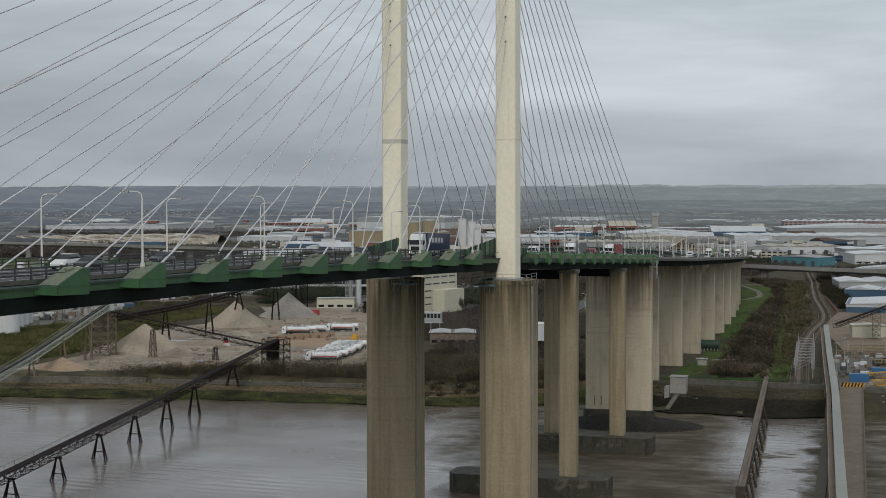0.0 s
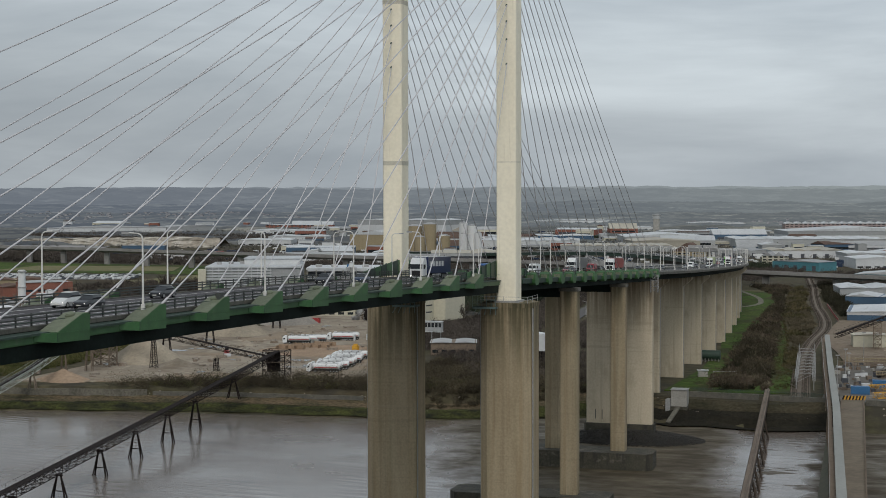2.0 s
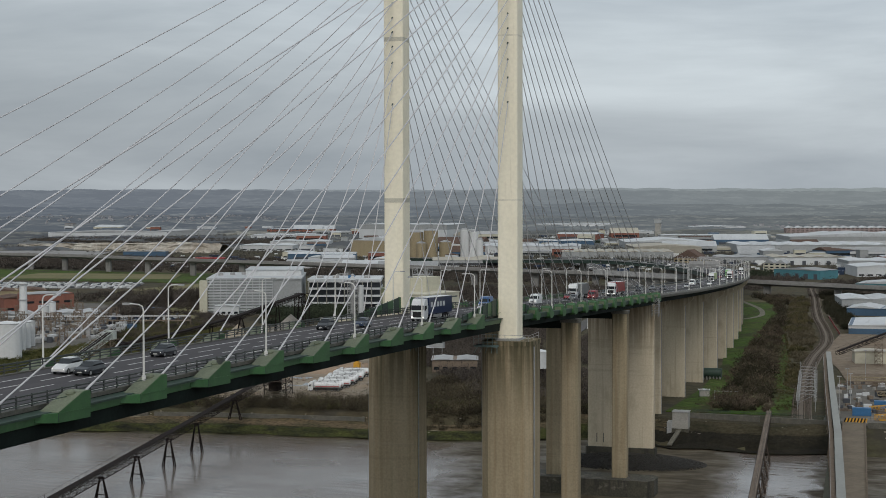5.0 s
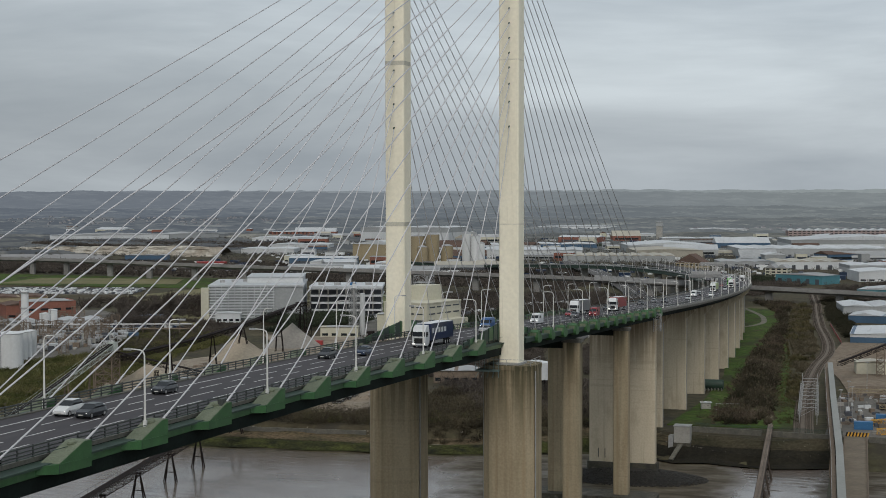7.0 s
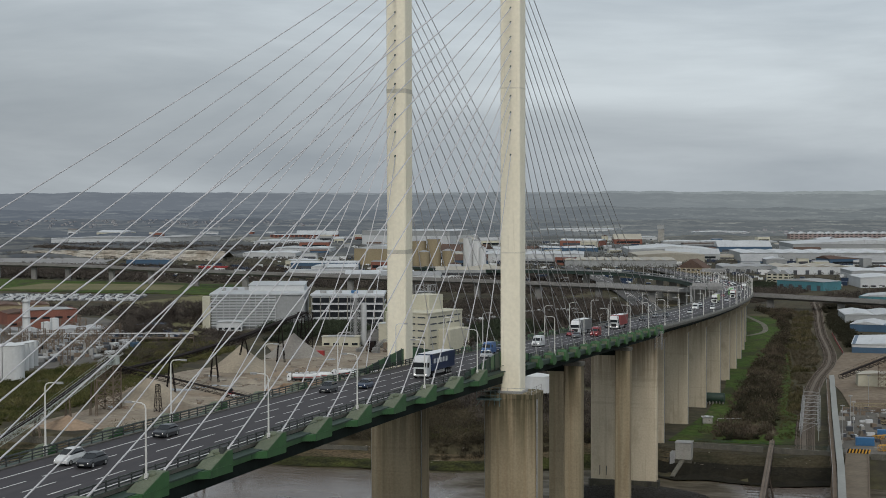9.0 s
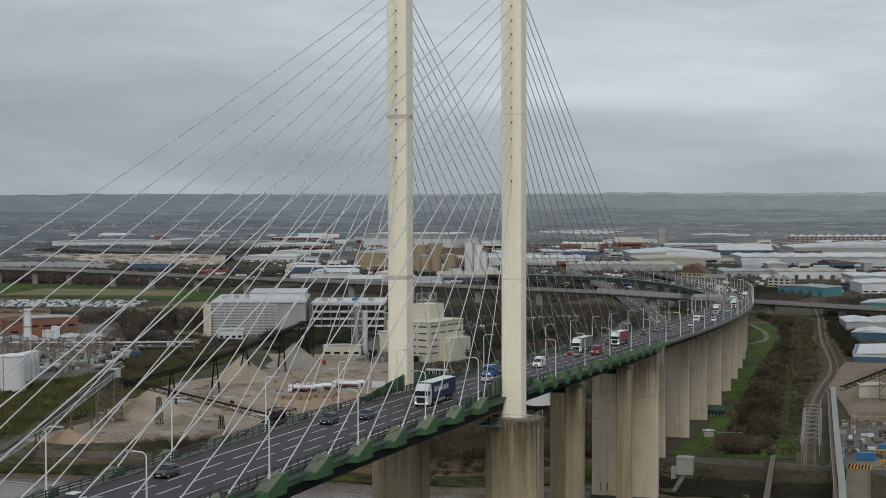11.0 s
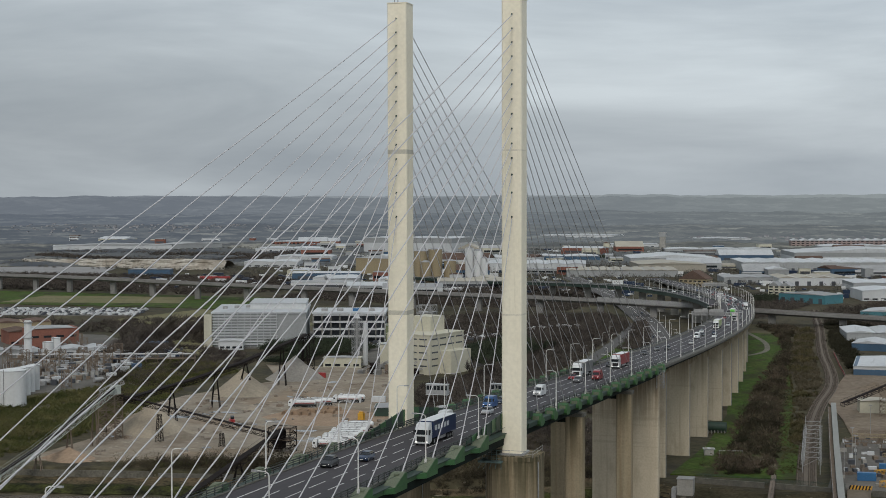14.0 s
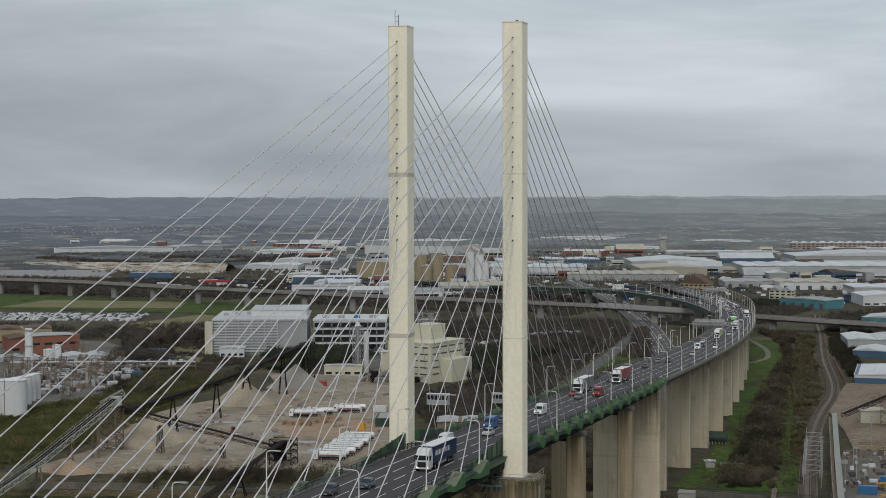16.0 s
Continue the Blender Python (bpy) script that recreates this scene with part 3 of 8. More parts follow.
# anchor boxes: a low tapered nose on the girder, then a sloping lid that rises to the high end towards the mast
def anchor_box(w, nose):
    """Outer side at +w; y runs to the high end at 0."""
    low, led, lift = -1.42, -0.56, 1.02
    sh = Shape()
    prof = [(-5.5, low), (0.0, low), (0.0, lift - 0.18), (-0.16, lift), (-1.2, lift - 0.04), (-5.5, led)]
    sh.side(prof, -w, w)
    if nose:
        sh.add([(-w, -5.5, low), (w, -5.5, low), (w, -5.5, led), (-w, -5.5, led), (-w, -7.6, low), (w - 1.05, -7.6, low + 0.16), (w - 1.05, -7.6, led), (-w, -7.6, led)],
               [(4, 5, 1, 0), (5, 6, 2, 1), (6, 7, 3, 2), (7, 4, 0, 3), (4, 7, 6, 5)])
    return sh


def box_lid(w):
    """The thin weathered sheet that covers the slope, with its rim standing proud."""
    return Shape().side([(-5.46, -0.55), (-1.2, 0.985), (-0.2, 1.025), (-0.2, 1.06), (-1.22, 1.025), (-5.5, -0.51)], -w + 0.06, w - 0.06)


wedge = anchor_box(1.0, True).mesh("anchor_box", GREEN)
far_wedge = anchor_box(1.0, False).mesh("anchor_box", GREEN)
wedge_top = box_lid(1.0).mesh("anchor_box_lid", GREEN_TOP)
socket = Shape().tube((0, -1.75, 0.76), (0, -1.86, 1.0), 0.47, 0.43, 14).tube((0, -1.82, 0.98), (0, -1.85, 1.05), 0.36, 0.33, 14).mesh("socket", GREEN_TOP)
lip = Shape().box(-1.04, 1.04, -5.5, 0.03, -0.60, -0.53).mesh("lip", GREEN)
seam = Shape().box(-1.02, 1.02, -5.52, -5.44, -1.36, -0.56).mesh("seam", DARK_GREEN)
short_wedge = Shape().side([(-3.0, -1.1), (-2.3, -1.6), (-0.2, -1.7), (0.5, -1.25), (0.62, -0.5), (0.5, 0.5), (-0.35, 0.85), (-0.9, 0.75), (-2.4, -0.25), (-3.0, -0.5)], -0.95, 1.05).mesh("anchor_box", GREEN)
short_top = Shape().side([(-2.4, -0.23), (-0.9, 0.77), (-0.35, 0.87), (-0.35, 0.91), (-0.94, 0.81), (-2.4, -0.19)], -0.88, 0.98).mesh("anchor_box_lid", GREEN_TOP)
short_socket = Shape().tube((0, -0.95, 0.75), (0, -0.75, 1.05), 0.42, 0.36, 12).mesh("socket", GREEN_TOP)
end_plate = Shape().box(-0.6, 0.7, 0.5, 0.64, -0.4, 0.35).mesh("end_plate", GREEN_TOP)
for s in (1, -1):
    for y in FRONT:
        b = part("anchor_box", wedge if s > 0 else far_wedge, None, deck, "green steel cable anchor box", at=pose(edge(s, 9.95, 11.8), y - 0.85, road_z(y) - (0 if s > 0 else 0.45), -2.12))
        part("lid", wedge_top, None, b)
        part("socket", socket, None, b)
        part("lip", lip, None, b)
        part("seam", seam, None, b)
    for y in BACK:
        b = part("anchor_box", short_wedge, None, deck, "green steel cable anchor box", at=pose(edge(s, 10.05, 11.4), y - 0.6, road_z(y), 2.12, 0, 180))
        part("lid", short_top, None, b)
        part("socket", short_socket, None, b)
        part("end_plate", end_plate, None, b, "weathered olive end plate")

# rails along both edges
post = Shape().box(-0.06, 0.06, -0.07, 0.07, 0.1, 1.25).box(-0.1, 0.1, -0.1, 0.1, 0.05, 0.14).mesh("post", RAIL_DARK)
for s in (1, -1):
    for dz, hh in ((0.5, 0.11), (0.82, 0.11), (1.18, 0.14)):
        part("guard_rail", Shape().sweep(run(Y0, Y1, 8, edge(s, 8.35, 9.15)), [(-0.07, dz - hh), (0.07, dz - hh), (0.07, dz), (-0.07, dz)]), RAIL_DARK, deck, "dark steel guard rail")
    part("outer_rail", Shape().sweep(run(Y0, Y1, 8, edge(s, 9.9, 11.3)), [(-0.025, 0.62), (0.025, 0.62), (0.025, 0.68), (-0.025, 0.68)]), DARK_GREEN, deck)
    y = Y0
    while y < Y1:
        part("post", post, None, deck, at=pose(edge(s, 8.35, 9.15), y, road_z(y)))
        y += 2.5

# wind screens beside the masts
for s in (1, -1):
    for k in range(-8, 7):
        y0, y1 = k * 3.2 + 0.1, k * 3.2 + 3.1
        def high(y):
            return 0.7 + 2.5 * max(0.0, 1 - max(0.0, abs(y) - 3) / 24)
        part("wind_screen", Shape().side([(y0, road_z(y0) + 0.3), (y1, road_z(y1) + 0.3), (y1, road_z(y1) + high(y1)), (y0, road_z(y0) + high(y0))], edge(s, 9.2, 9.7) - 0.05, edge(s, 9.2, 9.7) + 0.05), GREEN if k % 2 else DARK_GREEN, deck, "green steel wind screen panel")
        part("screen_post", Shape().box(edge(s, 9.3, 9.8) - 0.09, edge(s, 9.3, 9.8) + 0.09, y0 - 0.12, y0 + 0.08, road_z(y0), road_z(y0) + high(y0) + 0.1), DARK_GREEN, deck)

# road marking
marks = Shape()
for x in (-2.55, 0.5, 3.6):
    y = Y0 + (1.4 if x == 0.5 else 0.9)
    while y < Y2 - 20:
        marks.sweep(run(y, y + 6.1, 6.1, x, 0.004), [(-0.09, 0), (0.09, 0), (0.09, 0.006), (-0.09, 0.006)])
        y += 9.07
for x in (-5.7, 6.75):
    marks.sweep(run(Y0, Y2 - 10, 8, x, 0.004), [(-0.1, 0), (0.1, 0), (0.1, 0.006), (-0.1, 0.006)])
tagged(part("lane_marking", marks, PAINT_WHITE, deck, "white lane lines and edge lines"), kind="stuff")

# approach viaduct
via = thing("approach_viaduct", "long concrete approach viaduct carrying the road down to land", "viaduct", kind="structure")
part("road_surface", Shape().sweep(run(Y1, Y2, 12), [(-9.2, -0.3), (9.2, -0.3), (9.2, 0), (-9.2, 0)]), ASPHALT, via, "dark asphalt four-lane carriageway")
for s in (1, -1):
    part("edge_beam", Shape().sweep(run(Y1, Y2, 12, 9.75 * s), [(-0.5, -0.85), (0.55, -0.85), (0.6, -0.1), (0.3, 0.35), (-0.5, 0.35)]), DARK_CONCRETE, via, "dark weathered concrete edge beam")
    part("guard_rail", Shape().sweep(run(Y1, Y2, 12, 9.4 * s), [(-0.06, 0.75), (0.06, 0.75), (0.06, 1.1), (-0.06, 1.1)]), RAIL_DARK, via)
    part("girder", Shape().sweep(run(Y1, 1200, 12, 6.6 * s), [(-0.9, -2.6), (0.9, -2.6), (1.1, -0.3), (-1.1, -0.3)]), UNDERSIDE, via, "dark green-grey girder under the deck")
part("slab", Shape().sweep(run(Y1, Y2, 12), [(-9.4, -0.75), (9.4, -0.75), (9.4, -0.31), (-9.4, -0.31)]), UNDERSIDE, via)
for k, y in enumerate([232 + 44.7 * k for k in range(16)]):
    if road_z(y) < 12:
        break
    g = land(deck_x(y), y) - 1.0
    top = road_z(y) - 2.6
    v, yaw = on_deck(y, 0)
    at = pose(deck_x(y) + (-2.9, -1.3, -0.5, 0.2)[min(k, 3)], y, 0, 0, 0, -yaw)
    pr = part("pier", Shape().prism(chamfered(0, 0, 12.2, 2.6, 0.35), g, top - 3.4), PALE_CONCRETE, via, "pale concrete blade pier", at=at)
    head = Shape()
    head.add([(-6.1, -1.3, top - 3.4), (6.1, -1.3, top - 3.4), (9.0, -1.3, top - 0.8), (9.0, -1.3, top), (-9.0, -1.3, top), (-9.0, -1.3, top - 0.8),
              (-6.1, 1.3, top - 3.4), (6.1, 1.3, top - 3.4), (9.0, 1.3, top - 0.8), (9.0, 1.3, top), (-9.0, 1.3, top), (-9.0, 1.3, top - 0.8)],
             [(0, 1, 2, 3, 4, 5), (11, 10, 9, 8, 7, 6)] + [(i, 6 + i, 6 + (i + 1) % 6, (i + 1) % 6) for i in range(6)])
    part("crosshead", head, PALE_CONCRETE, pr, "flared pale concrete crosshead")
    part("drain_pipe", Shape().tube((6.22, -0.6, g), (6.22, -0.6, top - 3), 0.13, n=6), GALV, pr)

# piers of the side span
sp = thing("side_span_piers", "tall concrete piers under the side span in tidal mud", "bridge pier", kind="structure")
for y in (62.3, 123.8):
    top = road_z(y) - 2.9
    for s in (1, -1):
        part("column", Shape().prism(chamfered(8.9 * s, y + 1.2, 4.0, 3.2, 0.3), -1, top - 0.8), CONCRETE, sp, "rain-stained square concrete column")
        part("bearing_head", Shape().prism(chamfered(8.9 * s, y + 1.2, 4.5, 3.6, 0.3), top - 0.8, top), DARK_CONCRETE, sp)
    part("crossbeam", Shape().box(-9.5, 9.5, y + 0.3, y + 2.1, top - 2.2, top - 0.2), UNDERSIDE, sp)
    cap = [(-18.5, y - 2), (-17, y - 4), (17, y - 4), (18.5, y - 2), (18.5, y + 4.4), (17, y + 6), (-17, y + 6), (-18.5, y + 4.4)]
    part("pile_cap", Shape().prism(cap, -2, 4.9), TIDAL_CONCRETE, sp, "dark wet concrete pile cap")
top = road_z(174) - 2.6
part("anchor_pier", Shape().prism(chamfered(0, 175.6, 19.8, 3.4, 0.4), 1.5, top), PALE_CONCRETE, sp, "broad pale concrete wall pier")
part("anchor_pier_foot", Shape().prism(chamfered(0, 175.6, 21.0, 4.6, 0.5), -1, 4.6), TIDAL_CONCRETE, sp)
for x in (-7.2, -5.2):
    part("stain_slot", Shape().box(x, x + 0.25, 173.84, 173.92, 5.8, 8.6), DARK_CONCRETE, sp)

# ---- the land side: materials ----
SAND = material("crushed_pale_stone", (0.285, 0.25, 0.20), (0.21, 0.172, 0.13), 0.95, scale=0.06, fine=0.6, fine_amount=0.14, bump=0.1, bump_scale=1.0)
add_layer(SAND, (0.24, 0.17, 0.11), 0.022, (1, 1, 1), 0.52, 0.62, 0.5)
add_layer(SAND, (0.15, 0.12, 0.09), 0.09, (1, 1, 1), 0.52, 0.66, 0.75)
add_layer(SAND, (0.46, 0.42, 0.35), 0.13, (1, 1, 1), 0.62, 0.68, 0.6)
PILE = material("heaped_sand", (0.33, 0.285, 0.22), (0.26, 0.222, 0.17), 0.95, scale=0.12, stretch=(1, 1, 0.5), fine=0.9, fine_amount=0.12, bump=0.15, bump_scale=0.9)
GRIT = material("heaped_grey_grit", (0.27, 0.25, 0.22), (0.20, 0.185, 0.165), 0.95, scale=0.12, fine=0.9, fine_amount=0.14, bump=0.15, bump_scale=0.9)
BROWN_SAND = material("brown_sand", (0.32, 0.235, 0.165), (0.25, 0.18, 0.125), 0.95, scale=0.1, fine=0.8, fine_amount=0.15, bump=0.1)
GRASS = material("short_grass", (0.036, 0.078, 0.010), (0.058, 0.074, 0.018), 0.95, scale=0.07, fine=0.5, fine_amount=0.35, bump=0.05)
add_layer(GRASS, (0.036, 0.034, 0.018), 0.09, (1, 0.5, 1), 0.50, 0.60, 0.8)
add_layer(GRASS, (0.13, 0.12, 0.06), 0.16, (1, 1, 1), 0.60, 0.68, 0.5)
DRY_GRASS = material("dry_pale_grass", (0.17, 0.15, 0.085), (0.115, 0.115, 0.055), 0.95, scale=0.03, fine=0.3, fine_amount=0.2)
DIRT = material("bare_brown_earth", (0.15, 0.115, 0.085), (0.20, 0.165, 0.125), 0.95, scale=0.06, fine=0.5, fine_amount=0.22)
BALLAST = material("rail_ballast", (0.155, 0.13, 0.105), (0.115, 0.097, 0.08), 0.95, scale=0.2, fine=1.5, fine_amount=0.2)
YARD = material("worn_concrete_yard", (0.15, 0.14, 0.125), (0.085, 0.08, 0.072), 0.9, scale=0.05, fine=0.6, fine_amount=0.15)
LATTICE_DARK = material("dark_rusty_steel", (0.013, 0.011, 0.011), (0.022, 0.016, 0.014), 0.9, scale=0.7, fine=4, fine_amount=0.2, spec=0.1)
LATTICE_PALE = material("pale_green_steel", (0.46, 0.50, 0.46), (0.36, 0.39, 0.36), 0.7, scale=0.7, fine=4, fine_amount=0.15)
RUST = material("rust_brown_steel", (0.19, 0.15, 0.115), (0.14, 0.11, 0.085), 0.85, scale=0.6, fine=4, fine_amount=0.2)
TIMBER = material("weathered_timber", (0.17, 0.145, 0.12), (0.11, 0.09, 0.075), 0.9, scale=0.5, fine=3, fine_amount=0.2)
ROOF_PALE = material("pale_sheet_roof", (0.48, 0.495, 0.505), (0.38, 0.395, 0.405), 0.6, scale=0.05, stretch=(1, 0.3, 1), fine=0.4, fine_amount=0.08, random_amount=0.12)
add_layer(ROOF_PALE, (0.25, 0.25, 0.245), 0.12, (2.5, 0.15, 1), 0.58, 0.72, 0.6)
ROOF_GREY = material("grey_sheet_roof", (0.31, 0.315, 0.315), (0.23, 0.235, 0.235), 0.7, scale=0.05, stretch=(1, 0.3, 1), fine=0.4, fine_amount=0.1, random_amount=0.15)
ROOF_BEIGE = material("beige_sheet_roof", (0.36, 0.335, 0.275), (0.29, 0.27, 0.225), 0.75, scale=0.05, fine=0.4, fine_amount=0.08, random_amount=0.1)
ROOF_BROWN = material("brown_tile_roof", (0.13, 0.085, 0.065), (0.09, 0.065, 0.055), 0.9, scale=0.1, fine=1, fine_amount=0.2, random_amount=0.2)
CLAD_WHITE = material("white_cladding", (0.52, 0.535, 0.54), (0.45, 0.46, 0.465), 0.6, scale=0.08, stretch=(1, 1, 0.2), fine=0.8, fine_amount=0.06, random_amount=0.1)
CLAD_GREY = material("grey_cladding", (0.32, 0.33, 0.33), (0.25, 0.26, 0.26), 0.65, scale=0.08, fine=0.8, fine_amount=0.08, random_amount=0.15)
CLAD_BLUE = material("blue_cladding", (0.045, 0.095, 0.16), (0.035, 0.075, 0.125), 0.55, scale=0.1, fine=0.8, fine_amount=0.08)
CLAD_TEAL = material("teal_cladding", (0.06, 0.20, 0.235), (0.05, 0.155, 0.185), 0.6, scale=0.1, fine=0.8, fine_amount=0.08)
CLAD_CREAM = material("cream_render", (0.50, 0.475, 0.375), (0.42, 0.40, 0.315), 0.75, scale=0.08, stretch=(1, 1, 0.2), fine=0.8, fine_amount=0.06)
CLAD_YELLOW = material("ochre_silo_wall", (0.30, 0.245, 0.15), (0.24, 0.195, 0.12), 0.8, scale=0.08, stretch=(1, 1, 0.2), fine=0.8, fine_amount=0.08)
CLAD_OLIVE = material("olive_green_cladding", (0.17, 0.19, 0.10), (0.13, 0.15, 0.08), 0.7, scale=0.1, fine=0.8, fine_amount=0.08)
BRICK = material("red_brick_wall", (0.245, 0.108, 0.08), (0.185, 0.085, 0.065), 0.9, scale=0.12, fine=1.5, fine_amount=0.15)
# Brick of the far flats, with distance haze mixed into its base colour.
PINK_BRICK = material("haze_paled_brick", (0.30, 0.235, 0.22), (0.24, 0.19, 0.18), 0.9, scale=0.05, fine=0.8, fine_amount=0.15)
GLASS_DARK = material("dark_window_glass", (0.02, 0.024, 0.028), (0.015, 0.018, 0.02), 0.12, scale=0.2, fine=1, fine_amount=0.1)
DOOR_DARK = material("dark_roller_door", (0.06, 0.065, 0.075), (0.045, 0.05, 0.06), 0.6, scale=0.3, fine=1.5, fine_amount=0.1, random_amount=0.3)
TANK_WHITE = material("white_tank_paint", (0.60, 0.61, 0.61), (0.5, 0.505, 0.5), 0.45, scale=0.12, stretch=(1, 1, 0.15), fine=1, fine_amount=0.05, random_amount=0.05)
CHALK = material("pale_chalk_cliff", (0.46, 0.435, 0.385), (0.24, 0.205, 0.16), 0.95, scale=0.05, stretch=(1, 1, 0.6), fine=0.3, fine_amount=0.2, bump=0.5, bump_scale=0.3)
RED_PAINT = material("red_paint", (0.33, 0.035, 0.035), (0.26, 0.03, 0.03), 0.5, scale=0.5, fine=3, fine_amount=0.1)
BLUE_PAINT = material("blue_paint", (0.03, 0.13, 0.28), (0.025, 0.10, 0.22), 0.5, scale=0.5, fine=3, fine_amount=0.1)
YELLOW_PAINT = material("yellow_paint", (0.55, 0.30, 0.03), (0.45, 0.24, 0.03), 0.5, scale=0.5, fine=3, fine_amount=0.1)
WHITE_PAINT = material("white_vehicle_paint", (0.62, 0.63, 0.63), (0.55, 0.56, 0.56), 0.35, scale=0.5, fine=3, fine_amount=0.05, random_amount=0.08)


def foliage(name, col, col2):
    m = material(name, col, col2, 0.95, scale=0.075, fine=0.5, fine_amount=0.3, spec=0.1, mix=0.6)
    add_layer(m, [c * 1.9 for c in col2], 0.11, (1, 1, 1), 0.60, 0.68, 0.6)
    add_layer(m, [c * 0.6 for c in col], 0.055, (1, 1, 0.3), 0.52, 0.62, 0.85)
    nt = m.node_tree
    bsdf = nt.nodes["Principled BSDF"]
    src = bsdf.inputs["Base Color"].links[0].from_socket
    g = nt.nodes.new("ShaderNodeNewGeometry")
    mr = nt.nodes.new("ShaderNodeMapRange")
    mr.inputs["To Min"].default_value, mr.inputs["To Max"].default_value = 0.72, 1.3
    nt.links.new(g.outputs["Random Per Island"], mr.inputs["Value"])
    sc = nt.nodes.new("ShaderNodeVectorMath")
    sc.operation = "SCALE"
    nt.links.new(src, sc.inputs[0])
    nt.links.new(mr.outputs[0], sc.inputs["Scale"])
    nt.links.new(sc.outputs[0], bsdf.inputs["Base Color"])
    return m


SCRUB = foliage("bare_brown_scrub", (0.040, 0.035, 0.024), (0.100, 0.083, 0.054))
SCRUB_GREEN = foliage("olive_green_scrub", (0.056, 0.056, 0.026), (0.115, 0.095, 0.05))
SLOPE_GREEN = foliage("green_bramble_slope", (0.064, 0.074, 0.024), (0.125, 0.112, 0.05))
TWIG = foliage("grey_bare_twigs", (0.05, 0.043, 0.038), (0.10, 0.085, 0.072))
EVERGREEN = foliage("dark_evergreen_leaf", (0.034, 0.045, 0.03), (0.046, 0.054, 0.033))
# Belt trees: twig colour lightened to carry the haze of distance.
FAR_WOOD = foliage("hazed_winter_wood", (0.09, 0.088, 0.078), (0.12, 0.112, 0.095))
BARK = material("grey_brown_bark", (0.075, 0.06, 0.048), (0.055, 0.045, 0.038), 0.95, scale=0.6, fine=3, fine_amount=0.2)

# ---- generic builders ----


def flat(name, poly, z, mat, label, category="ground"):
    """A thin sheet of other ground cover, lying on the land."""
    return solid(name, Shape().prism(poly, z - 0.5, z), mat, label, category, kind="structure")


def strip(name, pts, half, z, mat, label, category="road"):
    """A road or track along plan points."""
    path = []
    for i, p in enumerate(pts):
        a, b = pts[max(0, i - 1)], pts[min(len(pts) - 1, i + 1)]
        dx, dy = b[0] - a[0], b[1] - a[1]
        k = math.hypot(dx, dy)
        path.append((p[0], p[1], p[2] if len(p) > 2 and p[2] else z, dy / k, -dx / k))
    return path, solid(name, Shape().sweep(path, [(-half, -0.4), (half, -0.4), (half, 0), (-half, 0)]), mat, label, category, kind="structure")


def smooth(pts, n=8):
    """Catmull-Rom through plan points of two or three values."""
    pts = [Vector(p if len(p) == 3 else (*p, 0)) for p in pts]
    out = []
    for i in range(len(pts) - 1):
        p0, p1, p2, p3 = pts[max(0, i - 1)], pts[i], pts[i + 1], pts[min(len(pts) - 1, i + 2)]
        for k in range(n):
            t = k / n
            out.append(0.5 * (2 * p1 + (p2 - p0) * t + (2 * p0 - 5 * p1 + 4 * p2 - p3) * t * t + (3 * p1 - p0 - 3 * p2 + p3) * t ** 3))
    return out + [pts[-1]]


def hall(name, a, b, depth, top, label, category="building", wall=None, roof=None, bays=1, rise=0.12, doors=0, windows=0, storeys=1, band=None, ground=None, group=""):
    """A building on the front line from a to b, running back by depth: walls, a roof in bays, doors and windows."""
    wall, roof = wall or CLAD_GREY, roof or ROOF_PALE
    dx, dy = b[0] - a[0], b[1] - a[1]
    w = math.hypot(dx, dy)
    g = land(*a) if ground is None else ground
    h = top - g
    t = thing(name, label, category, group, at=pose(a[0], a[1], g, 0, 0, math.degrees(math.atan2(dy, dx))))
    part("wall", Shape().box(0, w, 0, depth, -1, h), wall, t)
    bw = w / bays
    rise *= 0.55 if rise < 0.2 else 1.0
    for i in range(bays):
        r = Shape()
        x0, x1 = i * bw - (0.4 if i == 0 else 0), (i + 1) * bw + (0.4 if i == bays - 1 else 0)
        xm = (x0 + x1) / 2
        r.add([(x0, -0.5, h - 0.1), (xm, -0.5, h + bw * rise), (x1, -0.5, h - 0.1), (x0, depth + 0.5, h - 0.1), (xm, depth + 0.5, h + bw * rise), (x1, depth + 0.5, h - 0.1)],
              [(0, 2, 1), (3, 4, 5), (0, 1, 4, 3), (1, 2, 5, 4), (0, 3, 5, 2)])
        part("roof", r, roof, t)
    if band:
        part("wall_band", Shape().box(-0.08, w + 0.08, -0.08, depth + 0.08, h * 0.66, h - 0.15), band, t)
    if doors:
        d = Shape().box(-1.9, 1.9, -0.12, 0.05, 0, min(4.6, h * 0.62)).mesh("door", DOOR_DARK)
        for i in range(doors):
            part("door", d, None, t, at=pose((i + 0.5) * w / doors, 0, 0))
    if windows:
        ww = w / windows * 0.62
        win = Shape().box(-ww / 2, ww / 2, -0.09, 0.05, 0, 1.3).mesh("window", GLASS_DARK)
        for k in range(storeys):
            for i in range(windows):
                part("window", win, None, t, at=pose((i + 0.5) * w / windows, 0, 1.0 + k * h / storeys))
        nd = max(1, round(depth / (w / windows)))
        for k in range(storeys):
            for i in range(min(nd, 14)):
                part("window", win, None, t, at=pose(w, (i + 0.5) * depth / min(nd, 14), 1.0 + k * h / storeys, 0, 0, 90))
    return t


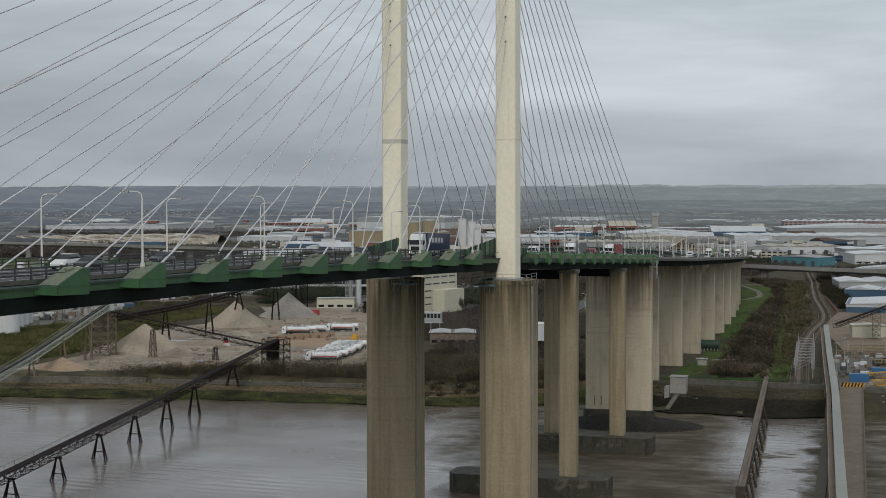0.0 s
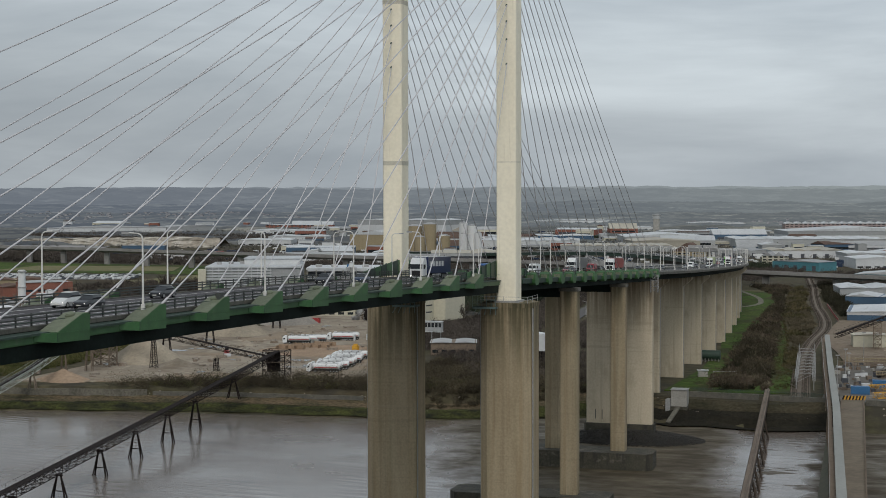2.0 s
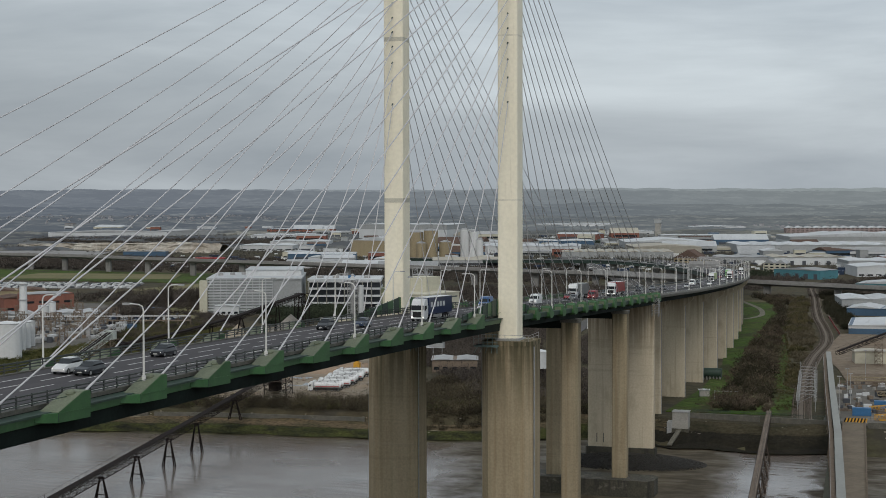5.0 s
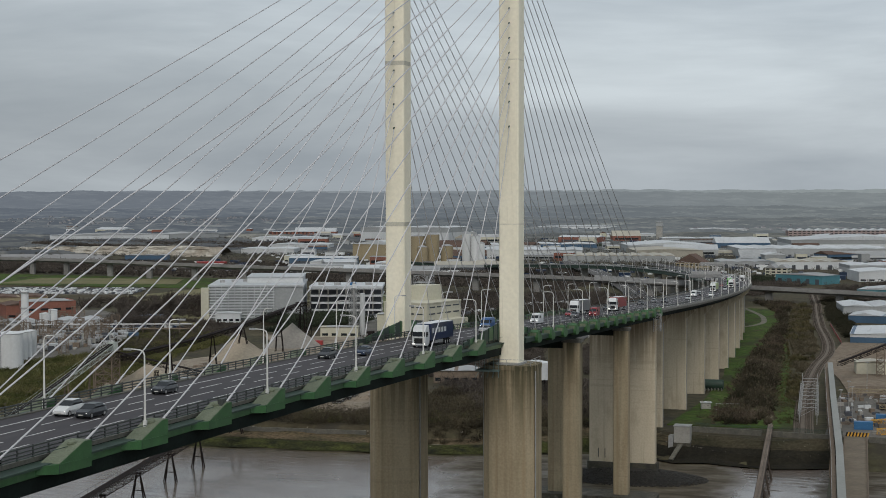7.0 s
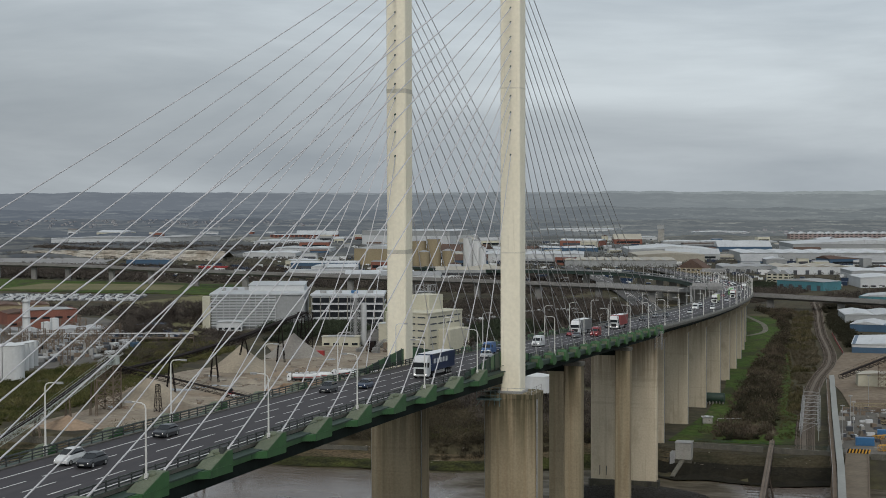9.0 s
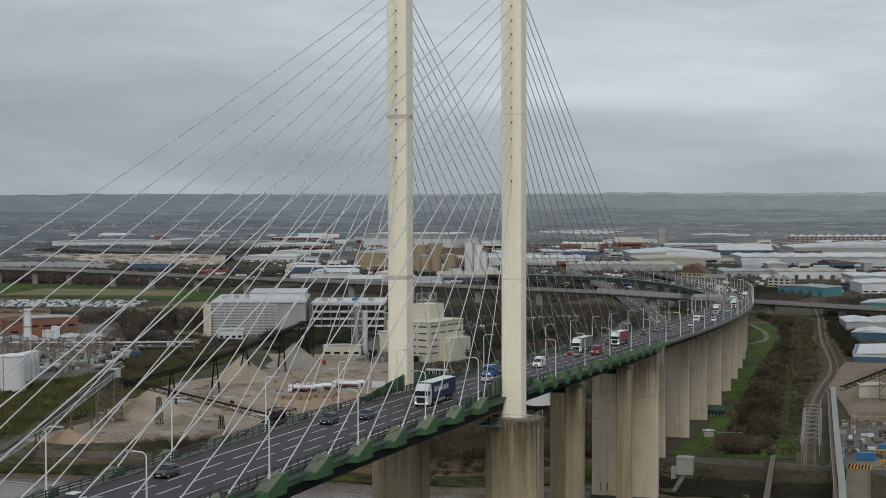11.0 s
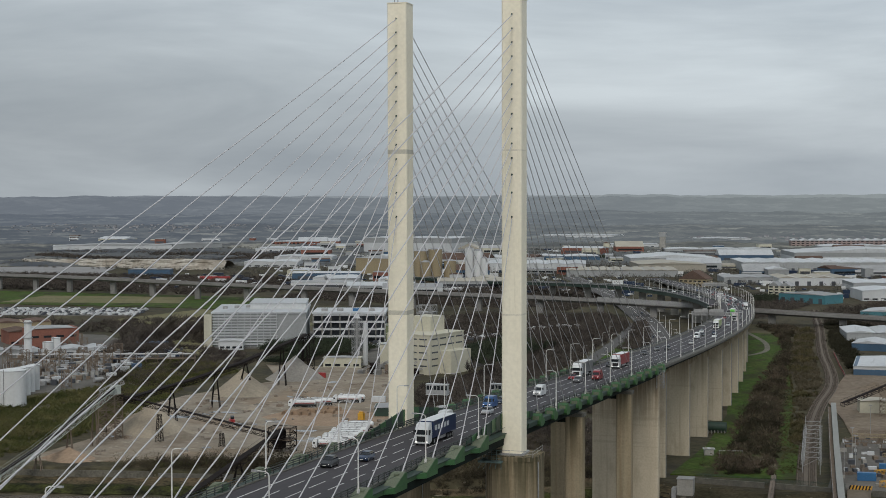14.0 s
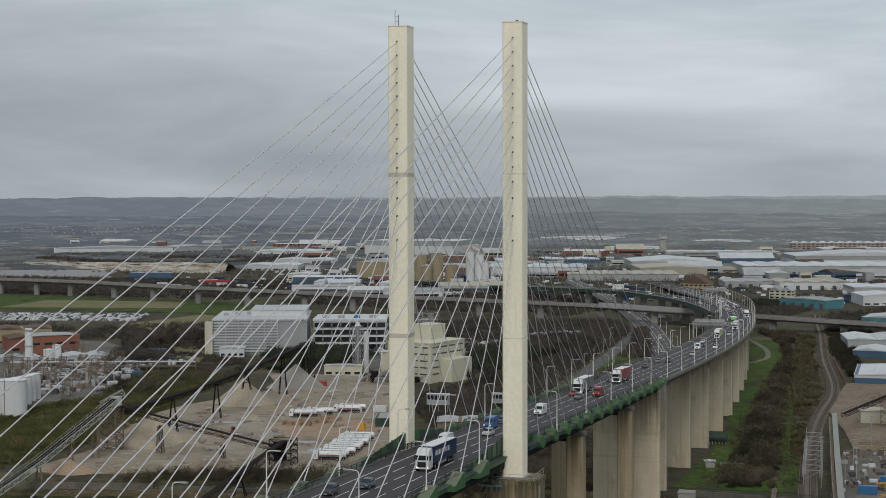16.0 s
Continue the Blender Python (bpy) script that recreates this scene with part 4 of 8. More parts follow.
def lattice(a, b, w, h, panels, r=0.09):
    """An open truss of box section from a to b."""
    a, b = Vector(a), Vector(b)
    d = (b - a).normalized()
    s = d.cross(Vector((0, 0, 1)))
    s = (s.normalized() if s.length > 1e-3 else Vector((1, 0, 0))) * (w / 2)
    u = s.cross(d).normalized() * (h / 2)
    if u.z < 0:
        u = -u
    sh = Shape()
    for k, j in ((-1, -1), (1, -1), (1, 1), (-1, 1)):
        sh.beam(a + k * s + j * u, b + k * s + j * u, r * 1.6)
    for i in range(panels + 1):
        p = a.lerp(b, i / panels)
        c = [p + k * s + j * u for k, j in ((-1, -1), (1, -1), (1, 1), (-1, 1))]
        for m in range(4):
            sh.beam(c[m], c[(m + 1) % 4], r)
        if i < panels:
            q = a.lerp(b, (i + 1) / panels)
            e_ = [q + k * s + j * u for k, j in ((-1, -1), (1, -1), (1, 1), (-1, 1))]
            for m in range(4):
                sh.beam(c[m], e_[(m + 1) % 4] if i % 2 else e_[m - 1], r)
    return sh


def frame_tower(x, y, w, d, z0, z1, tiers, mat, t, r=0.14, taper=1.0):
    """Four legs with rings and cross braces, as parts of t."""
    def at(k, j, f):
        q = 1 + (taper - 1) * f
        return (x + k * w / 2 * q, y + j * d / 2 * q, z0 + (z1 - z0) * f)
    cs = ((-1, -1), (1, -1), (1, 1), (-1, 1))
    for c in cs:
        part("leg", Shape().beam(at(*c, 0), at(*c, 1), r * 1.5), mat, t)
    br = Shape()
    for i in range(tiers):
        f0, f1 = i / tiers, (i + 1) / tiers
        for m in range(4):
            br.beam(at(*cs[m], f0), at(*cs[(m + 1) % 4], f1), r * 0.7).beam(at(*cs[(m + 1) % 4], f0), at(*cs[m], f1), r * 0.7)
            br.beam(at(*cs[m], f1), at(*cs[(m + 1) % 4], f1), r)
    tagged(part("bracing", br, mat, t), kind="stuff")


def heap(name, x, y, rx, ry, h, mat, label, seed):
    """A tipped cone of loose stone with a foot that spreads unevenly."""
    sh, n, rings = Shape(), 40, 14
    g = land(x, y) - 0.6
    vs = [(x, y, g + h + 0.6)]
    for k in range(1, rings + 1):
        f = k / rings
        for i in range(n):
            a = 2 * math.pi * i / n
            wob = 1 + 0.16 * noise.noise((math.cos(a) * 1.3 + seed, math.sin(a) * 1.3, f)) * f + 0.04 * noise.noise((math.cos(a) * 6, math.sin(a) * 6 + seed, f * 5))
            vs.append((x + rx * f * wob * math.cos(a), y + ry * f * wob * math.sin(a), g + (h + 0.6) * (1 - f) ** 1.06 - 0.25 * math.sin(f * 3.1)))
    fs = [(0, 1 + i, 1 + (i + 1) % n) for i in range(n)]
    for k in range(rings - 1):
        fs += [(1 + k * n + i, 1 + (k + 1) * n + i, 1 + (k + 1) * n + (i + 1) % n, 1 + k * n + (i + 1) % n) for i in range(n)]
    return solid(name, sh.add(vs, fs), mat, label, "stone heap", "stone heaps in the yard")


RNG = np.random.default_rng(7)


def inside(poly, x, y):
    c, j = False, len(poly) - 1
    for i in range(len(poly)):
        (xi, yi), (xj, yj) = poly[i], poly[j]
        if (yi > y) != (yj > y) and x < (xj - xi) * (y - yi) / (yj - yi) + xi:
            c = not c
        j = i
    return c


def thicket(name, polys, spacing, size, blades, mat, label, width=0.2, gap=0.25, category="scrub", low=0.0, grain=0.0, seed=0):
    """One mesh of many small ragged blades in clumps over plan areas: scrub, thickets and far woods."""
    cs = []
    for poly in polys:
        x0, x1 = min(p[0] for p in poly), max(p[0] for p in poly)
        y0, y1 = min(p[1] for p in poly), max(p[1] for p in poly)
        for gx in np.arange(x0, x1, spacing):
            for gy in np.arange(y0, y1, spacing):
                x, y = gx + RNG.uniform(-0.5, 0.5) * spacing, gy + RNG.uniform(-0.5, 0.5) * spacing
                if not inside(poly, x, y) or noise.noise((x / spacing * 0.17, y / spacing * 0.17, len(name) + seed)) * 0.5 + 0.5 < gap:
                    continue
                k = RNG.choice([0.5, 0.7, 0.85, 1.0, 1.15, 1.75], p=[0.22, 0.22, 0.2, 0.18, 0.12, 0.06]) * (0.8 + 0.6 * max(-0.4, noise.noise((x * 0.03, y * 0.03, 3))))
                cs.append((x, y, land(x, y), size * k))
    cs = np.array(cs)
    blades = int(blades * 2.5)
    n = len(cs)
    rep = np.repeat(cs, blades, axis=0)
    m = len(rep)
    d = RNG.normal(size=(m, 3))
    d[:, 2] = np.abs(d[:, 2]) * 0.9 + 0.1
    d /= np.linalg.norm(d, axis=1)[:, None]
    r = rep[:, 3:4]
    start = rep[:, :3] + d * r * RNG.uniform(0.25, 1.0, (m, 1)) * np.array([0.85, 0.85, 1.0]) + np.array([0, 0, low])
    out = d + RNG.normal(size=(m, 3)) * 0.5
    grain = grain or max(0.55, spacing * 0.2)
    end = start + out * grain * RNG.uniform(0.6, 1.5, (m, 1))
    side = np.cross(out, RNG.normal(size=(m, 3)))
    side /= np.linalg.norm(side, axis=1)[:, None] + 1e-9
    side = side * grain * width * RNG.uniform(0.5, 1.4, (m, 1))
    v = np.empty((m * 3, 3), np.float32)
    v[0::3], v[1::3], v[2::3] = start - side, start + side, end
    me = bpy.data.meshes.new(name)
    me.vertices.add(m * 3)
    me.vertices.foreach_set("co", v.ravel())
    me.loops.add(m * 3)
    me.loops.foreach_set("vertex_index", np.arange(m * 3, dtype=np.int32))
    me.polygons.add(m)
    me.polygons.foreach_set("loop_start", np.arange(0, m * 3, 3, dtype=np.int32))
    me.update(calc_edges=True)
    me.materials.append(mat)
    return tagged(new(name, me), label, category, kind="stuff")


# ---- ground cover and roads ----
flat("stone_yard", [(-246, 300), (-245, 372), (-226, 440), (-262, 505), (-180, 500), (-150, 420), (-108, 262), (-106, 232), (-148, 222), (-186, 206), (-222, 198), (-222, 250)], 7.2, SAND, "pale dusty stone yard with puddles and wheel tracks", "yard")
flat("factory_yard", [(-420, 440), (-340, 330), (-285, 400), (-310, 470), (-360, 560), (-440, 640), (-520, 640)], 7.16, YARD, "grey concrete factory yard", "yard")
flat("car_park_yard", [(-345, 570), (-255, 600), (-170, 470), (-140, 540), (-180, 640), (-270, 720), (-370, 690)], 7.16, YARD, "worn grey service yard", "yard")
flat("soil_patch", [(-182, 318), (-160, 300), (-134, 305), (-128, 338), (-150, 350), (-178, 345)], 7.26, BROWN_SAND, "patch of orange-brown soil in the stone yard", "yard")
flat("meadow", [(-780, 880), (-450, 880), (-440, 1010), (-800, 1040)], 7.18, GRASS, "flat green winter meadow", "field")
flat("dry_meadow", [(-690, 895), (-530, 925), (-560, 1000), (-700, 985)], 7.24, DRY_GRASS, "pale dry patch of grass in the meadow", "field")
flat("dry_strip", [(-500, 740), (-345, 700), (-330, 760), (-480, 870)], 7.2, DRY_GRASS, "strip of dry yellow grass", "field")
flat("tan_bank", [(-370, 576), (-384, 649), (-398, 712), (-345, 610), (-307, 500), (-295, 472), (-316, 452), (-322, 490)], 7.22, DRY_GRASS, "tan rough bank beside the factory road", "field")
flat("storage_field", [(-690, 745), (-500, 790), (-525, 862), (-720, 840)], 7.22, YARD, "wide paved storage field for new cars", "yard")
flat("verge_grass", [(4, 236), (46, 238), (44, 300), (36, 318), (31, 413), (23, 502), (17, 568), (12, 620), (8, 690), (-6, 770), (-26, 775), (-22, 640), (-6, 500), (6, 380), (8, 300)], 7.2, GRASS, "green grass strip beside the viaduct piers", "field")
flat("dirt_yard", [(44, 440), (48, 545), (110, 560), (120, 330), (60, 330), (54, 380)], 7.2, DIRT, "bare brown earth yard", "yard")
flat("plant_yard", [(56, 224), (56, 330), (125, 335), (130, 222)], 7.18, YARD, "littered concrete yard beside the jetty", "yard")
WORN_PATH = material("worn_path_gravel", (0.17, 0.16, 0.135), (0.12, 0.115, 0.09), 0.95, scale=0.2, fine=1.2, fine_amount=0.25)
strip("footpath", smooth([(-16, 618), (-8, 632), (-3, 658), (-7, 700), (-15, 735), (-28, 780)]), 1.6, 7.28, WORN_PATH, "pale curving path on the grass", "path")
RAILWAY = smooth([(49.5, 225), (46.9, 265), (44, 320), (42.4, 358), (41.8, 425), (43.4, 484), (41.6, 532), (36.5, 590), (31, 646), (24, 740), (18.5, 824), (12, 900), (4, 1000)])
strip("rail_bed", RAILWAY, 3.3, 7.25, BALLAST, "brown ballast bed of a curving freight line", "railway")
rails = thing("railway_track", "two rusty freight tracks curving through scrub", "railway", kind="structure")
for off in (-2.9, -1.45, 0.9, 2.35):
    path = [(p.x, p.y, 7.27, 1, 0) for p in RAILWAY]
    part("rail", Shape().sweep(path, [(off - 0.08, 0), (off + 0.08, 0), (off + 0.04, 0.18), (off - 0.04, 0.18)]), RUST, rails)
sl = Shape()
for p, q in zip(RAILWAY[:-1], RAILWAY[1:]):
    n = max(1, round((q - p).length / 1.1))
    for i in range(n):
        r = p.lerp(q, i / n)
        sl.box(r.x - 3.4, r.x - 0.95, r.y - 0.2, r.y + 0.2, 7.22, 7.30).box(r.x + 0.4, r.x + 2.85, r.y - 0.2, r.y + 0.2, 7.22, 7.30)
tagged(part("sleepers", sl, material("tarred_sleepers", (0.045, 0.037, 0.03), (0.07, 0.058, 0.046), 0.9, scale=0.4, fine=2, fine_amount=0.3), rails), kind="stuff")
GROUND_ROAD = smooth([(-38, 540), (-58, 630), (-78, 720), (-103, 830), (-130, 930), (-172, 1060), (-262, 1290)])
strip("tunnel_road", [(p.x, p.y, 7.3 + max(0, p.y - 900) * 0.02) for p in GROUND_ROAD], 9.5, 7.3, OLD_ROAD, "worn grey dual carriageway leading to the tunnel", "road")
mk = Shape()
for off in (-8.6, -5, -1.0, 1.0, 5, 8.6):
    pts = [(p.x + off * 0.97, p.y, 7.304 + max(0, p.y - 900) * 0.02, 1, 0) for p in GROUND_ROAD]
    if abs(off) == 5:
        for i in range(0, len(pts) - 1, 2):
            mk.sweep([pts[i], pts[i + 1]], [(-0.1, 0), (0.1, 0), (0.1, 0.005), (-0.1, 0.005)])
    else:
        mk.sweep(pts, [(-0.12, 0), (0.12, 0), (0.12, 0.005), (-0.12, 0.005)])
solid("lane_marking", mk, PAINT_WHITE, "white lines of the tunnel road", "road marking", kind="structure")

strip("access_road", smooth([(-62, 372), (-82, 470), (-92, 560), (-97, 650), (-103, 740), (-118, 830)]), 4.2, 7.3, OLD_ROAD, "narrow grey access road beside the bridge", "road")
flat("roadside_grass", [(-88, 560), (-80, 640), (-92, 720), (-96, 660)], 7.22, GRASS, "strip of green roadside grass", "field")

# slip road on its own green viaduct
SLIP = smooth([(-42, 745, 27.6), (-58, 812, 25.8), (-85, 890, 24.6), (-112, 944, 24), (-160, 1015, 23), (-240, 1110, 19), (-360, 1250, 12), (-520, 1420, 7.6)])
path, _ = strip("slip_road", SLIP, 7.2, 0, ASPHALT, "elevated slip road joining the bridge approach", "road")
slip = thing("slip_viaduct", "green girder viaduct under the slip road", "viaduct", kind="structure")
for s in (-1, 1):
    part("girder", Shape().sweep(path, [(s * 6.9 - 0.3, -2.2), (s * 6.9 + 0.3, -2.2), (s * 6.9 + 0.3, 0.5), (s * 6.9 - 0.3, 0.5)]), DARK_GREEN, slip, "dark green girder")
    part("parapet", Shape().sweep(path, [(s * 7.25 - 0.06, 0.7), (s * 7.25 + 0.06, 0.7), (s * 7.25 + 0.06, 1.2), (s * 7.25 - 0.06, 1.2)]), GALV, slip)
for p in SLIP[4::4]:
    if p.z > 11:
        part("pier", Shape().box(p.x - 3.0, p.x + 3.0, p.y - 0.8, p.y + 0.8, 6, p.z - 2.2), EDGE_CONCRETE, slip)

# railway viaduct across the flat land
FLY = smooth([(-1150, 1085, 22), (-900, 1070, 22), (-710, 1046, 21.5), (-560, 990, 21.5), (-400, 945, 21), (-182, 905, 19.2), (-97, 885, 17.4), (34, 832, 15.8), (160, 775, 15), (400, 640, 14), (700, 450, 13)])
path, _ = strip("railway_viaduct_bed", FLY, 5.6, 0, BALLAST, "track bed on the railway viaduct", "railway")
FLY_CONCRETE = material("weathered_viaduct_concrete", (0.24, 0.235, 0.225), (0.165, 0.16, 0.152), 0.9, scale=0.12, stretch=(1, 1, 0.3), fine=0.8, fine_amount=0.12)
fly = thing("railway_viaduct", "long low concrete railway viaduct on square piers", "viaduct", kind="structure")
for s in (-1, 1):
    part("parapet", Shape().sweep(path, [(s * 5.8 - 0.25, -1.2), (s * 5.8 + 0.25, -1.2), (s * 5.8 + 0.25, 0.9), (s * 5.8 - 0.25, 0.9)]), FLY_CONCRETE, fly, "grey concrete parapet")
part("box_girder", Shape().sweep(path, [(-3.4, -2.7), (3.4, -2.7), (5.2, -1.0), (-5.2, -1.0)]), FLY_CONCRETE, fly)
acc = 0
for p, q in zip(FLY[:-1], FLY[1:]):
    acc += (q - p).length
    if acc > 42:
        acc = 0
        part("pier", Shape().prism(chamfered(q.x, q.y, 5.2, 3.0, 0.3), 5, q.z - 2.7), FLY_CONCRETE, fly)
for sgn, (a, b) in ((1, (-160, -52)), (1, (-12, 14))):
    pts = [pp for pp in path if a <= pp[0] <= b]
    if len(pts) > 1:
        part("noise_barrier", Shape().sweep(pts, [(5.95, -0.6), (6.1, -0.6), (6.1, 3.0), (5.95, 3.0)]), GALV, fly, "pale grey noise barrier panels")

# ---- the stone yard and its conveyors ----
heap("sand_mound", -222, 386, 16.5, 17, 12.2, PILE, "tall cone of tan sand under a conveyor", 1.0)
heap("grit_mound", -222, 451, 16.5, 17, 12.0, GRIT, "tall cone of grey grit beside dark trees", 2.0)
heap("sand_mound", -188, 258, 13, 9, 3.4, SAND, "low spread tail of pale sand beside a heap", 3.0)
heap("sand_mound", -207, 268, 19, 16, 11.4, PILE, "broad heap of pale sand below the conveyor tower", 4.0)
heap("sand_mound", -207, 206, 14, 9, 4.2, BROWN_SAND, "low spread heap of brown sand", 6.0)
heap("sand_mound", -195, 338, 9, 6, 2.6, SAND, "low spread heap of pale stone", 7.0)
heap("grit_mound", -170, 300, 7, 5, 2.0, GRIT, "low grey heap on the yard", 8.0)
heap("earth_mound", 92, 470, 26, 17, 7.0, BROWN_SAND, "wide heap of brown earth", 9.0)
heap("sand_mound", 80, 395, 12, 10, 4.6, SAND, "pale heap of stone beside a conveyor", 10.0)
heap("earth_mound", 64, 492, 12, 14, 3.4, DIRT, "low brown earth heap", 11.0)


def conveyor(name, pts, w, h, mat, label, cover=None, feet=(), foot_mat=None, spread=2.2):
    t = thing(name, label, "conveyor", "conveyors of the works")
    for a, b in zip(pts[:-1], pts[1:]):
        n = max(3, round((Vector(b) - Vector(a)).length / 2.6))
        part("truss", lattice(a, b, w, h, n), mat, t)
        up = Vector((0, 0, h / 2 + 0.12))
        part("belt", Shape().beam(Vector(a) + up, Vector(b) + up, w * 0.8, 0.16), LATTICE_DARK, t)
        if cover:
            part("cover", Shape().beam(Vector(a) + up * 1.35, Vector(b) + up * 1.35, w * 0.95, 0.5), cover, t)
        rail = Shape()
        for k in (-1, 1):
            o = Vector((k * w * 0.55, 0, h / 2 + 1.1))
            rail.beam(Vector(a) + o, Vector(b) + o, 0.05)
            for i in range(0, n + 1, 2):
                p = Vector(a).lerp(Vector(b), i / n) + Vector((k * w * 0.55, 0, h / 2))
                rail.beam(p, p + Vector((0, 0, 1.1)), 0.05)
        part("handrail", rail, mat, t)
    for x, y, z, g in feet:
        f = Shape()
        for k in (-1, 1):
            f.beam((x + k * 0.5, y, z), (x + k * spread, y - 0.7, g), 0.32).beam((x + k * 0.5, y, z), (x + k * spread, y + 0.7, g), 0.32)
        f.beam((x - 1.0, y, z), (x + 1.0, y, z), 0.4)
        zm = g + (z - g) * 0.45
        f.beam((x - spread * 0.75, y, zm), (x + spread * 0.75, y, zm), 0.2)
        part("trestle", f, foot_mat or mat, t)
    return t


conveyor("jetty_conveyor", [(-102, -60, 3.9), (-110, 22, 6.2), (-129, 155, 10.3), (-137, 236, 15.2)], 2.6, 1.9, LATTICE_DARK, "long dark lattice conveyor on trestles over the mud",
         feet=[(-109.8, 22, 5.3, -1), (-112, 45.5, 6.0, -1), (-117.4, 74.5, 6.9, -1), (-121.8, 101.6, 7.7, -1), (-125.3, 127.5, 8.5, -1), (-128.4, 152, 9.3, -1), (-133, 190, 11.5, 5)])
conveyor("yard_conveyor", [(-209, 128, -0.5), (-208, 186, 12.4), (-212, 248, 26.4)], 2.6, 2.0, LATTICE_PALE, "pale green lattice conveyor climbing to a tower",
         feet=[(-207.6, 186.9, 11.4, 6), (-208.5, 209, 16.6, 6), (-211, 231, 21.6, 6)], foot_mat=RUST, spread=1.5)
conveyor("cross_conveyor", [(-211, 251, 23.0), (-140, 236, 13.4)], 2.2, 1.7, LATTICE_DARK, "dark lattice conveyor sloping down from a tower")
t = thing("trestle_tower", "slender brown lattice trestle", "trestle", "trestles of the conveyors")
frame_tower(-193, 248, 2.4, 2.4, 6.8, 17.6, 4, LATTICE_DARK, t, 0.12, 0.5)
copy_thing(t, pose(28, -4, -5.5))
t = thing("conveyor_tower", "tall brown steel lattice transfer tower", "tower")
frame_tower(-214.2, 248.5, 7.0, 6.0, 6.8, 24.5, 6, RUST, t, 0.3)
part("head_frame", lattice((-217, 246, 25), (-210, 251, 29.5), 2.6, 2.2, 4, 0.12), GALV, t)
part("platform", Shape().box(-218.2, -210.2, 245, 252, 24.4, 24.6), RUST, t)
part("drive_house", Shape().box(-213.6, -210.4, 247, 250, 24.6, 28), LATTICE_PALE, t)
t = thing("transfer_house", "dark rusty transfer tower at the head of a conveyor", "tower")
frame_tower(-138.5, 239.5, 8.5, 6.0, 6.8, 16.4, 4, LATTICE_DARK, t, 0.18)
part("hopper", Shape().box(-141.5, -138, 237.5, 241.5, 8.5, 15.5), LATTICE_DARK, t)
part("platform", Shape().box(-143, -134, 236.2, 242.8, 12.0, 12.2).box(-143, -134, 236.2, 242.8, 15.8, 16.0), RUST, t)
conveyor("long_conveyor", [(-212, 254.5, 20.8), (-213, 314, 21.4), (-212, 363, 23.7), (-218, 456, 28.2)], 3.0, 1.3, LATTICE_DARK, "long dark covered conveyor rising behind the stone heaps", cover=LATTICE_DARK,
         feet=[(-212.8, 297, 20.5, 6), (-212.6, 338, 22, 6), (-212.3, 369, 23.2, 16), (-216, 420, 25.6, 6), (-218, 454, 27.4, 12)])
t = thing("conveyor_head_tower", "dark lattice tower at the conveyor head", "tower")
frame_tower(-219, 459, 6, 6, 6.8, 29, 5, LATTICE_DARK, t, 0.2)

# covered gallery to the jetty, and the jetties
GALLERY_ROOF = material("grey_green_sheet_roof", (0.245, 0.25, 0.232), (0.19, 0.194, 0.178), 0.7, scale=0.2, stretch=(1, 0.2, 1), fine=1.5, fine_amount=0.08)
gal = thing("conveyor_gallery", "long pale roofed conveyor gallery on steel legs", "conveyor")
GP = [Vector((50.2, 377, 14.2)), Vector((57, 262, 14.6)), Vector((63.6, 157, 14.6)), Vector((72, -5, 14.6)), Vector((78, -120, 14.6))]
for a, b in zip(GP[:-1], GP[1:]):
    part("roof", Shape().beam(a + Vector((0, 0, 0.3)), b + Vector((0, 0, 0.3)), 2.0, 0.16), GALLERY_ROOF, gal, "pale grey-green sheet roof")
    part("gallery_wall", Shape().beam(a + Vector((0, 0, -0.9)), b + Vector((0, 0, -0.9)), 1.6, 2.2), RUST, gal)
    part("walkway", Shape().beam(a + Vector((-1.7, 0, -1.5)), b + Vector((-1.7, 0, -1.5)), 1.1, 0.15), RUST, gal)
    n = round((b - a).length / 9)
    for i in range(n):
        p = a.lerp(b, (i + 0.5) / n)
        g = 6.5 if p.y > 205 else -1
        part("leg", Shape().beam(p + Vector((-1.3, 0, -2)), (p.x - 2.2, p.y, g), 0.3).beam(p + Vector((1.0, 0, -2)), (p.x + 1.3, p.y, g), 0.3).beam((p.x - 2.0, p.y, 9), (p.x + 1.3, p.y, 9), 0.2), RUST, gal)
    hr = Shape()
    hr.beam(a + Vector((-2.2, 0, -0.5)), b + Vector((-2.2, 0, -0.5)), 0.06)
    for i in range(n * 4):
        p = a.lerp(b, i / n / 4)
        hr.beam(p + Vector((-2.2, 0, -1.5)), p + Vector((-2.2, 0, -0.5)), 0.05)
    part("handrail", hr, GALV, gal)

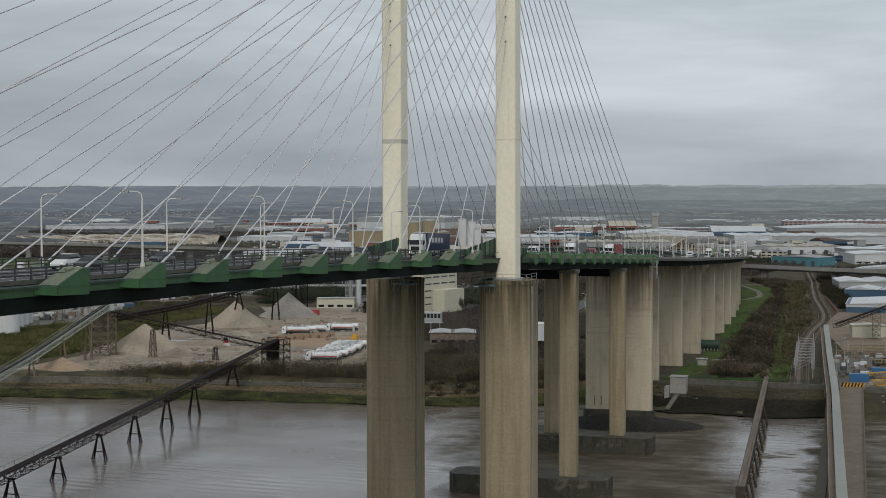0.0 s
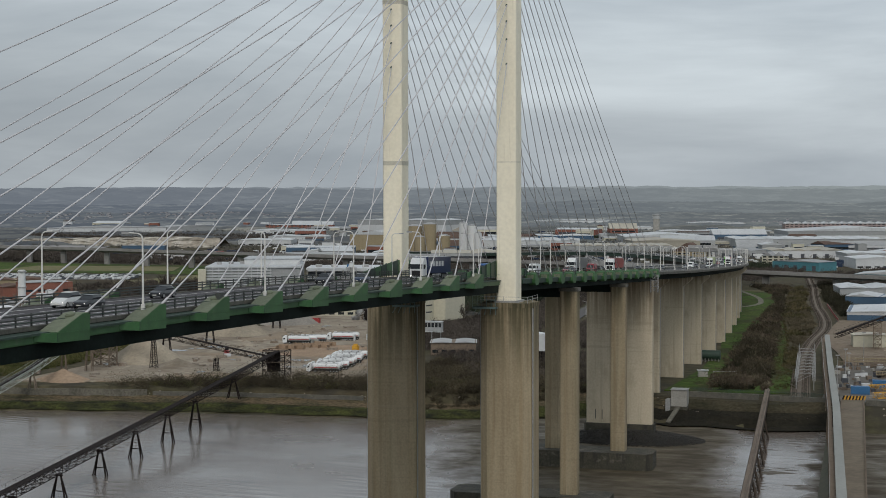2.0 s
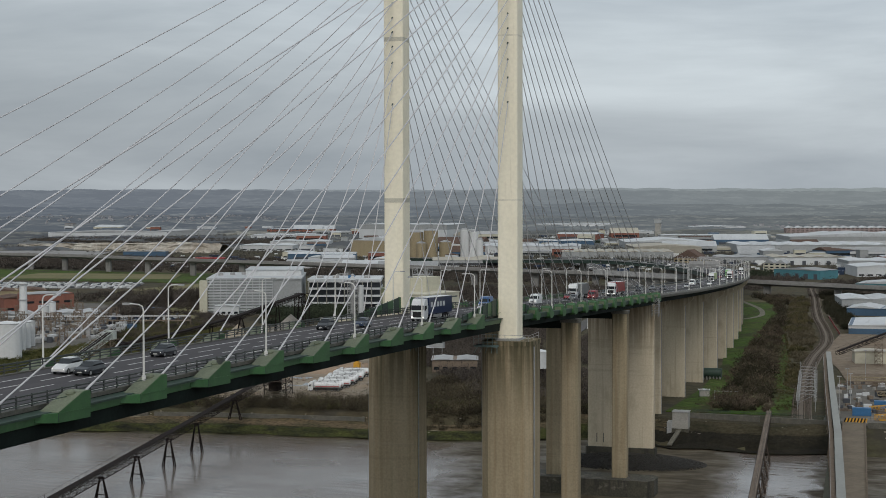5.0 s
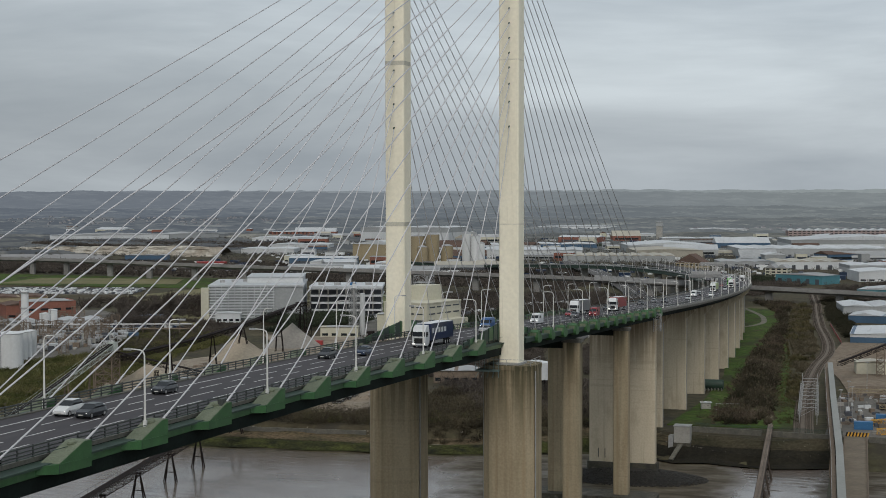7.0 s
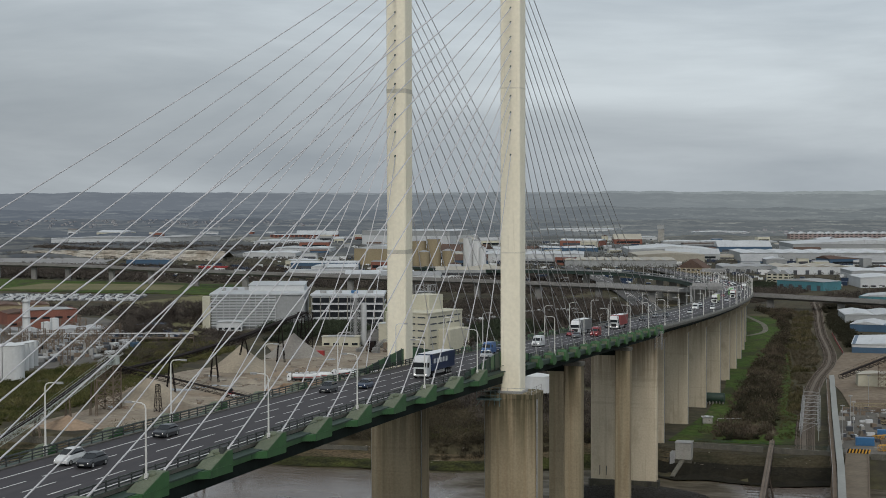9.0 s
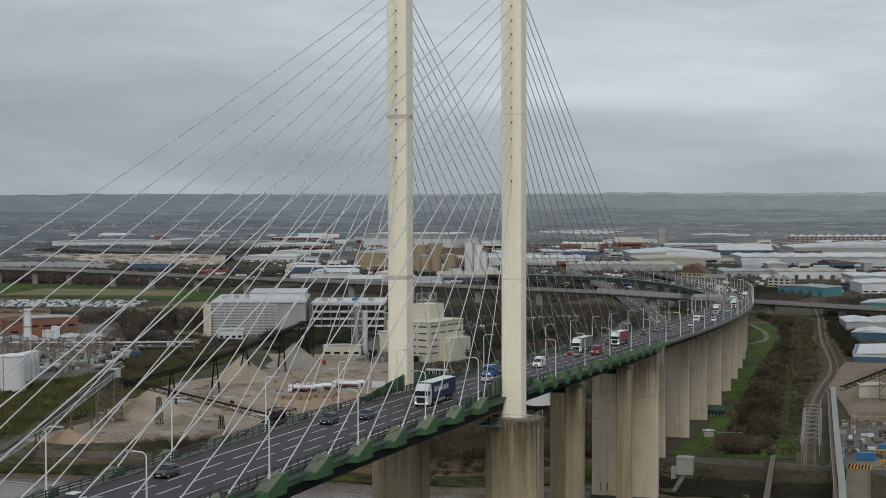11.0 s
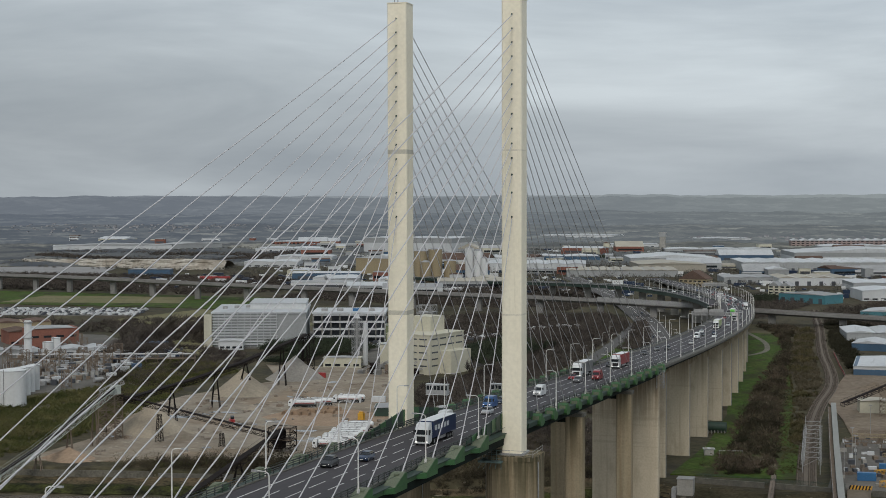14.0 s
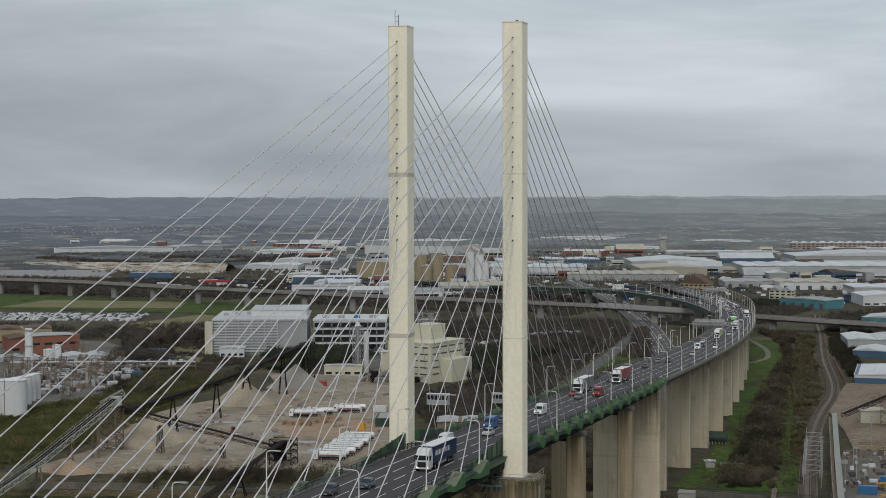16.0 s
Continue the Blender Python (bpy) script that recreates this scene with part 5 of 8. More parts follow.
cw = thing("causeway", "broad concrete jetty roadway on piles", "jetty", kind="structure")
part("roadway", Shape().add([(62.3, 222, 7.6), (69.4, 222, 7.6), (80, -120, 7.6), (71.4, -120, 7.6), (62.3, 222, 8), (69.4, 222, 8), (80, -120, 8), (71.4, -120, 8)],
     [(0, 1, 2, 3), (4, 7, 6, 5), (0, 4, 5, 1), (1, 5, 6, 2), (2, 6, 7, 3), (3, 7, 4, 0)]), material("jetty_concrete", (0.175, 0.147, 0.112), (0.13, 0.108, 0.083), 0.9, scale=0.12, fine=0.8, fine_amount=0.12), cw)
for (xa, xb) in ((62.5, 71.6), (69.2, 79.8)):
    k = Shape()
    k.beam((xa, 222, 8.15), (xb, -120, 8.15), 0.35, 0.3).beam((xa, 222, 9.0), (xb, -120, 9.0), 0.07).beam((xa, 222, 8.6), (xb, -120, 8.6), 0.05)
    for i in range(90):
        k.beam((xa + (xb - xa) * i / 89, 222 - 342 * i / 89, 8), (xa + (xb - xa) * i / 89, 222 - 342 * i / 89, 9), 0.07)
    part("kerb_rail", k, RUST, cw)
for i in range(24):
    yy = 210 - i * 13.5
    xx = 62.6 + (222 - yy) / 342 * 9.1
    part("pile_bent", Shape().tube((xx + 0.3, yy, -2), (xx + 0.3, yy, 7.6), 0.35, n=8).tube((xx + 6.6, yy, -2), (xx + 6.6, yy, 7.6), 0.35, n=8).beam((xx, yy, 7.3), (xx + 7, yy, 7.3), 0.6), DARK_CONCRETE, cw)
algae = Shape()
algae.add([(58.6, 205, 0.3), (61.5, 205, 2.2), (71, -120, 2.2), (67.8, -120, 0.3)], [(0, 1, 2, 3)])
part("silt_bank", algae, material("green_algae_silt", (0.05, 0.06, 0.03), (0.085, 0.075, 0.05), 0.7, scale=0.15, fine=0.8, fine_amount=0.3), cw, "green silt along the piles")

JETTY_TIMBER = material("dark_jetty_timber", (0.075, 0.058, 0.046), (0.045, 0.037, 0.031), 0.9, scale=0.6, fine=3, fine_amount=0.2)
nj = thing("old_pipe_jetty", "narrow rusty old jetty on raking timber legs", "jetty")
NA, NB = Vector((38.2, 236, 8.4)), Vector((49.6, 44, 7.6))
part("deck", Shape().beam(NA, NB, 1.5, 0.4), material("bleached_deck_boards", (0.20, 0.165, 0.135), (0.13, 0.105, 0.085), 0.9, scale=0.5, stretch=(1, 0.2, 1), fine=3, fine_amount=0.25), nj)
for k in (-0.8, 0.8):
    part("girder", Shape().beam(NA + Vector((k, 0, -0.5)), NB + Vector((k, 0, -0.5)), 0.25, 1.1), JETTY_TIMBER, nj)
part("pipe", Shape().tube(NA + Vector((0.2, 0, 0.45)), NB + Vector((0.2, 0, 0.45)), 0.22, n=8), TIMBER, nj)
for yy in (179.8, 157, 135.8, 117, 99.4, 84, 69.4, 55):
    f = (236 - yy) / 192
    p = NA.lerp(NB, f)
    part("leg", Shape().beam(p + Vector((-0.5, 0, -0.4)), (p.x - 0.9, yy, -2), 0.4).beam(p + Vector((0.5, 0, -0.4)), (p.x + 2.2, yy + 1, -2), 0.4).beam((p.x - 0.8, yy, 4), (p.x + 1.4, yy + 0.6, 4), 0.28), JETTY_TIMBER, nj)
part("end_post", Shape().box(48.6, 50.6, 43.4, 44.2, 4, 8.2), JETTY_TIMBER, nj)

# lattice loading frames beside the line
t = thing("loading_gantry", "pale galvanised lattice loading gantry beside the track", "gantry")
for x in (46.4, 52.2):
    part("side_truss", lattice((x, 251, 10.8), (x - 4.6, 334, 10.6), 1.0, 1.4, 24, 0.06), GALV, t)
for i in range(9):
    yy = 251 + i * 10.4
    xx = 46.4 - i * 0.575
    top = 12.6 if i not in (0, 8) else 14.6
    part("portal", Shape().beam((xx, yy, 6.8), (xx, yy, top), 0.22).beam((xx + 5.8, yy, 6.8), (xx + 5.8, yy, top), 0.22).beam((xx, yy, 12.6), (xx + 5.8, yy, 12.6), 0.2).beam((xx, yy, 9.4), (xx + 5.8, yy, 12.6), 0.1), GALV, t)

conveyor("loading_conveyor", [(54, 372, 14.5), (76, 405, 21), (120, 470, 33)], 1.8, 1.4, LATTICE_DARK, "dark inclined lattice conveyor above a brown yard")
t = thing("trestle_tower", "rusty lattice trestle under an inclined conveyor", "trestle", "trestles of the conveyors")
frame_tower(70, 395, 3.2, 3.2, 6.8, 18.5, 5, RUST, t, 0.16)

# walls, fences and small works by the water
def bank_wall(x0, x1, top, mat, label):
    pts = [(x0 + (x1 - x0) * i / 14, 0) for i in range(15)]
    sh = Shape()
    for (a, _), (b, _) in zip(pts[:-1], pts[1:]):
        sh.beam((a, bank_line(a) + 14.3, top - 2), (b, bank_line(b) + 14.3, top - 2), 0.5, 4.0)
    solid("flood_wall", sh, mat, label, "wall", kind="structure")


WALL_CONCRETE = material("stained_wall_concrete", (0.15, 0.14, 0.115), (0.09, 0.085, 0.07), 0.9, scale=0.25, stretch=(1, 1, 0.5), fine=1.5, fine_amount=0.25)
bank_wall(-232, -168, 6.3, WALL_CONCRETE, "low grey concrete flood wall on the bank")
bank_wall(-166, -92, 5.6, DARK_CONCRETE, "dark low flood wall below brown scrub")
solid("flood_wall", Shape().beam((13, 225, 6.9), (36.5, 222.5, 6.9), 0.6, 3.2).beam((40, 222, 6.9), (62, 219, 6.9), 0.6, 3.2).beam((70, 219, 6.9), (140, 214, 6.9), 0.6, 3.2), DARK_CONCRETE, "stained concrete flood wall beside the mud", "wall", kind="structure")
fence = thing("palisade_fence", "dark green steel palisade fence on the bank", "fence")
pal = Shape().box(-0.04, 0.04, -0.03, 0.03, 0, 2.2).mesh("pale", DARK_GREEN)
for i in range(150):
    part("pale", pal, None, fence, at=pose(14 + i * 0.32, 228.5 - i * 0.035, 7.2))
part("rail", Shape().beam((14, 228.5, 7.8), (62, 223.2, 7.8), 0.06).beam((14, 228.5, 9.0), (62, 223.2, 9.0), 0.06), DARK_GREEN, fence)
t = thing("pump_house", "grey concrete box house with a sloping outfall", "hut")
part("body", Shape().box(10.4, 15.4, 208.4, 213, 5.6, 10.8), EDGE_CONCRETE, t)
part("plinth", Shape().box(10.2, 15.6, 208.2, 213.2, 0, 5.6), TIDAL_CONCRETE, t)
part("roof", Shape().box(10.2, 15.6, 208.2, 213.2, 10.8, 11.0), GALV, t)
part("outfall", Shape().beam((12.6, 208.4, 5.2), (10.6, 200.5, 1.4), 1.5, 0.4), WALL_CONCRETE, t, "sloping concrete outfall chute")
part("side_shed", Shape().box(8.6, 10.2, 208.6, 212.6, 3.5, 7.6), GALV, t, "low grey metal lean-to")
t = thing("storage_tank", "long dark green cylindrical tank on cradles", "tank")
part("shell", Shape().tube((4.0, 331, 9.4), (11.6, 331, 9.4), 2.0, n=20), DARK_GREEN, t)
for i in range(6):
    part("cradle", Shape().box(4.4 + i * 1.3, 4.8 + i * 1.3, 329.4, 332.6, 6.8, 8.2), EDGE_CONCRETE, t)
hall("valve_hut", (10.3, 276), (13.6, 276.8), 3.0, 9.6, "small pale concrete hut on the grass", "hut", EDGE_CONCRETE, ROOF_PALE, rise=0.02)
t = thing("goal_frame", "small pale steel pipe frame on the grass", "frame")
part("pipe", Shape().tube((16, 272, 7), (16, 272, 10), 0.1).tube((24, 274, 7), (24, 274, 10), 0.1).tube((16, 272, 9.8), (24, 274, 9.8), 0.1), GALV, t)
# rubble at the foot of the broad pier
rub = Shape()
for i in range(4600):
    a, r = RNG.uniform(0, 6.283), RNG.uniform(0.05, 1) ** 0.5
    x, y, q = 3 + 23 * r * math.cos(a), 172 + 14 * r * math.sin(a), RNG.uniform(0.1, 0.26)
    z = 0.4 + 3.4 * (1 - r) ** 0.8
    vs = [(x + RNG.uniform(0.6, 1.2) * q * k, y + RNG.uniform(0.6, 1.2) * q * j, z + RNG.uniform(0.3, 0.9) * q * l) for k in (-1, 1) for j in (-1, 1) for l in (-1, 1)]
    rub.add(vs, [(0, 1, 3, 2), (4, 6, 7, 5), (0, 4, 5, 1), (2, 3, 7, 6), (0, 2, 6, 4), (1, 5, 7, 3)])
rub.add([(3, 172, 3.6)] + [(3 + 21.5 * f * math.cos(i * math.pi / 12), 172 + 13 * f * math.sin(i * math.pi / 12), 0.3 + 3.1 * (1 - f) ** 0.8) for f in (0.5, 1.0) for i in range(24)], [(0, 1 + i, 1 + (i + 1) % 24) for i in range(24)] + [(1 + i, 25 + i, 25 + (i + 1) % 24, 1 + (i + 1) % 24) for i in range(24)])
tagged(new("rubble", rub.mesh("rubble", material("black_rock_armour", (0.03, 0.027, 0.022), (0.014, 0.013, 0.011), 0.7, scale=0.5, fine=2, fine_amount=0.35, bump=0.05))), "dark wet rock armour round a pier foot", "rocks", kind="stuff")

# ---- buildings ----
fill0 = random.Random(11)
def car_park():
    """White multi-storey block wrapped in horizontal louvres."""
    t = thing("multi_storey_block", "white louvred multi-storey building with flat pale roof", "building", at=pose(-333, 583, 6.8, 0, 0, 20))
    part("core", Shape().box(0.8, 58, 0.8, 70, -1, 21), CLAD_GREY, t)
    for k in range(11):
        part("louvre", Shape().beam((0, 0, 2.2 + k * 1.75), (40, 0, 2.2 + k * 1.75), 0.7, 0.75).beam((40, 0, 2.2 + k * 1.75), (40, 22, 2.2 + k * 1.75), 0.7, 0.75), CLAD_WHITE, t, "white horizontal louvre")
    for i in range(11):
        part("column", Shape().beam((i * 4, -0.1, 0), (i * 4, -0.1, 21.5), 0.35), CLAD_WHITE, t)
    part("roof", Shape().box(-0.5, 58.5, 0, 70.5, 21, 22), ROOF_PALE, t)
    part("upper_storey", Shape().box(22, 57, 24, 68, 22, 25.5), CLAD_WHITE, t)
    part("upper_roof", Shape().box(21.5, 57.5, 23.5, 68.5, 25.5, 26.0), ROOF_PALE, t)
    for i in range(7):
        part("roof_unit", Shape().box(4 + i * 7, 7 + i * 7, 30 + 5 * (i % 3), 33 + 5 * (i % 3), 22, 23.6), GALV, t)
    part("stair_tower", Shape().box(-4.5, 0.2, -3, 3, -1, 20.5), CLAD_CREAM, t, "cream rendered stair tower")
    t2 = thing("open_deck_block", "pale open-sided concrete block with flat roof", "building", at=pose(-283, 625, 6.8, 0, 0, 17))
    for k in range(4):
        part("floor_slab", Shape().box(0, 46, 0, 40, 4 + k * 4.6, 5 + k * 4.6), CLAD_WHITE, t2)
    part("back_wall", Shape().box(0.5, 45.5, 6, 40, -1, 18), DOOR_DARK, t2)
    part("roof", Shape().box(-0.4, 46.4, -0.4, 40.4, 18.8, 20), ROOF_PALE, t2)
    for i in range(9):
        part("column", Shape().box(i * 5.7, i * 5.7 + 0.6, 0, 0.6, -1, 18.8), EDGE_CONCRETE, t2)
    for i in range(4):
        part("roof_unit", Shape().box(5 + i * 10, 9 + i * 10, 8, 12, 20, 21.8), GALV if i != 2 else BLUE_PAINT, t2)


car_park()


def works_block():
    """Cream block of the works with rows of louvres."""
    t = thing("works_building", "tall cream works building with dark louvre strips", "building", at=pose(-186, 491, 6.8, 0, 0, -15))
    part("wall", Shape().box(0, 27, 0, 34, -1, 20.5), CLAD_CREAM, t)
    part("roof", Shape().box(-0.3, 27.3, -0.3, 34.3, 20.5, 21.1), CLAD_CREAM, t)
    for k in range(5):
        for i in range(4):
            part("louvre_strip", Shape().box(1.5 + i * 6.3, 6.3 + i * 6.3, -0.1, 0.05, 4.2 + k * 3.5, 4.9 + k * 3.5), DOOR_DARK, t)
        for i in range(4):
            part("louvre_strip", Shape().box(26.95, 27.1, 2 + i * 8, 8 + i * 8, 4.2 + k * 3.5, 4.9 + k * 3.5), DOOR_DARK, t)
    part("door", Shape().box(3, 7, -0.15, 0.05, 0, 4), DOOR_DARK, t)
    part("annexe", Shape().box(27, 34, 10, 30, -1, 12), CLAD_CREAM, t)
    part("penthouse", Shape().box(4, 16, 18, 32, 21.1, 29), CLAD_CREAM, t)
    t = thing("process_tower", "grey lattice process tower with pipes and ducts", "tower")
    frame_tower(-181, 545, 9, 9, 6.8, 39, 7, GALV, t, 0.22)
    for k, (dx, dy, r) in enumerate(((-2, -1, 1.1), (1.5, 1, 0.9), (2.5, -2.5, 0.6))):
        part("duct", Shape().tube((-181 + dx, 545 + dy, 6.8), (-181 + dx, 545 + dy, 35 + k * 2), r, n=12), GALV, t)
    for z in (14, 21, 28, 35):
        part("platform", Shape().box(-185.8, -176.2, 540.2, 549.8, z, z + 0.25), GALV, t)
    t = thing("aggregate_silo", "slim silver lattice silo tower beside the works", "silo")
    frame_tower(-212.7, 517, 4.4, 4.4, 6.8, 33, 8, GALV, t, 0.16)
    part("leg_pipe", Shape().tube((-212.7, 517, 6.8), (-212.7, 517, 36), 0.9, n=12), GALV, t)
    part("cone", Shape().tube((-212.7, 517, 33), (-212.7, 517, 36.5), 1.8, 0.4, 12), CLAD_WHITE, t)
    part("side_bin", Shape().tube((-208.5, 519, 6.8), (-208.5, 519, 30), 1.5, n=12), CLAD_WHITE, t)
    hall("batching_plant", (-205, 543), (-193, 547), 14, 27, "olive green clad batching tower", "building", CLAD_OLIVE, ROOF_GREY, rise=0.03)
    hall("plant_hopper", (-201, 522), (-192, 524), 10, 18.5, "cream clad hopper building", "building", CLAD_CREAM, ROOF_PALE, rise=0.05)
    hall("site_office", (-226, 500), (-206, 505), 8, 12.6, "pale flat-roofed works building beside heaps", "building", CLAD_CREAM, ROOF_GREY, rise=0.02, windows=4)
    hall("ready_mix_hall", (-136.4, 333), (-122, 337), 14, 11.0, "dark green low works shed", "building", DARK_GREEN, ROOF_GREY, rise=0.05)
    hall("white_annexe", (-323, 572), (-309, 577), 9, 12.5, "small white flat-roofed building", "building", CLAD_WHITE, ROOF_PALE, rise=0.08, windows=4)
    t = thing("crusher_line", "tangle of grey screening plant and conveyors", "machine")
    for i in range(9):
        x, y = -198 + i * 3.6, 478 + 5 * math.sin(i * 1.7)
        part("screen_unit", Shape().box(x, x + 3, y, y + 4, 6.8, 9 + (i * 37 % 5)), (GALV, RUST, LATTICE_DARK)[i % 3], t)
        part("feed_belt", lattice((x, y, 8), (x + 9, y - 6 + (i % 3) * 6, 12 + i % 4), 1.0, 0.8, 5, 0.08), GALV, t)


works_block()


def tank_row():
    for i, (x, y, r, top) in enumerate(((-318, 306, 7.2, 21.5), (-305.5, 322, 6.3, 22.8), (-316, 340, 3.0, 21), (-318.5, 348, 3.0, 20.5), (-321, 356, 3.0, 20), (-323.5, 364, 3.0, 19.5), (-326, 372, 3.0, 19.2), (-400, 505, 3.2, 16), (-404, 520, 2.6, 17))):
        t = thing("storage_tank", "white painted cylindrical storage tank", "tank", "white storage tanks")
        part("shell", Shape().tube((x, y, 6.5), (x, y, top), r, n=28), TANK_WHITE, t)
        part("roof", Shape().tube((x, y, top), (x, y, top + r * 0.16), r * 1.02, 0.3, 28), TANK_WHITE, t)
        part("ladder", Shape().beam((x, y - r - 0.25, 6.8), (x, y - r - 0.25, top + 0.8), 0.5, 0.12), GALV, t)
        part("rim", Shape().tube((x, y, top - 0.25), (x, y, top), r * 1.03, n=28), GALV, t)
    t = thing("factory_chimney", "stout white steel chimney of the factory", "chimney")
    part("stack", Shape().tube((-388, 465, 6.8), (-388, 465, 31.8), 2.3, 2.0, 20), TANK_WHITE, t)
    for z in (14, 22, 30.6):
        part("collar", Shape().tube((-388, 465, z), (-388, 465, z + 0.5), 2.6, n=20), GALV, t)
    t = thing("white_water_tank", "white round water tank on a steel frame", "tank")
    frame_tower(-61.6, 320, 9, 9, 6.8, 10.5, 1, LATTICE_DARK, t, 0.3)
    part("shell", Shape().tube((-61.6, 320, 10.5), (-61.6, 320, 17.3), 5.6, n=28), TANK_WHITE, t)
    part("roof", Shape().tube((-61.6, 320, 17.3), (-61.6, 320, 18.2), 5.7, 0.6, 28), TANK_WHITE, t)
    t = thing("pipe_rack", "rusty factory pipe rack with grey pipes", "pipework")
    for i in range(16):
        x, y = -402 + i * 6.5, 470 + i * 2.2
        part("portal", Shape().beam((x, y, 6.8), (x, y, 13), 0.3).beam((x + 2, y - 5, 6.8), (x + 2, y - 5, 13), 0.3).beam((x, y, 12), (x + 2, y - 5, 12), 0.3).beam((x, y, 9.5), (x + 2, y - 5, 9.5), 0.25), RUST, t)
    for k in range(5):
        part("pipe", Shape().tube((-402 + k * 0.4, 469 - k, 12.4), (-304 + k * 0.4, 502 - k, 12.4), 0.25, n=6), GALV, t)
        part("pipe", Shape().tube((-402 + k * 0.4, 469 - k, 9.9), (-304 + k * 0.4, 502 - k, 9.9), 0.22, n=6), RUST, t)


tank_row()
hall("brick_factory", (-432, 535), (-410, 556), 20, 20, "red brick factory block with flat roof", "building", BRICK, ROOF_GREY, rise=0.03, windows=4, storeys=2)
hall("brick_factory", (-462, 560), (-436, 585), 26, 15.5, "low red brick factory wing", "building", BRICK, ROOF_BROWN, bays=2, rise=0.14, windows=5)
hall("brick_factory", (-500, 600), (-470, 622), 26, 17, "ochre brick factory wing", "building", CLAD_YELLOW, ROOF_BROWN, bays=2, rise=0.12, windows=4)
hall("process_shed", (-455, 500), (-425, 515), 16, 9.6, "grey process shed with vents", "building", CLAD_GREY, ROOF_GREY, bays=3, rise=0.18, doors=2)
hall("store_shed", (-394, 511), (-373, 525), 22, 11.2, "white twin-gabled store shed with a blue door", "building", CLAD_WHITE, ROOF_PALE, bays=2, rise=0.16, doors=3)
hall("store_shed", (-412, 497), (-402, 503), 9, 10.6, "small white gabled store shed", "building", CLAD_WHITE, ROOF_PALE, rise=0.2, doors=1)
hall("blue_hut", (-372, 560), (-356, 570), 9, 10.8, "bright blue cabin store", "building", BLUE_PAINT, BLUE_PAINT, rise=0.03, doors=2)
hall("dock_shed", (-106, 324), (-88, 329), 16, 12.0, "dark brown shed with stacked roof plant", "building", RUST, ROOF_GREY, bays=2, rise=0.1, windows=5)

for k in range(260):
    x, y = fill0.uniform(-440, -300), fill0.uniform(350, 560)
    if inside([(-420, 440), (-340, 345), (-300, 400), (-322, 470), (-372, 545), (-440, 560)], x, y):
        t = thing("process_unit", "grey steel process unit in the factory yard", "machine", "process units of the factory", at=pose(x, y, 7.1, 0, 0, fill0.uniform(0, 90)))
        kind = fill0.randrange(3)
        if kind == 0:
            part("vessel", Shape().tube((-2.6, 0, 1.6), (2.6, 0, 1.6), 1.2, n=12), GALV, t)
            part("saddle", Shape().box(-1.8, -1.4, -1, 1, -0.1, 1).box(1.4, 1.8, -1, 1, -0.1, 1), RUST, t)
        elif kind == 1:
            part("skid", Shape().box(-2.4, 2.4, -1.4, 1.4, -0.1, fill0.uniform(1.5, 3.4)), fill0.choice((CLAD_GREY, CLAD_WHITE, DOOR_DARK, CLAD_BLUE)), t)
            part("vent", Shape().tube((1, 0, 1), (1, 0, 5), 0.25, n=8), GALV, t)
        else:
            frame_tower(0, 0, 4, 3, -0.1, fill0.uniform(5, 10), 2, RUST, t, 0.16)
            part("pot", Shape().tube((0, 0, 1), (0, 0, 4.5), 1.0, n=10), GALV, t)

# the industrial belt
hall("flat_warehouse", (-755, 1552), (-688, 1570), 60, 14.5, "pale low warehouse with wide roof", "warehouse", CLAD_WHITE, ROOF_PALE, bays=2, rise=0.06, windows=6)
hall("flat_warehouse", (-768, 1680), (-690, 1700), 60, 16, "pale stepped warehouse roof", "warehouse", CLAD_WHITE, ROOF_PALE, bays=2, rise=0.06, windows=6)
hall("flat_warehouse", (-915, 1942), (-818, 1967), 80, 17, "white warehouse with wide pale roof", "warehouse", CLAD_WHITE, ROOF_PALE, bays=2, rise=0.05, doors=6)
hall("office_block", (-969, 2131), (-888, 2152), 40, 22, "pink-grey office block with pale roof", "building", BRICK, ROOF_PALE, rise=0.03, windows=12, storeys=3)
hall("low_works", (-616, 1367), (-581, 1376), 30, 14, "low cream works building", "building", CLAD_CREAM, ROOF_PALE, rise=0.04, windows=6)
hall("gabled_hall", (-518, 1205), (-474, 1217), 50, 15, "pale gabled industrial hall", "warehouse", CLAD_GREY, ROOF_PALE, bays=2, rise=0.1, doors=6, band=CLAD_WHITE)
hall("gabled_hall", (-455, 1230), (-425, 1238), 40, 13, "small pale industrial hall", "warehouse", CLAD_WHITE, ROOF_PALE, bays=2, rise=0.14, doors=2)
hall("curved_hall", (-558, 1440), (-490, 1424), 70, 26, "ochre hall with a pale swept roof", "warehouse", CLAD_YELLOW, ROOF_PALE, rise=0.12)
hall("great_hall", (-748, 1985), (-600, 1975), 90, 34, "huge white hall with pale roof", "warehouse", CLAD_WHITE, ROOF_PALE, bays=3, rise=0.05, band=CLAD_GREY)
hall("long_warehouse", (-1228, 1860), (-1067, 1955), 50, 21, "very long pale warehouse above a chalk face", "warehouse", CLAD_WHITE, ROOF_GREY, rise=0.03, windows=24, storeys=1)
hall("long_warehouse", (-1066, 1956), (-1012, 2026), 50, 22, "grey-green glazed end of a long warehouse", "warehouse", CLAD_GREY, ROOF_GREY, rise=0.05, windows=8)
hall("blue_store", (-811, 1345), (-762, 1358), 16, 13.5, "low blue store below a chalk face", "building", CLAD_BLUE, ROOF_GREY, bays=3, rise=0.1)
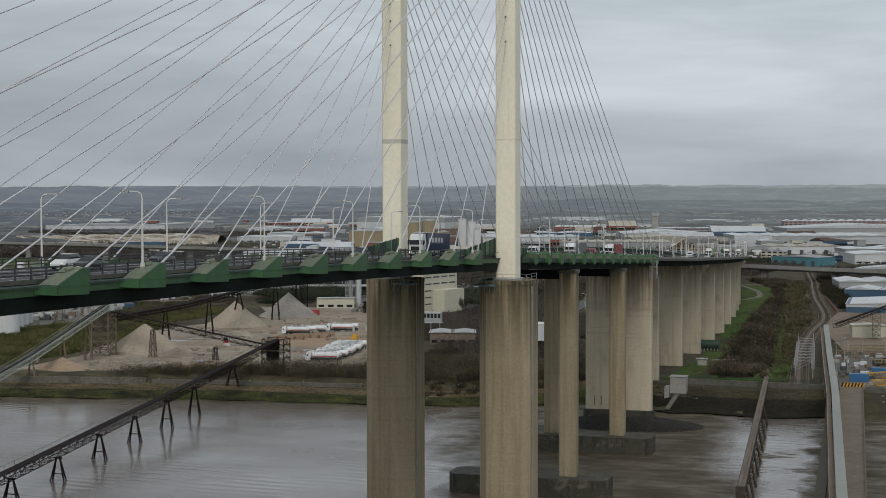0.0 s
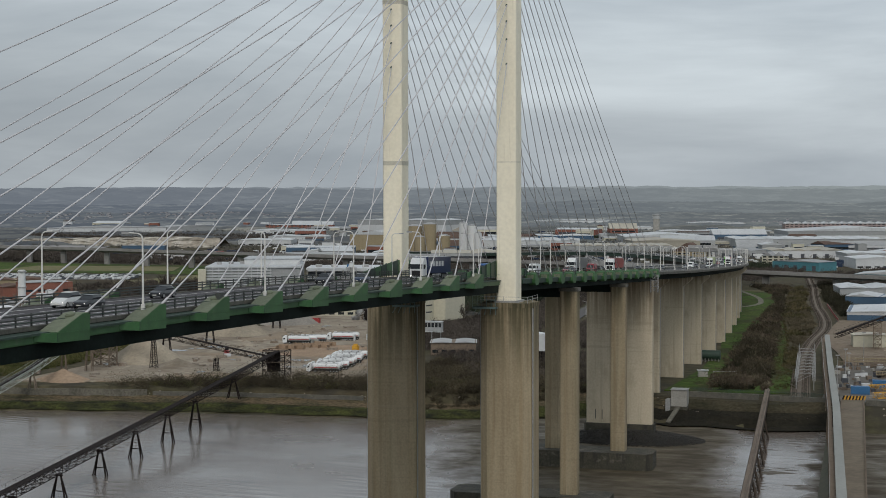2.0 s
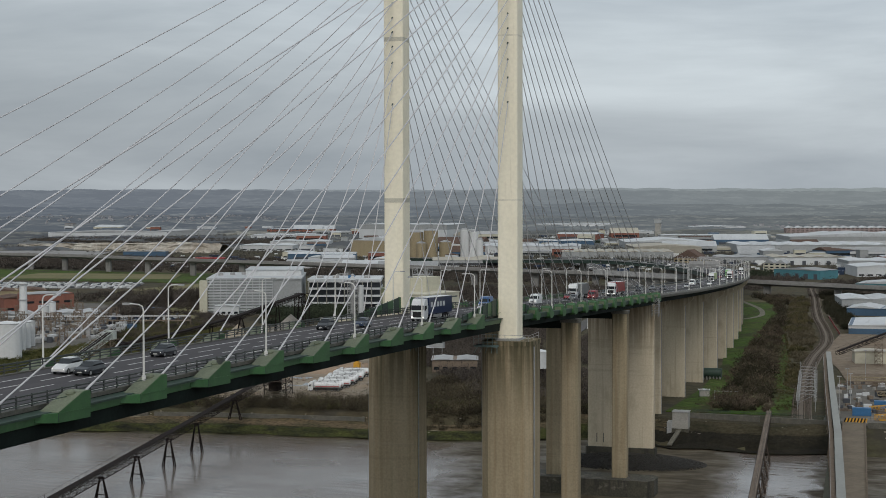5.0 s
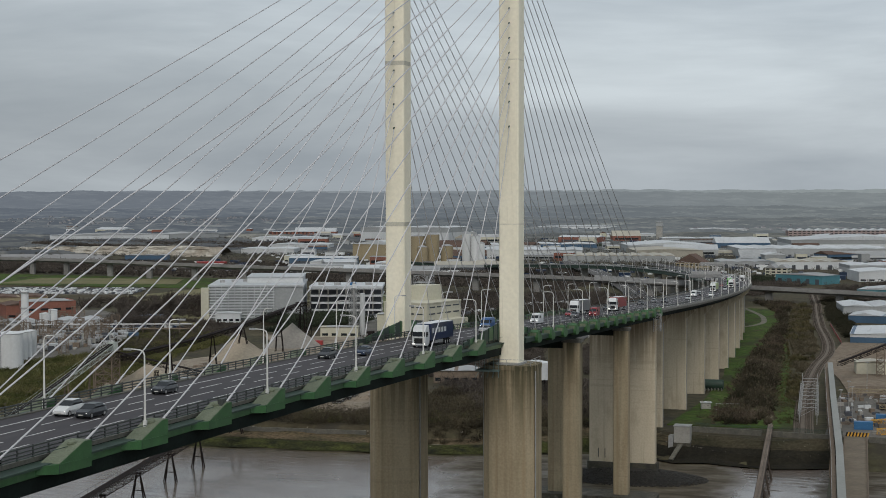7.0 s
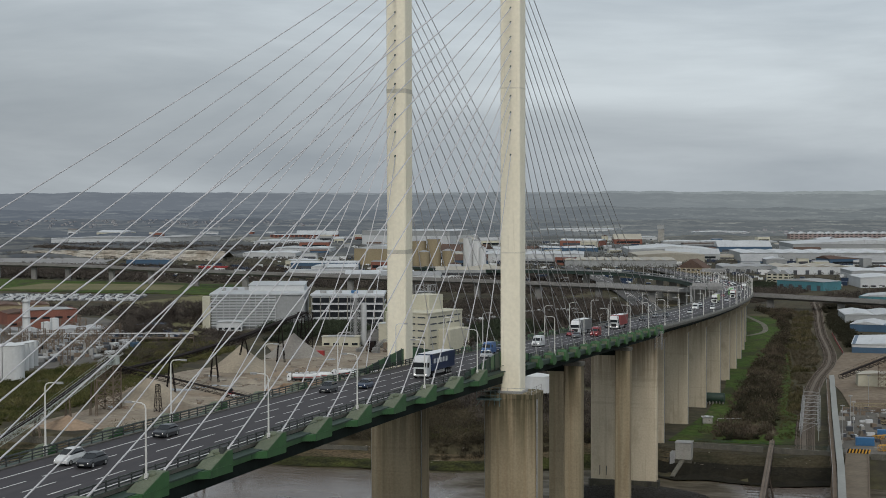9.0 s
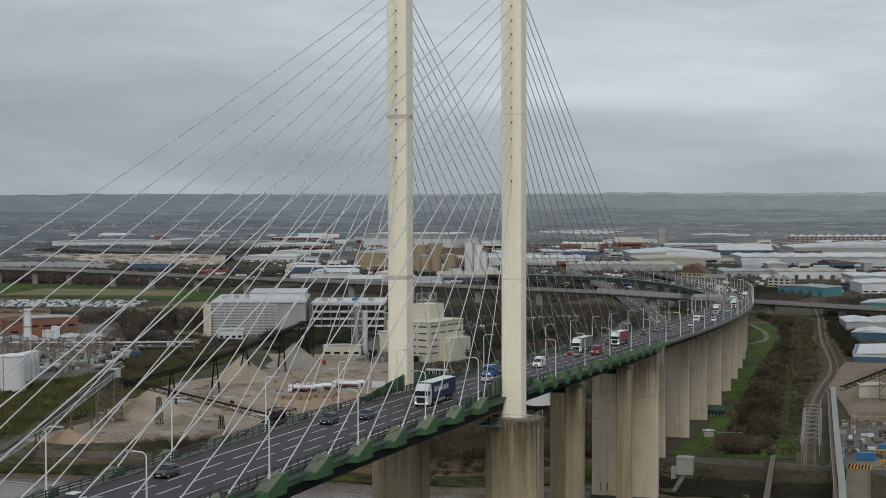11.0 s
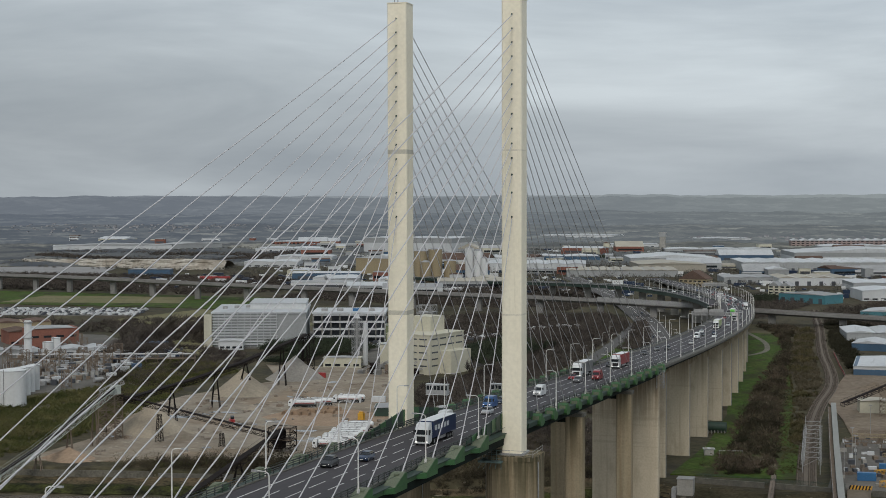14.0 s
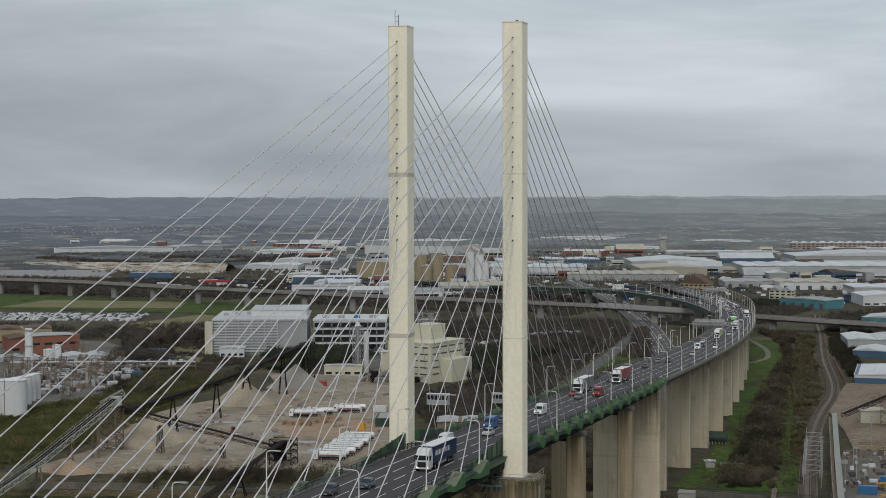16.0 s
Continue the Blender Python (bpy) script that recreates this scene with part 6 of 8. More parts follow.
hall("retail_hall", (-599, 2554), (-445, 2593), 50, 24, "white retail hall with a long fascia", "warehouse", CLAD_WHITE, ROOF_PALE, rise=0.02, doors=9)
hall("big_warehouse", (-275, 1715), (-168, 1745), 110, 17.5, "broad teal-grey warehouse with a pale roof", "warehouse", CLAD_GREY, ROOF_PALE, rise=0.07, doors=8)
hall("big_warehouse", (-238, 1565), (-160, 1590), 90, 16.5, "beige clad warehouse with a low roof", "warehouse", ROOF_BEIGE, ROOF_BEIGE, rise=0.05)
hall("northlight_shed", (-300, 1440), (-176, 1468), 80, 14.5, "wide shed with many small roof bays", "warehouse", CLAD_GREY, ROOF_BEIGE, bays=10, rise=0.14)
hall("northlight_shed", (-420, 1520), (-300, 1545), 100, 17, "wide pale shed behind the railway", "warehouse", CLAD_WHITE, ROOF_PALE, bays=5, rise=0.1)
hall("blue_warehouse", (-428, 1778), (-334, 1803), 60, 16, "blue clad warehouse with a pale roof", "warehouse", CLAD_BLUE, ROOF_PALE, bays=2, rise=0.06)
hall("blue_warehouse", (-560, 1690), (-440, 1722), 80, 16, "long pale warehouse with blue ends", "warehouse", CLAD_WHITE, ROOF_PALE, bays=3, rise=0.06)
hall("roadside_inn", (-150, 1297), (-121, 1291), 20, 14.5, "brown-roofed brick inn beside the road", "building", CLAD_YELLOW, ROOF_BROWN, rise=0.3, windows=6, storeys=2)
hall("distribution_centre", (-116, 1600), (62, 1645), 120, 18.5, "huge grey distribution shed with ribbed pale roof", "warehouse", CLAD_GREY, ROOF_PALE, bays=8, rise=0.09, doors=14)
hall("distribution_centre", (-70, 1790), (120, 1838), 110, 24, "huge white distribution shed with a pale roof", "warehouse", CLAD_WHITE, ROOF_PALE, bays=1, rise=0.05, band=CLAD_GREY)
hall("trade_units", (-110, 1350), (-58, 1363), 60, 13.5, "row of grey trade units", "warehouse", CLAD_GREY, ROOF_GREY, bays=3, rise=0.1, doors=5)
hall("trade_units", (-52, 1330), (20, 1349), 60, 15, "row of beige trade units with ridged roofs", "warehouse", CLAD_WHITE, ROOF_BEIGE, bays=4, rise=0.16, doors=6)
hall("gabled_house", (-50, 1190), (-29, 1186), 16, 15, "cream gabled house with a grey roof", "house", CLAD_CREAM, ROOF_GREY, bays=2, rise=0.35, windows=4, storeys=3)
hall("teal_warehouse", (-32, 1092), (9, 1066), 26, 14.5, "teal clad warehouse with grey roof", "warehouse", CLAD_TEAL, ROOF_GREY, rise=0.06, doors=5)
hall("white_depot", (26, 1240), (105, 1258), 60, 16, "white depot with pale roof and blue doors", "warehouse", CLAD_WHITE, ROOF_PALE, bays=3, rise=0.08, doors=6, band=CLAD_GREY)
hall("white_depot", (38, 1120), (125, 1142), 50, 16, "white depot building with long windows", "warehouse", CLAD_WHITE, ROOF_PALE, bays=2, rise=0.07, windows=12)
hall("teal_warehouse", (43, 921), (92, 914), 40, 12.5, "low teal shed with pale roof", "warehouse", CLAD_TEAL, ROOF_PALE, rise=0.08)
hall("blue_shed", (52, 545), (116, 545), 52, 11.8, "blue and white clad shed with a pale roof", "warehouse", CLAD_BLUE, ROOF_PALE, rise=0.04, band=CLAD_WHITE)
hall("blue_shed", (46, 676), (86, 672), 30, 11.4, "small blue clad shed with a grey gable", "warehouse", CLAD_BLUE, ROOF_PALE, bays=2, rise=0.14)
hall("grey_shed", (41, 727), (96, 735), 45, 13.2, "pale grey shed with low gables", "warehouse", CLAD_GREY, ROOF_PALE, bays=3, rise=0.12)
hall("cream_store", (60, 402), (74, 404), 10, 12.5, "cream rendered store under a conveyor", "building", CLAD_CREAM, ROOF_BEIGE, rise=0.06)
hall("brick_flats", (-115, 2330), (90, 2382), 26, 24, "long pink brick apartment block with pale gables", "building", PINK_BRICK, ROOF_PALE, bays=14, rise=0.2, windows=28, storeys=3)
hall("retail_hall", (-300, 2480), (-200, 2505), 60, 22, "long white retail shed in the distance", "warehouse", CLAD_WHITE, ROOF_PALE, rise=0.03)
hall("retail_hall", (-292, 2110), (-120, 2152), 60, 16, "long low pale shed in the distance", "warehouse", CLAD_GREY, ROOF_PALE, bays=3, rise=0.03)
hall("retail_hall", (-60, 2260), (140, 2310), 70, 17, "wide pale shed with arched bays", "warehouse", CLAD_WHITE, ROOF_PALE, bays=4, rise=0.08)
hall("retail_hall", (-395, 2190), (-318, 2210), 40, 20, "white showroom block in the distance", "warehouse", CLAD_WHITE, ROOF_PALE, rise=0.02, doors=4)
t = thing("clock_tower", "slim pale brick tower above the retail park", "tower")
part("shaft", Shape().box(-308, -299, 2156, 2165, 5, 34), EDGE_CONCRETE, t)
part("belfry", Shape().box(-309, -298, 2155, 2166, 34, 40), CLAD_GREY, t)
part("cap", Shape().box(-309.5, -297.5, 2154.5, 2166.5, 40, 41), GALV, t)
for i, (x, y, r, top, m) in enumerate(((-450, 1360, 8, 38, CLAD_YELLOW), (-434, 1364, 8, 40, CLAD_YELLOW), (-441, 1350, 6, 26, CLAD_YELLOW), (-418, 1368, 7, 27, CLAD_YELLOW), (-397, 1374, 5, 41, TANK_WHITE), (-387, 1376, 5, 38, TANK_WHITE), (-379, 1372, 4, 30, TANK_WHITE))):
    t = thing("grain_silo", "ochre round silo of the works" if m is CLAD_YELLOW else "white round silo of the works", "silo", "silos of the works")
    part("shell", Shape().tube((x, y, 6), (x, y, top), r, n=20), m, t)
    part("roof", Shape().tube((x, y, top), (x, y, top + 2), r * 1.02, r * 0.3, 20), ROOF_GREY, t)

# chalk face of the old quarry, its pale floor and the trees along its rim
cl, face = Shape(), smooth([(-1120, 1600, 5.0), (-1085, 1574, 6.5), (-1000, 1532, 9.0), (-918, 1500, 11.0), (-850, 1484, 12.5), (-785, 1476, 13.5), (-755, 1490, 11)], 9)
rows, n = 9, len(face)
for k in range(rows):
    f = k / (rows - 1)
    for p in face:
        n_ = noise.noise((p.x * 0.06, p.y * 0.06, k * 0.5)) + 0.6 * noise.noise((p.x * 0.2, p.y * 0.2, k * 0.8))
        cl.v.append((p.x + 1.5 * n_, p.y + 7 * f + 3 * n_, 6 + (p.z + 1) * f + (1.6 * n_ if k == rows - 1 else 0)))
for p in face:
    cl.v.append((p.x - 8, p.y + 40, 6 + p.z * 0.9))
for p in face:
    cl.v.append((p.x - 12, p.y + 70, 5))
cl.f += [(k * n + i, k * n + i + 1, (k + 1) * n + i + 1, (k + 1) * n + i) for k in range(rows + 1) for i in range(n - 1)]
solid("chalk_cliff", cl, CHALK, "pale chalk face of an old quarry", "cliff", kind="structure")
flat("quarry_floor", [(-1700, 1720), (-1155, 1605), (-1010, 1535), (-905, 1488), (-872, 1400), (-800, 1306), (-968, 1312), (-1500, 1400)], 7.3, material("pale_quarry_floor", (0.27, 0.265, 0.26), (0.22, 0.215, 0.21), 0.95, scale=0.02, fine=0.2, fine_amount=0.08), "wide pale grey floor of a quarry", "yard")

# small buildings that fill the belt and the far towns
fill = random.Random(5)


def small_building(x, y, w, d, h, yaw, wall, roof, rise, name, label):
    t = thing(name, label, "building", "small buildings of the industrial belt", at=pose(x, y, land(x, y), 0, 0, yaw))
    part("wall", Shape().box(-w / 2, w / 2, -d / 2, d / 2, -1, h), wall, t)
    r = Shape().add([(-w / 2 - 0.3, -d / 2 - 0.3, h), (w / 2 + 0.3, -d / 2 - 0.3, h), (w / 2 + 0.3, d / 2 + 0.3, h), (-w / 2 - 0.3, d / 2 + 0.3, h), (-w / 2 - 0.3, 0, h + d * rise), (w / 2 + 0.3, 0, h + d * rise)],
                    [(0, 1, 5, 4), (2, 3, 4, 5), (0, 4, 3), (1, 2, 5), (0, 3, 2, 1)])
    part("roof", r, roof, t)
    n = max(2, int(w / 6))
    part("opening_band", Shape().box(-w * 0.42, w * 0.42, -d / 2 - 0.08, -d / 2 + 0.05, h * 0.3, h * 0.62), GLASS_DARK if n % 2 else DOOR_DARK, t)


for k in range(230):
    y = fill.uniform(1080, 2250)
    far_x = -0.305 * (y + 275) + 82
    x = far_x + fill.uniform(-0.31, 0.30) * (y + 275)
    if abs(x - deck_x(y)) < 45 or -0.2 < (x + 200) / 1e5 > 0.2 or (y < 1450 and -330 < x < 260) or (x < -600 and y < 1500) or (x - far_x < -0.105 * (y + 275) and y < 2120):
        continue
    big = fill.random() < 0.45
    small_building(x, y, fill.uniform(30, 75) if big else fill.uniform(10, 26), fill.uniform(18, 40) if big else fill.uniform(8, 14), fill.uniform(5, 10), fill.choice((14, 17, 17, 104, 30, -5)),
                   fill.choice((CLAD_WHITE, CLAD_GREY, CLAD_GREY, BRICK, CLAD_CREAM, CLAD_BLUE)), fill.choice((ROOF_PALE, ROOF_PALE, ROOF_GREY, ROOF_GREY, ROOF_BEIGE, ROOF_BROWN)), fill.choice((0.06, 0.1, 0.22)),
                   "warehouse" if big else "workshop", "pale roofed industrial unit beside other units" if big else "small workshop among industrial units")


# Greys of the far houses include the dulling by haze.
FAR_WALL = material("hazed_house_walls", (0.40, 0.40, 0.41), (0.17, 0.165, 0.17), 0.9, scale=0.05, fine=0.3, fine_amount=0.2)
FAR_ROOF = material("hazed_house_roofs", (0.19, 0.19, 0.20), (0.13, 0.13, 0.14), 0.9, scale=0.04, fine=0.3, fine_amount=0.2)


def far_town(name, cx, cy, rx, ry, n, label):
    sh = [Shape(), Shape()]
    for k in range(n):
        x, y = cx + fill.gauss(0, rx), cy + fill.gauss(0, ry)
        g, w, d, h = land(x, y) + 2.5, fill.uniform(3, 8), 6, fill.uniform(1.2, 2.6)
        sh[0].box(x - w / 2, x + w / 2, y - d / 2, y + d / 2, g - 2, g + h)
        sh[1].add([(x - w / 2, y - d / 2, g + h), (x + w / 2, y - d / 2, g + h), (x + w / 2, y + d / 2, g + h), (x - w / 2, y + d / 2, g + h), (x - w / 2, y, g + h + 1.8), (x + w / 2, y, g + h + 1.8)],
                  [(0, 1, 5, 4), (2, 3, 4, 5), (0, 4, 3), (1, 2, 5)])
    t = tagged(new(name, sh[0].mesh(name, FAR_WALL)), label, "houses", kind="stuff")
    part("roof", sh[1], FAR_ROOF, t)


far_town("far_town", -1600, 2680, 190, 130, 110, "rows of pale houses of a distant town")
far_town("far_town", -1330, 2740, 120, 90, 60, "scattered pale houses of a distant town")
far_town("far_town", 30, 2640, 90, 60, 60, "rows of pale houses of a distant town")
far_town("far_town", -250, 2560, 160, 50, 24, "scattered houses behind a retail park")


def hills(name, d0, d1, height, col, col2, haze_glow_west, haze_glow_east, label, rough=2.5, nd=14, nl=160, half=1900):
    """A far belt of wooded hills behind everything; emission stands in for haze that is brighter towards the east."""
    m = material(name + "_haze_glow", col, col2, 1.0, scale=0.004, fine=0.011, fine_amount=0.3, spec=0.0)
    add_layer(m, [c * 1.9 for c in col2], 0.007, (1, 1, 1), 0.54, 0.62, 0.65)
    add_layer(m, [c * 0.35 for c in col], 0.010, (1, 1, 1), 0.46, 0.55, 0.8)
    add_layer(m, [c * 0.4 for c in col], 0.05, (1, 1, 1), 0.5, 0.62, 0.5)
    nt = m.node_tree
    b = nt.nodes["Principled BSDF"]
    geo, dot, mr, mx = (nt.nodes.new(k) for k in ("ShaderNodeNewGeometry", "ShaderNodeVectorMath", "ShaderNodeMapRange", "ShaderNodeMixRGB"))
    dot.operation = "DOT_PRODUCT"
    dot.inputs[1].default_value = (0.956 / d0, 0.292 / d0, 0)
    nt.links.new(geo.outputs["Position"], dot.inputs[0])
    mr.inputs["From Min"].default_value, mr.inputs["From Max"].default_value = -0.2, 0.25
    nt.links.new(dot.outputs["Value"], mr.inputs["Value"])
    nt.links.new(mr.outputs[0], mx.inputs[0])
    mx.inputs[1].default_value, mx.inputs[2].default_value = (*haze_glow_west, 1), (*haze_glow_east, 1)
    # Haze is put into the hill material as emission.
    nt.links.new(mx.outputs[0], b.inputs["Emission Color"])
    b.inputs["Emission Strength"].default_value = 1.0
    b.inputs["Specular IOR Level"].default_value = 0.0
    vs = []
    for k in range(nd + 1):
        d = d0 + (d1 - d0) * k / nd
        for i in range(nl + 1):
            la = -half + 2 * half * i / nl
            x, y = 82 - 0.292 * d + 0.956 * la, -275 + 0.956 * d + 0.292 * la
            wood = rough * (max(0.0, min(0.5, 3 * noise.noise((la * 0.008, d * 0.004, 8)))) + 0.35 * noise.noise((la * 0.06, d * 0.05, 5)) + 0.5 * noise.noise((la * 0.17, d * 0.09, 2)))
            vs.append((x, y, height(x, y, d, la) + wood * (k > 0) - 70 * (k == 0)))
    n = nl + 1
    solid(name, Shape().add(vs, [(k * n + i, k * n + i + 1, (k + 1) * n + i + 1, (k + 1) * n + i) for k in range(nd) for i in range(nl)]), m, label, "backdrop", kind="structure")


def skyline(x, y, d, la):
    return 94 + 35 * ((d - 4950) / 650) + 4 * noise.noise((la * 0.0016, 3.1, 0.4)) + 1.5 * noise.noise((la * 0.009, 1.2, 0.4))


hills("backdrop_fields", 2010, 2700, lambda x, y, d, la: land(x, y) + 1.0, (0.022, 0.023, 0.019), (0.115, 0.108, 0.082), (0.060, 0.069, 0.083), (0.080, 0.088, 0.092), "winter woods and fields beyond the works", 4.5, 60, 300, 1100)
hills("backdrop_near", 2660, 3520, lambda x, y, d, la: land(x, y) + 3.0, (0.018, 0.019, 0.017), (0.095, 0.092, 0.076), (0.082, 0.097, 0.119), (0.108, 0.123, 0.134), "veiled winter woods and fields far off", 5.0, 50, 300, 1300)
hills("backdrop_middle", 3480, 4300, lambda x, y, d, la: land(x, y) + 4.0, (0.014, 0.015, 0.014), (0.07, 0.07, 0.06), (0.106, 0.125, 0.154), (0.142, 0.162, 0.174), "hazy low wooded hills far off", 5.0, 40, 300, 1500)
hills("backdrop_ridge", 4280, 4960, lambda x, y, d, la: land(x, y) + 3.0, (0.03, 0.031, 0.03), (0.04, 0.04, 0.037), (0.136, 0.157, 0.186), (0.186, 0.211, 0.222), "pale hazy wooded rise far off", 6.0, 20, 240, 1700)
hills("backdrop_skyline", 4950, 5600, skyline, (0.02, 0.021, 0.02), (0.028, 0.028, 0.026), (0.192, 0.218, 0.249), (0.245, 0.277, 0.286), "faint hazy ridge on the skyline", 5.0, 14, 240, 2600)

# ---- scrub, thickets and woods ----
BELT = [(19, 240), (38, 244), (36, 262), (30, 354), (23, 473), (13, 618), (6, 720), (2, 830), (-24, 830), (-9, 775), (1, 720), (8, 668), (8, 589), (10, 468), (16, 349)]
RUSSET = foliage("russet_bramble", (0.066, 0.05, 0.038), (0.115, 0.09, 0.066))
DARK_SCRUB = foliage("dark_ivy_scrub", (0.026, 0.027, 0.016), (0.045, 0.04, 0.027))
PALE_TWIG = foliage("pale_willow_twigs", (0.115, 0.098, 0.07), (0.17, 0.15, 0.11))
thicket("thicket", [BELT], 4.2, 3.4, 110, SCRUB, "bare brown thicket beside the freight line", gap=0.33, grain=0.6)
thicket("thicket", [BELT], 4.6, 4.2, 110, RUSSET, "russet bramble and leafless shrubs beside the viaduct", gap=0.5, seed=3, grain=0.6)
thicket("thicket", [BELT], 4.8, 4.6, 110, DARK_SCRUB, "dark ivy-clad shrubs beside the viaduct", gap=0.5, seed=6, grain=0.6)
thicket("willow_scrub", [BELT], 6.0, 3.9, 80, PALE_TWIG, "pale bare willow shrubs in a brown thicket", gap=0.57, seed=9, grain=0.6)
thicket("verge_scrub", [[(12, 240), (22, 240), (18, 349), (12, 468), (10, 589), (9, 668), (2, 720), (-8, 775), (-12, 765), (-1, 715), (4, 668), (5, 589), (7, 468), (12, 349)]], 3.4, 1.5, 50, RUSSET, "low russet bramble along the edge of a grass strip", gap=0.48, grain=0.4)
thicket("ditch_growth", [[(40, 246), (46, 250), (43, 300), (38, 318), (32, 413), (24, 502), (18, 568), (12, 640), (8, 640), (13, 568), (21, 502), (28, 413), (33, 318)]], 1.7, 0.9, 30, SCRUB_GREEN, "olive sedge and bramble along a ditch", gap=0.36, grain=0.35)
thicket("rough_scrub", [[(42, 300), (40, 330), (38, 400), (38, 508), (30, 598), (22, 681), (17, 800), (4, 815), (10, 690), (19, 568), (26, 502), (33, 413), (38, 318)]], 2.4, 1.3, 60, foliage("tan_rough_grass", (0.085, 0.073, 0.048), (0.12, 0.102, 0.068)), "tan rough grass and bramble beside the rails", gap=0.3)
thicket("hedge", [[(42, 300), (40, 330), (38, 400), (38, 508), (30, 598), (22, 681), (17, 800), (4, 815), (10, 690), (19, 568), (26, 502), (33, 413), (38, 318)]], 4.4, 2.5, 90, SCRUB_GREEN, "olive scrub beside the freight line", gap=0.55)
thicket("hedge", [[(34, 690), (50, 570), (52, 600), (46, 740), (36, 800), (26, 800)], [(24, 815), (60, 800), (48, 860), (20, 880)]], 3.4, 3.6, 100, DARK_SCRUB, "dark scrub between the rails and a blue shed", gap=0.2)
fence = thing("mesh_barrier", "orange-red plastic mesh barrier beside the rails", "fence")
part("mesh", Shape().beam((36.8, 650, 7.9), (43, 585, 7.9), 0.1, 1.3).beam((43, 585, 7.9), (48.2, 535, 7.9), 0.1, 1.3), RED_PAINT, fence)
for i in range(24):
    part("post", Shape().box(-0.06, 0.06, -0.06, 0.06, -0.2, 1.5), GALV, fence, at=pose(36.8 + 0.495 * i, 650 - 5.0 * i, 7.2))
thicket("thicket", [[(-20, 236), (-60, 240), (-90, 300), (-135, 380), (-150, 440), (-128, 560), (-165, 700), (-205, 860), (-150, 905), (-125, 860), (-112, 800), (-107, 700), (-102, 600), (-98, 520), (-90, 450), (-70, 370), (-30, 330)],
                    [(-54, 372), (-74, 470), (-80, 560), (-60, 600), (-46, 540), (-34, 480), (-24, 400), (-20, 330)], [(-88, 640), (-70, 640), (-91, 760), (-108, 850), (-113, 830), (-100, 740)]], 3.4, 4.3, 60, TWIG, "dense grey leafless thicket beside the bridge", gap=0.04, grain=0.6)
thicket("bank_scrub", [[(-182, 194), (-145, 202), (-90, 206), (-58, 210), (-18, 226), (-30, 250), (-100, 236), (-110, 228), (-150, 222), (-170, 212)]], 3.4, 6.0, 150, SCRUB, "brown bramble scrub on the river bank", gap=0.12, grain=0.36, width=0.26)
thicket("bank_scrub", [[(-182, 196), (-145, 204), (-90, 208), (-58, 212), (-18, 228), (-30, 246), (-100, 234), (-150, 220)]], 4.0, 3.6, 90, SLOPE_GREEN, "olive bramble and ivy on the river bank", gap=0.45, grain=0.36, width=0.26, seed=4)
thicket("bank_scrub", [[(-70, 196), (-20, 222), (2, 236), (-10, 300), (-60, 310), (-96, 300), (-92, 236)]], 2.4, 2.5, 50, SCRUB, "brown scrub under the bridge", gap=0.25)
thicket("green_slope", [[(-340, 250), (-246, 196), (-232, 202), (-230, 262), (-236, 300), (-256, 392), (-300, 402), (-312, 330)], [(-300, 405), (-258, 400), (-262, 470), (-310, 520), (-340, 500)]], 2.4, 2.0, 34, SLOPE_GREEN, "olive bramble slope beside the factory", gap=0.2)
thicket("thicket", [[(-335, 440), (-285, 410), (-272, 500), (-300, 560), (-372, 600), (-395, 560)], [(-420, 640), (-350, 600), (-340, 700), (-430, 740)]], 3.0, 2.6, 40, TWIG, "grey bare scrub around the factory", gap=0.4)
thicket("evergreen_belt", [[(-292, 560), (-238, 548), (-226, 590), (-262, 625), (-300, 610)], [(-260, 500), (-246, 500), (-244, 545), (-262, 548)]], 3.0, 4.2, 90, EVERGREEN, "dark evergreen trees behind the grit heap", gap=0.05, low=2.0)
thicket("evergreen_belt", [[(-170, 540), (-140, 520), (-128, 640), (-175, 660)], [(-60, 1070), (-36, 1060), (-34, 1130), (-60, 1130)], [(-420, 1850), (-340, 1870), (-340, 1890), (-425, 1870)]], 4.5, 4.5, 60, EVERGREEN, "dark evergreen belt", gap=0.2, low=2.0)
thicket("scrubland", [[(-480, 1010), (-190, 930), (-160, 1060), (-260, 1280), (-480, 1180)], [(-100, 960), (-30, 900), (0, 1060), (-60, 1180), (-110, 1150)], [(20, 850), (140, 800), (200, 1050), (60, 1100), (10, 1000)]], 5.0, 4.2, 22, TWIG, "dark leafless scrubland by the railway viaduct", gap=0.3)
thicket("scrubland", [[(-1150, 1060), (-720, 1060), (-540, 1030), (-480, 1200), (-620, 1340), (-1200, 1330)], [(-950, 560), (-520, 660), (-500, 740), (-900, 760)], [(-480, 640), (-360, 700), (-420, 800), (-500, 740)]], 6.5, 3.8, 19, TWIG, "patches of leafless scrub and hedge", gap=0.28)
thicket("belt_trees", [[(-1100, 1500), (200, 1150), (300, 2300), (-1300, 2000)]], 12, 5.0, 20, FAR_WOOD, "leafless trees among the industrial units", gap=0.44, grain=1.2)
thicket("rim_trees", [[(-1100, 1598), (-1000, 1546), (-918, 1514), (-800, 1492), (-790, 1520), (-920, 1548), (-1000, 1585), (-1100, 1640)]], 5.5, 4.0, 24, TWIG, "dark scrub along the rim of a chalk face", gap=0.08, low=9.0)
thicket("quarry_trees", [[(-1180, 1790), (-880, 1800), (-860, 1850), (-1180, 1850)], [(-860, 1600), (-800, 1600), (-800, 1950), (-850, 1950)]], 7, 6.0, 30, TWIG, "dark tree belt above the chalk face", gap=0.1)

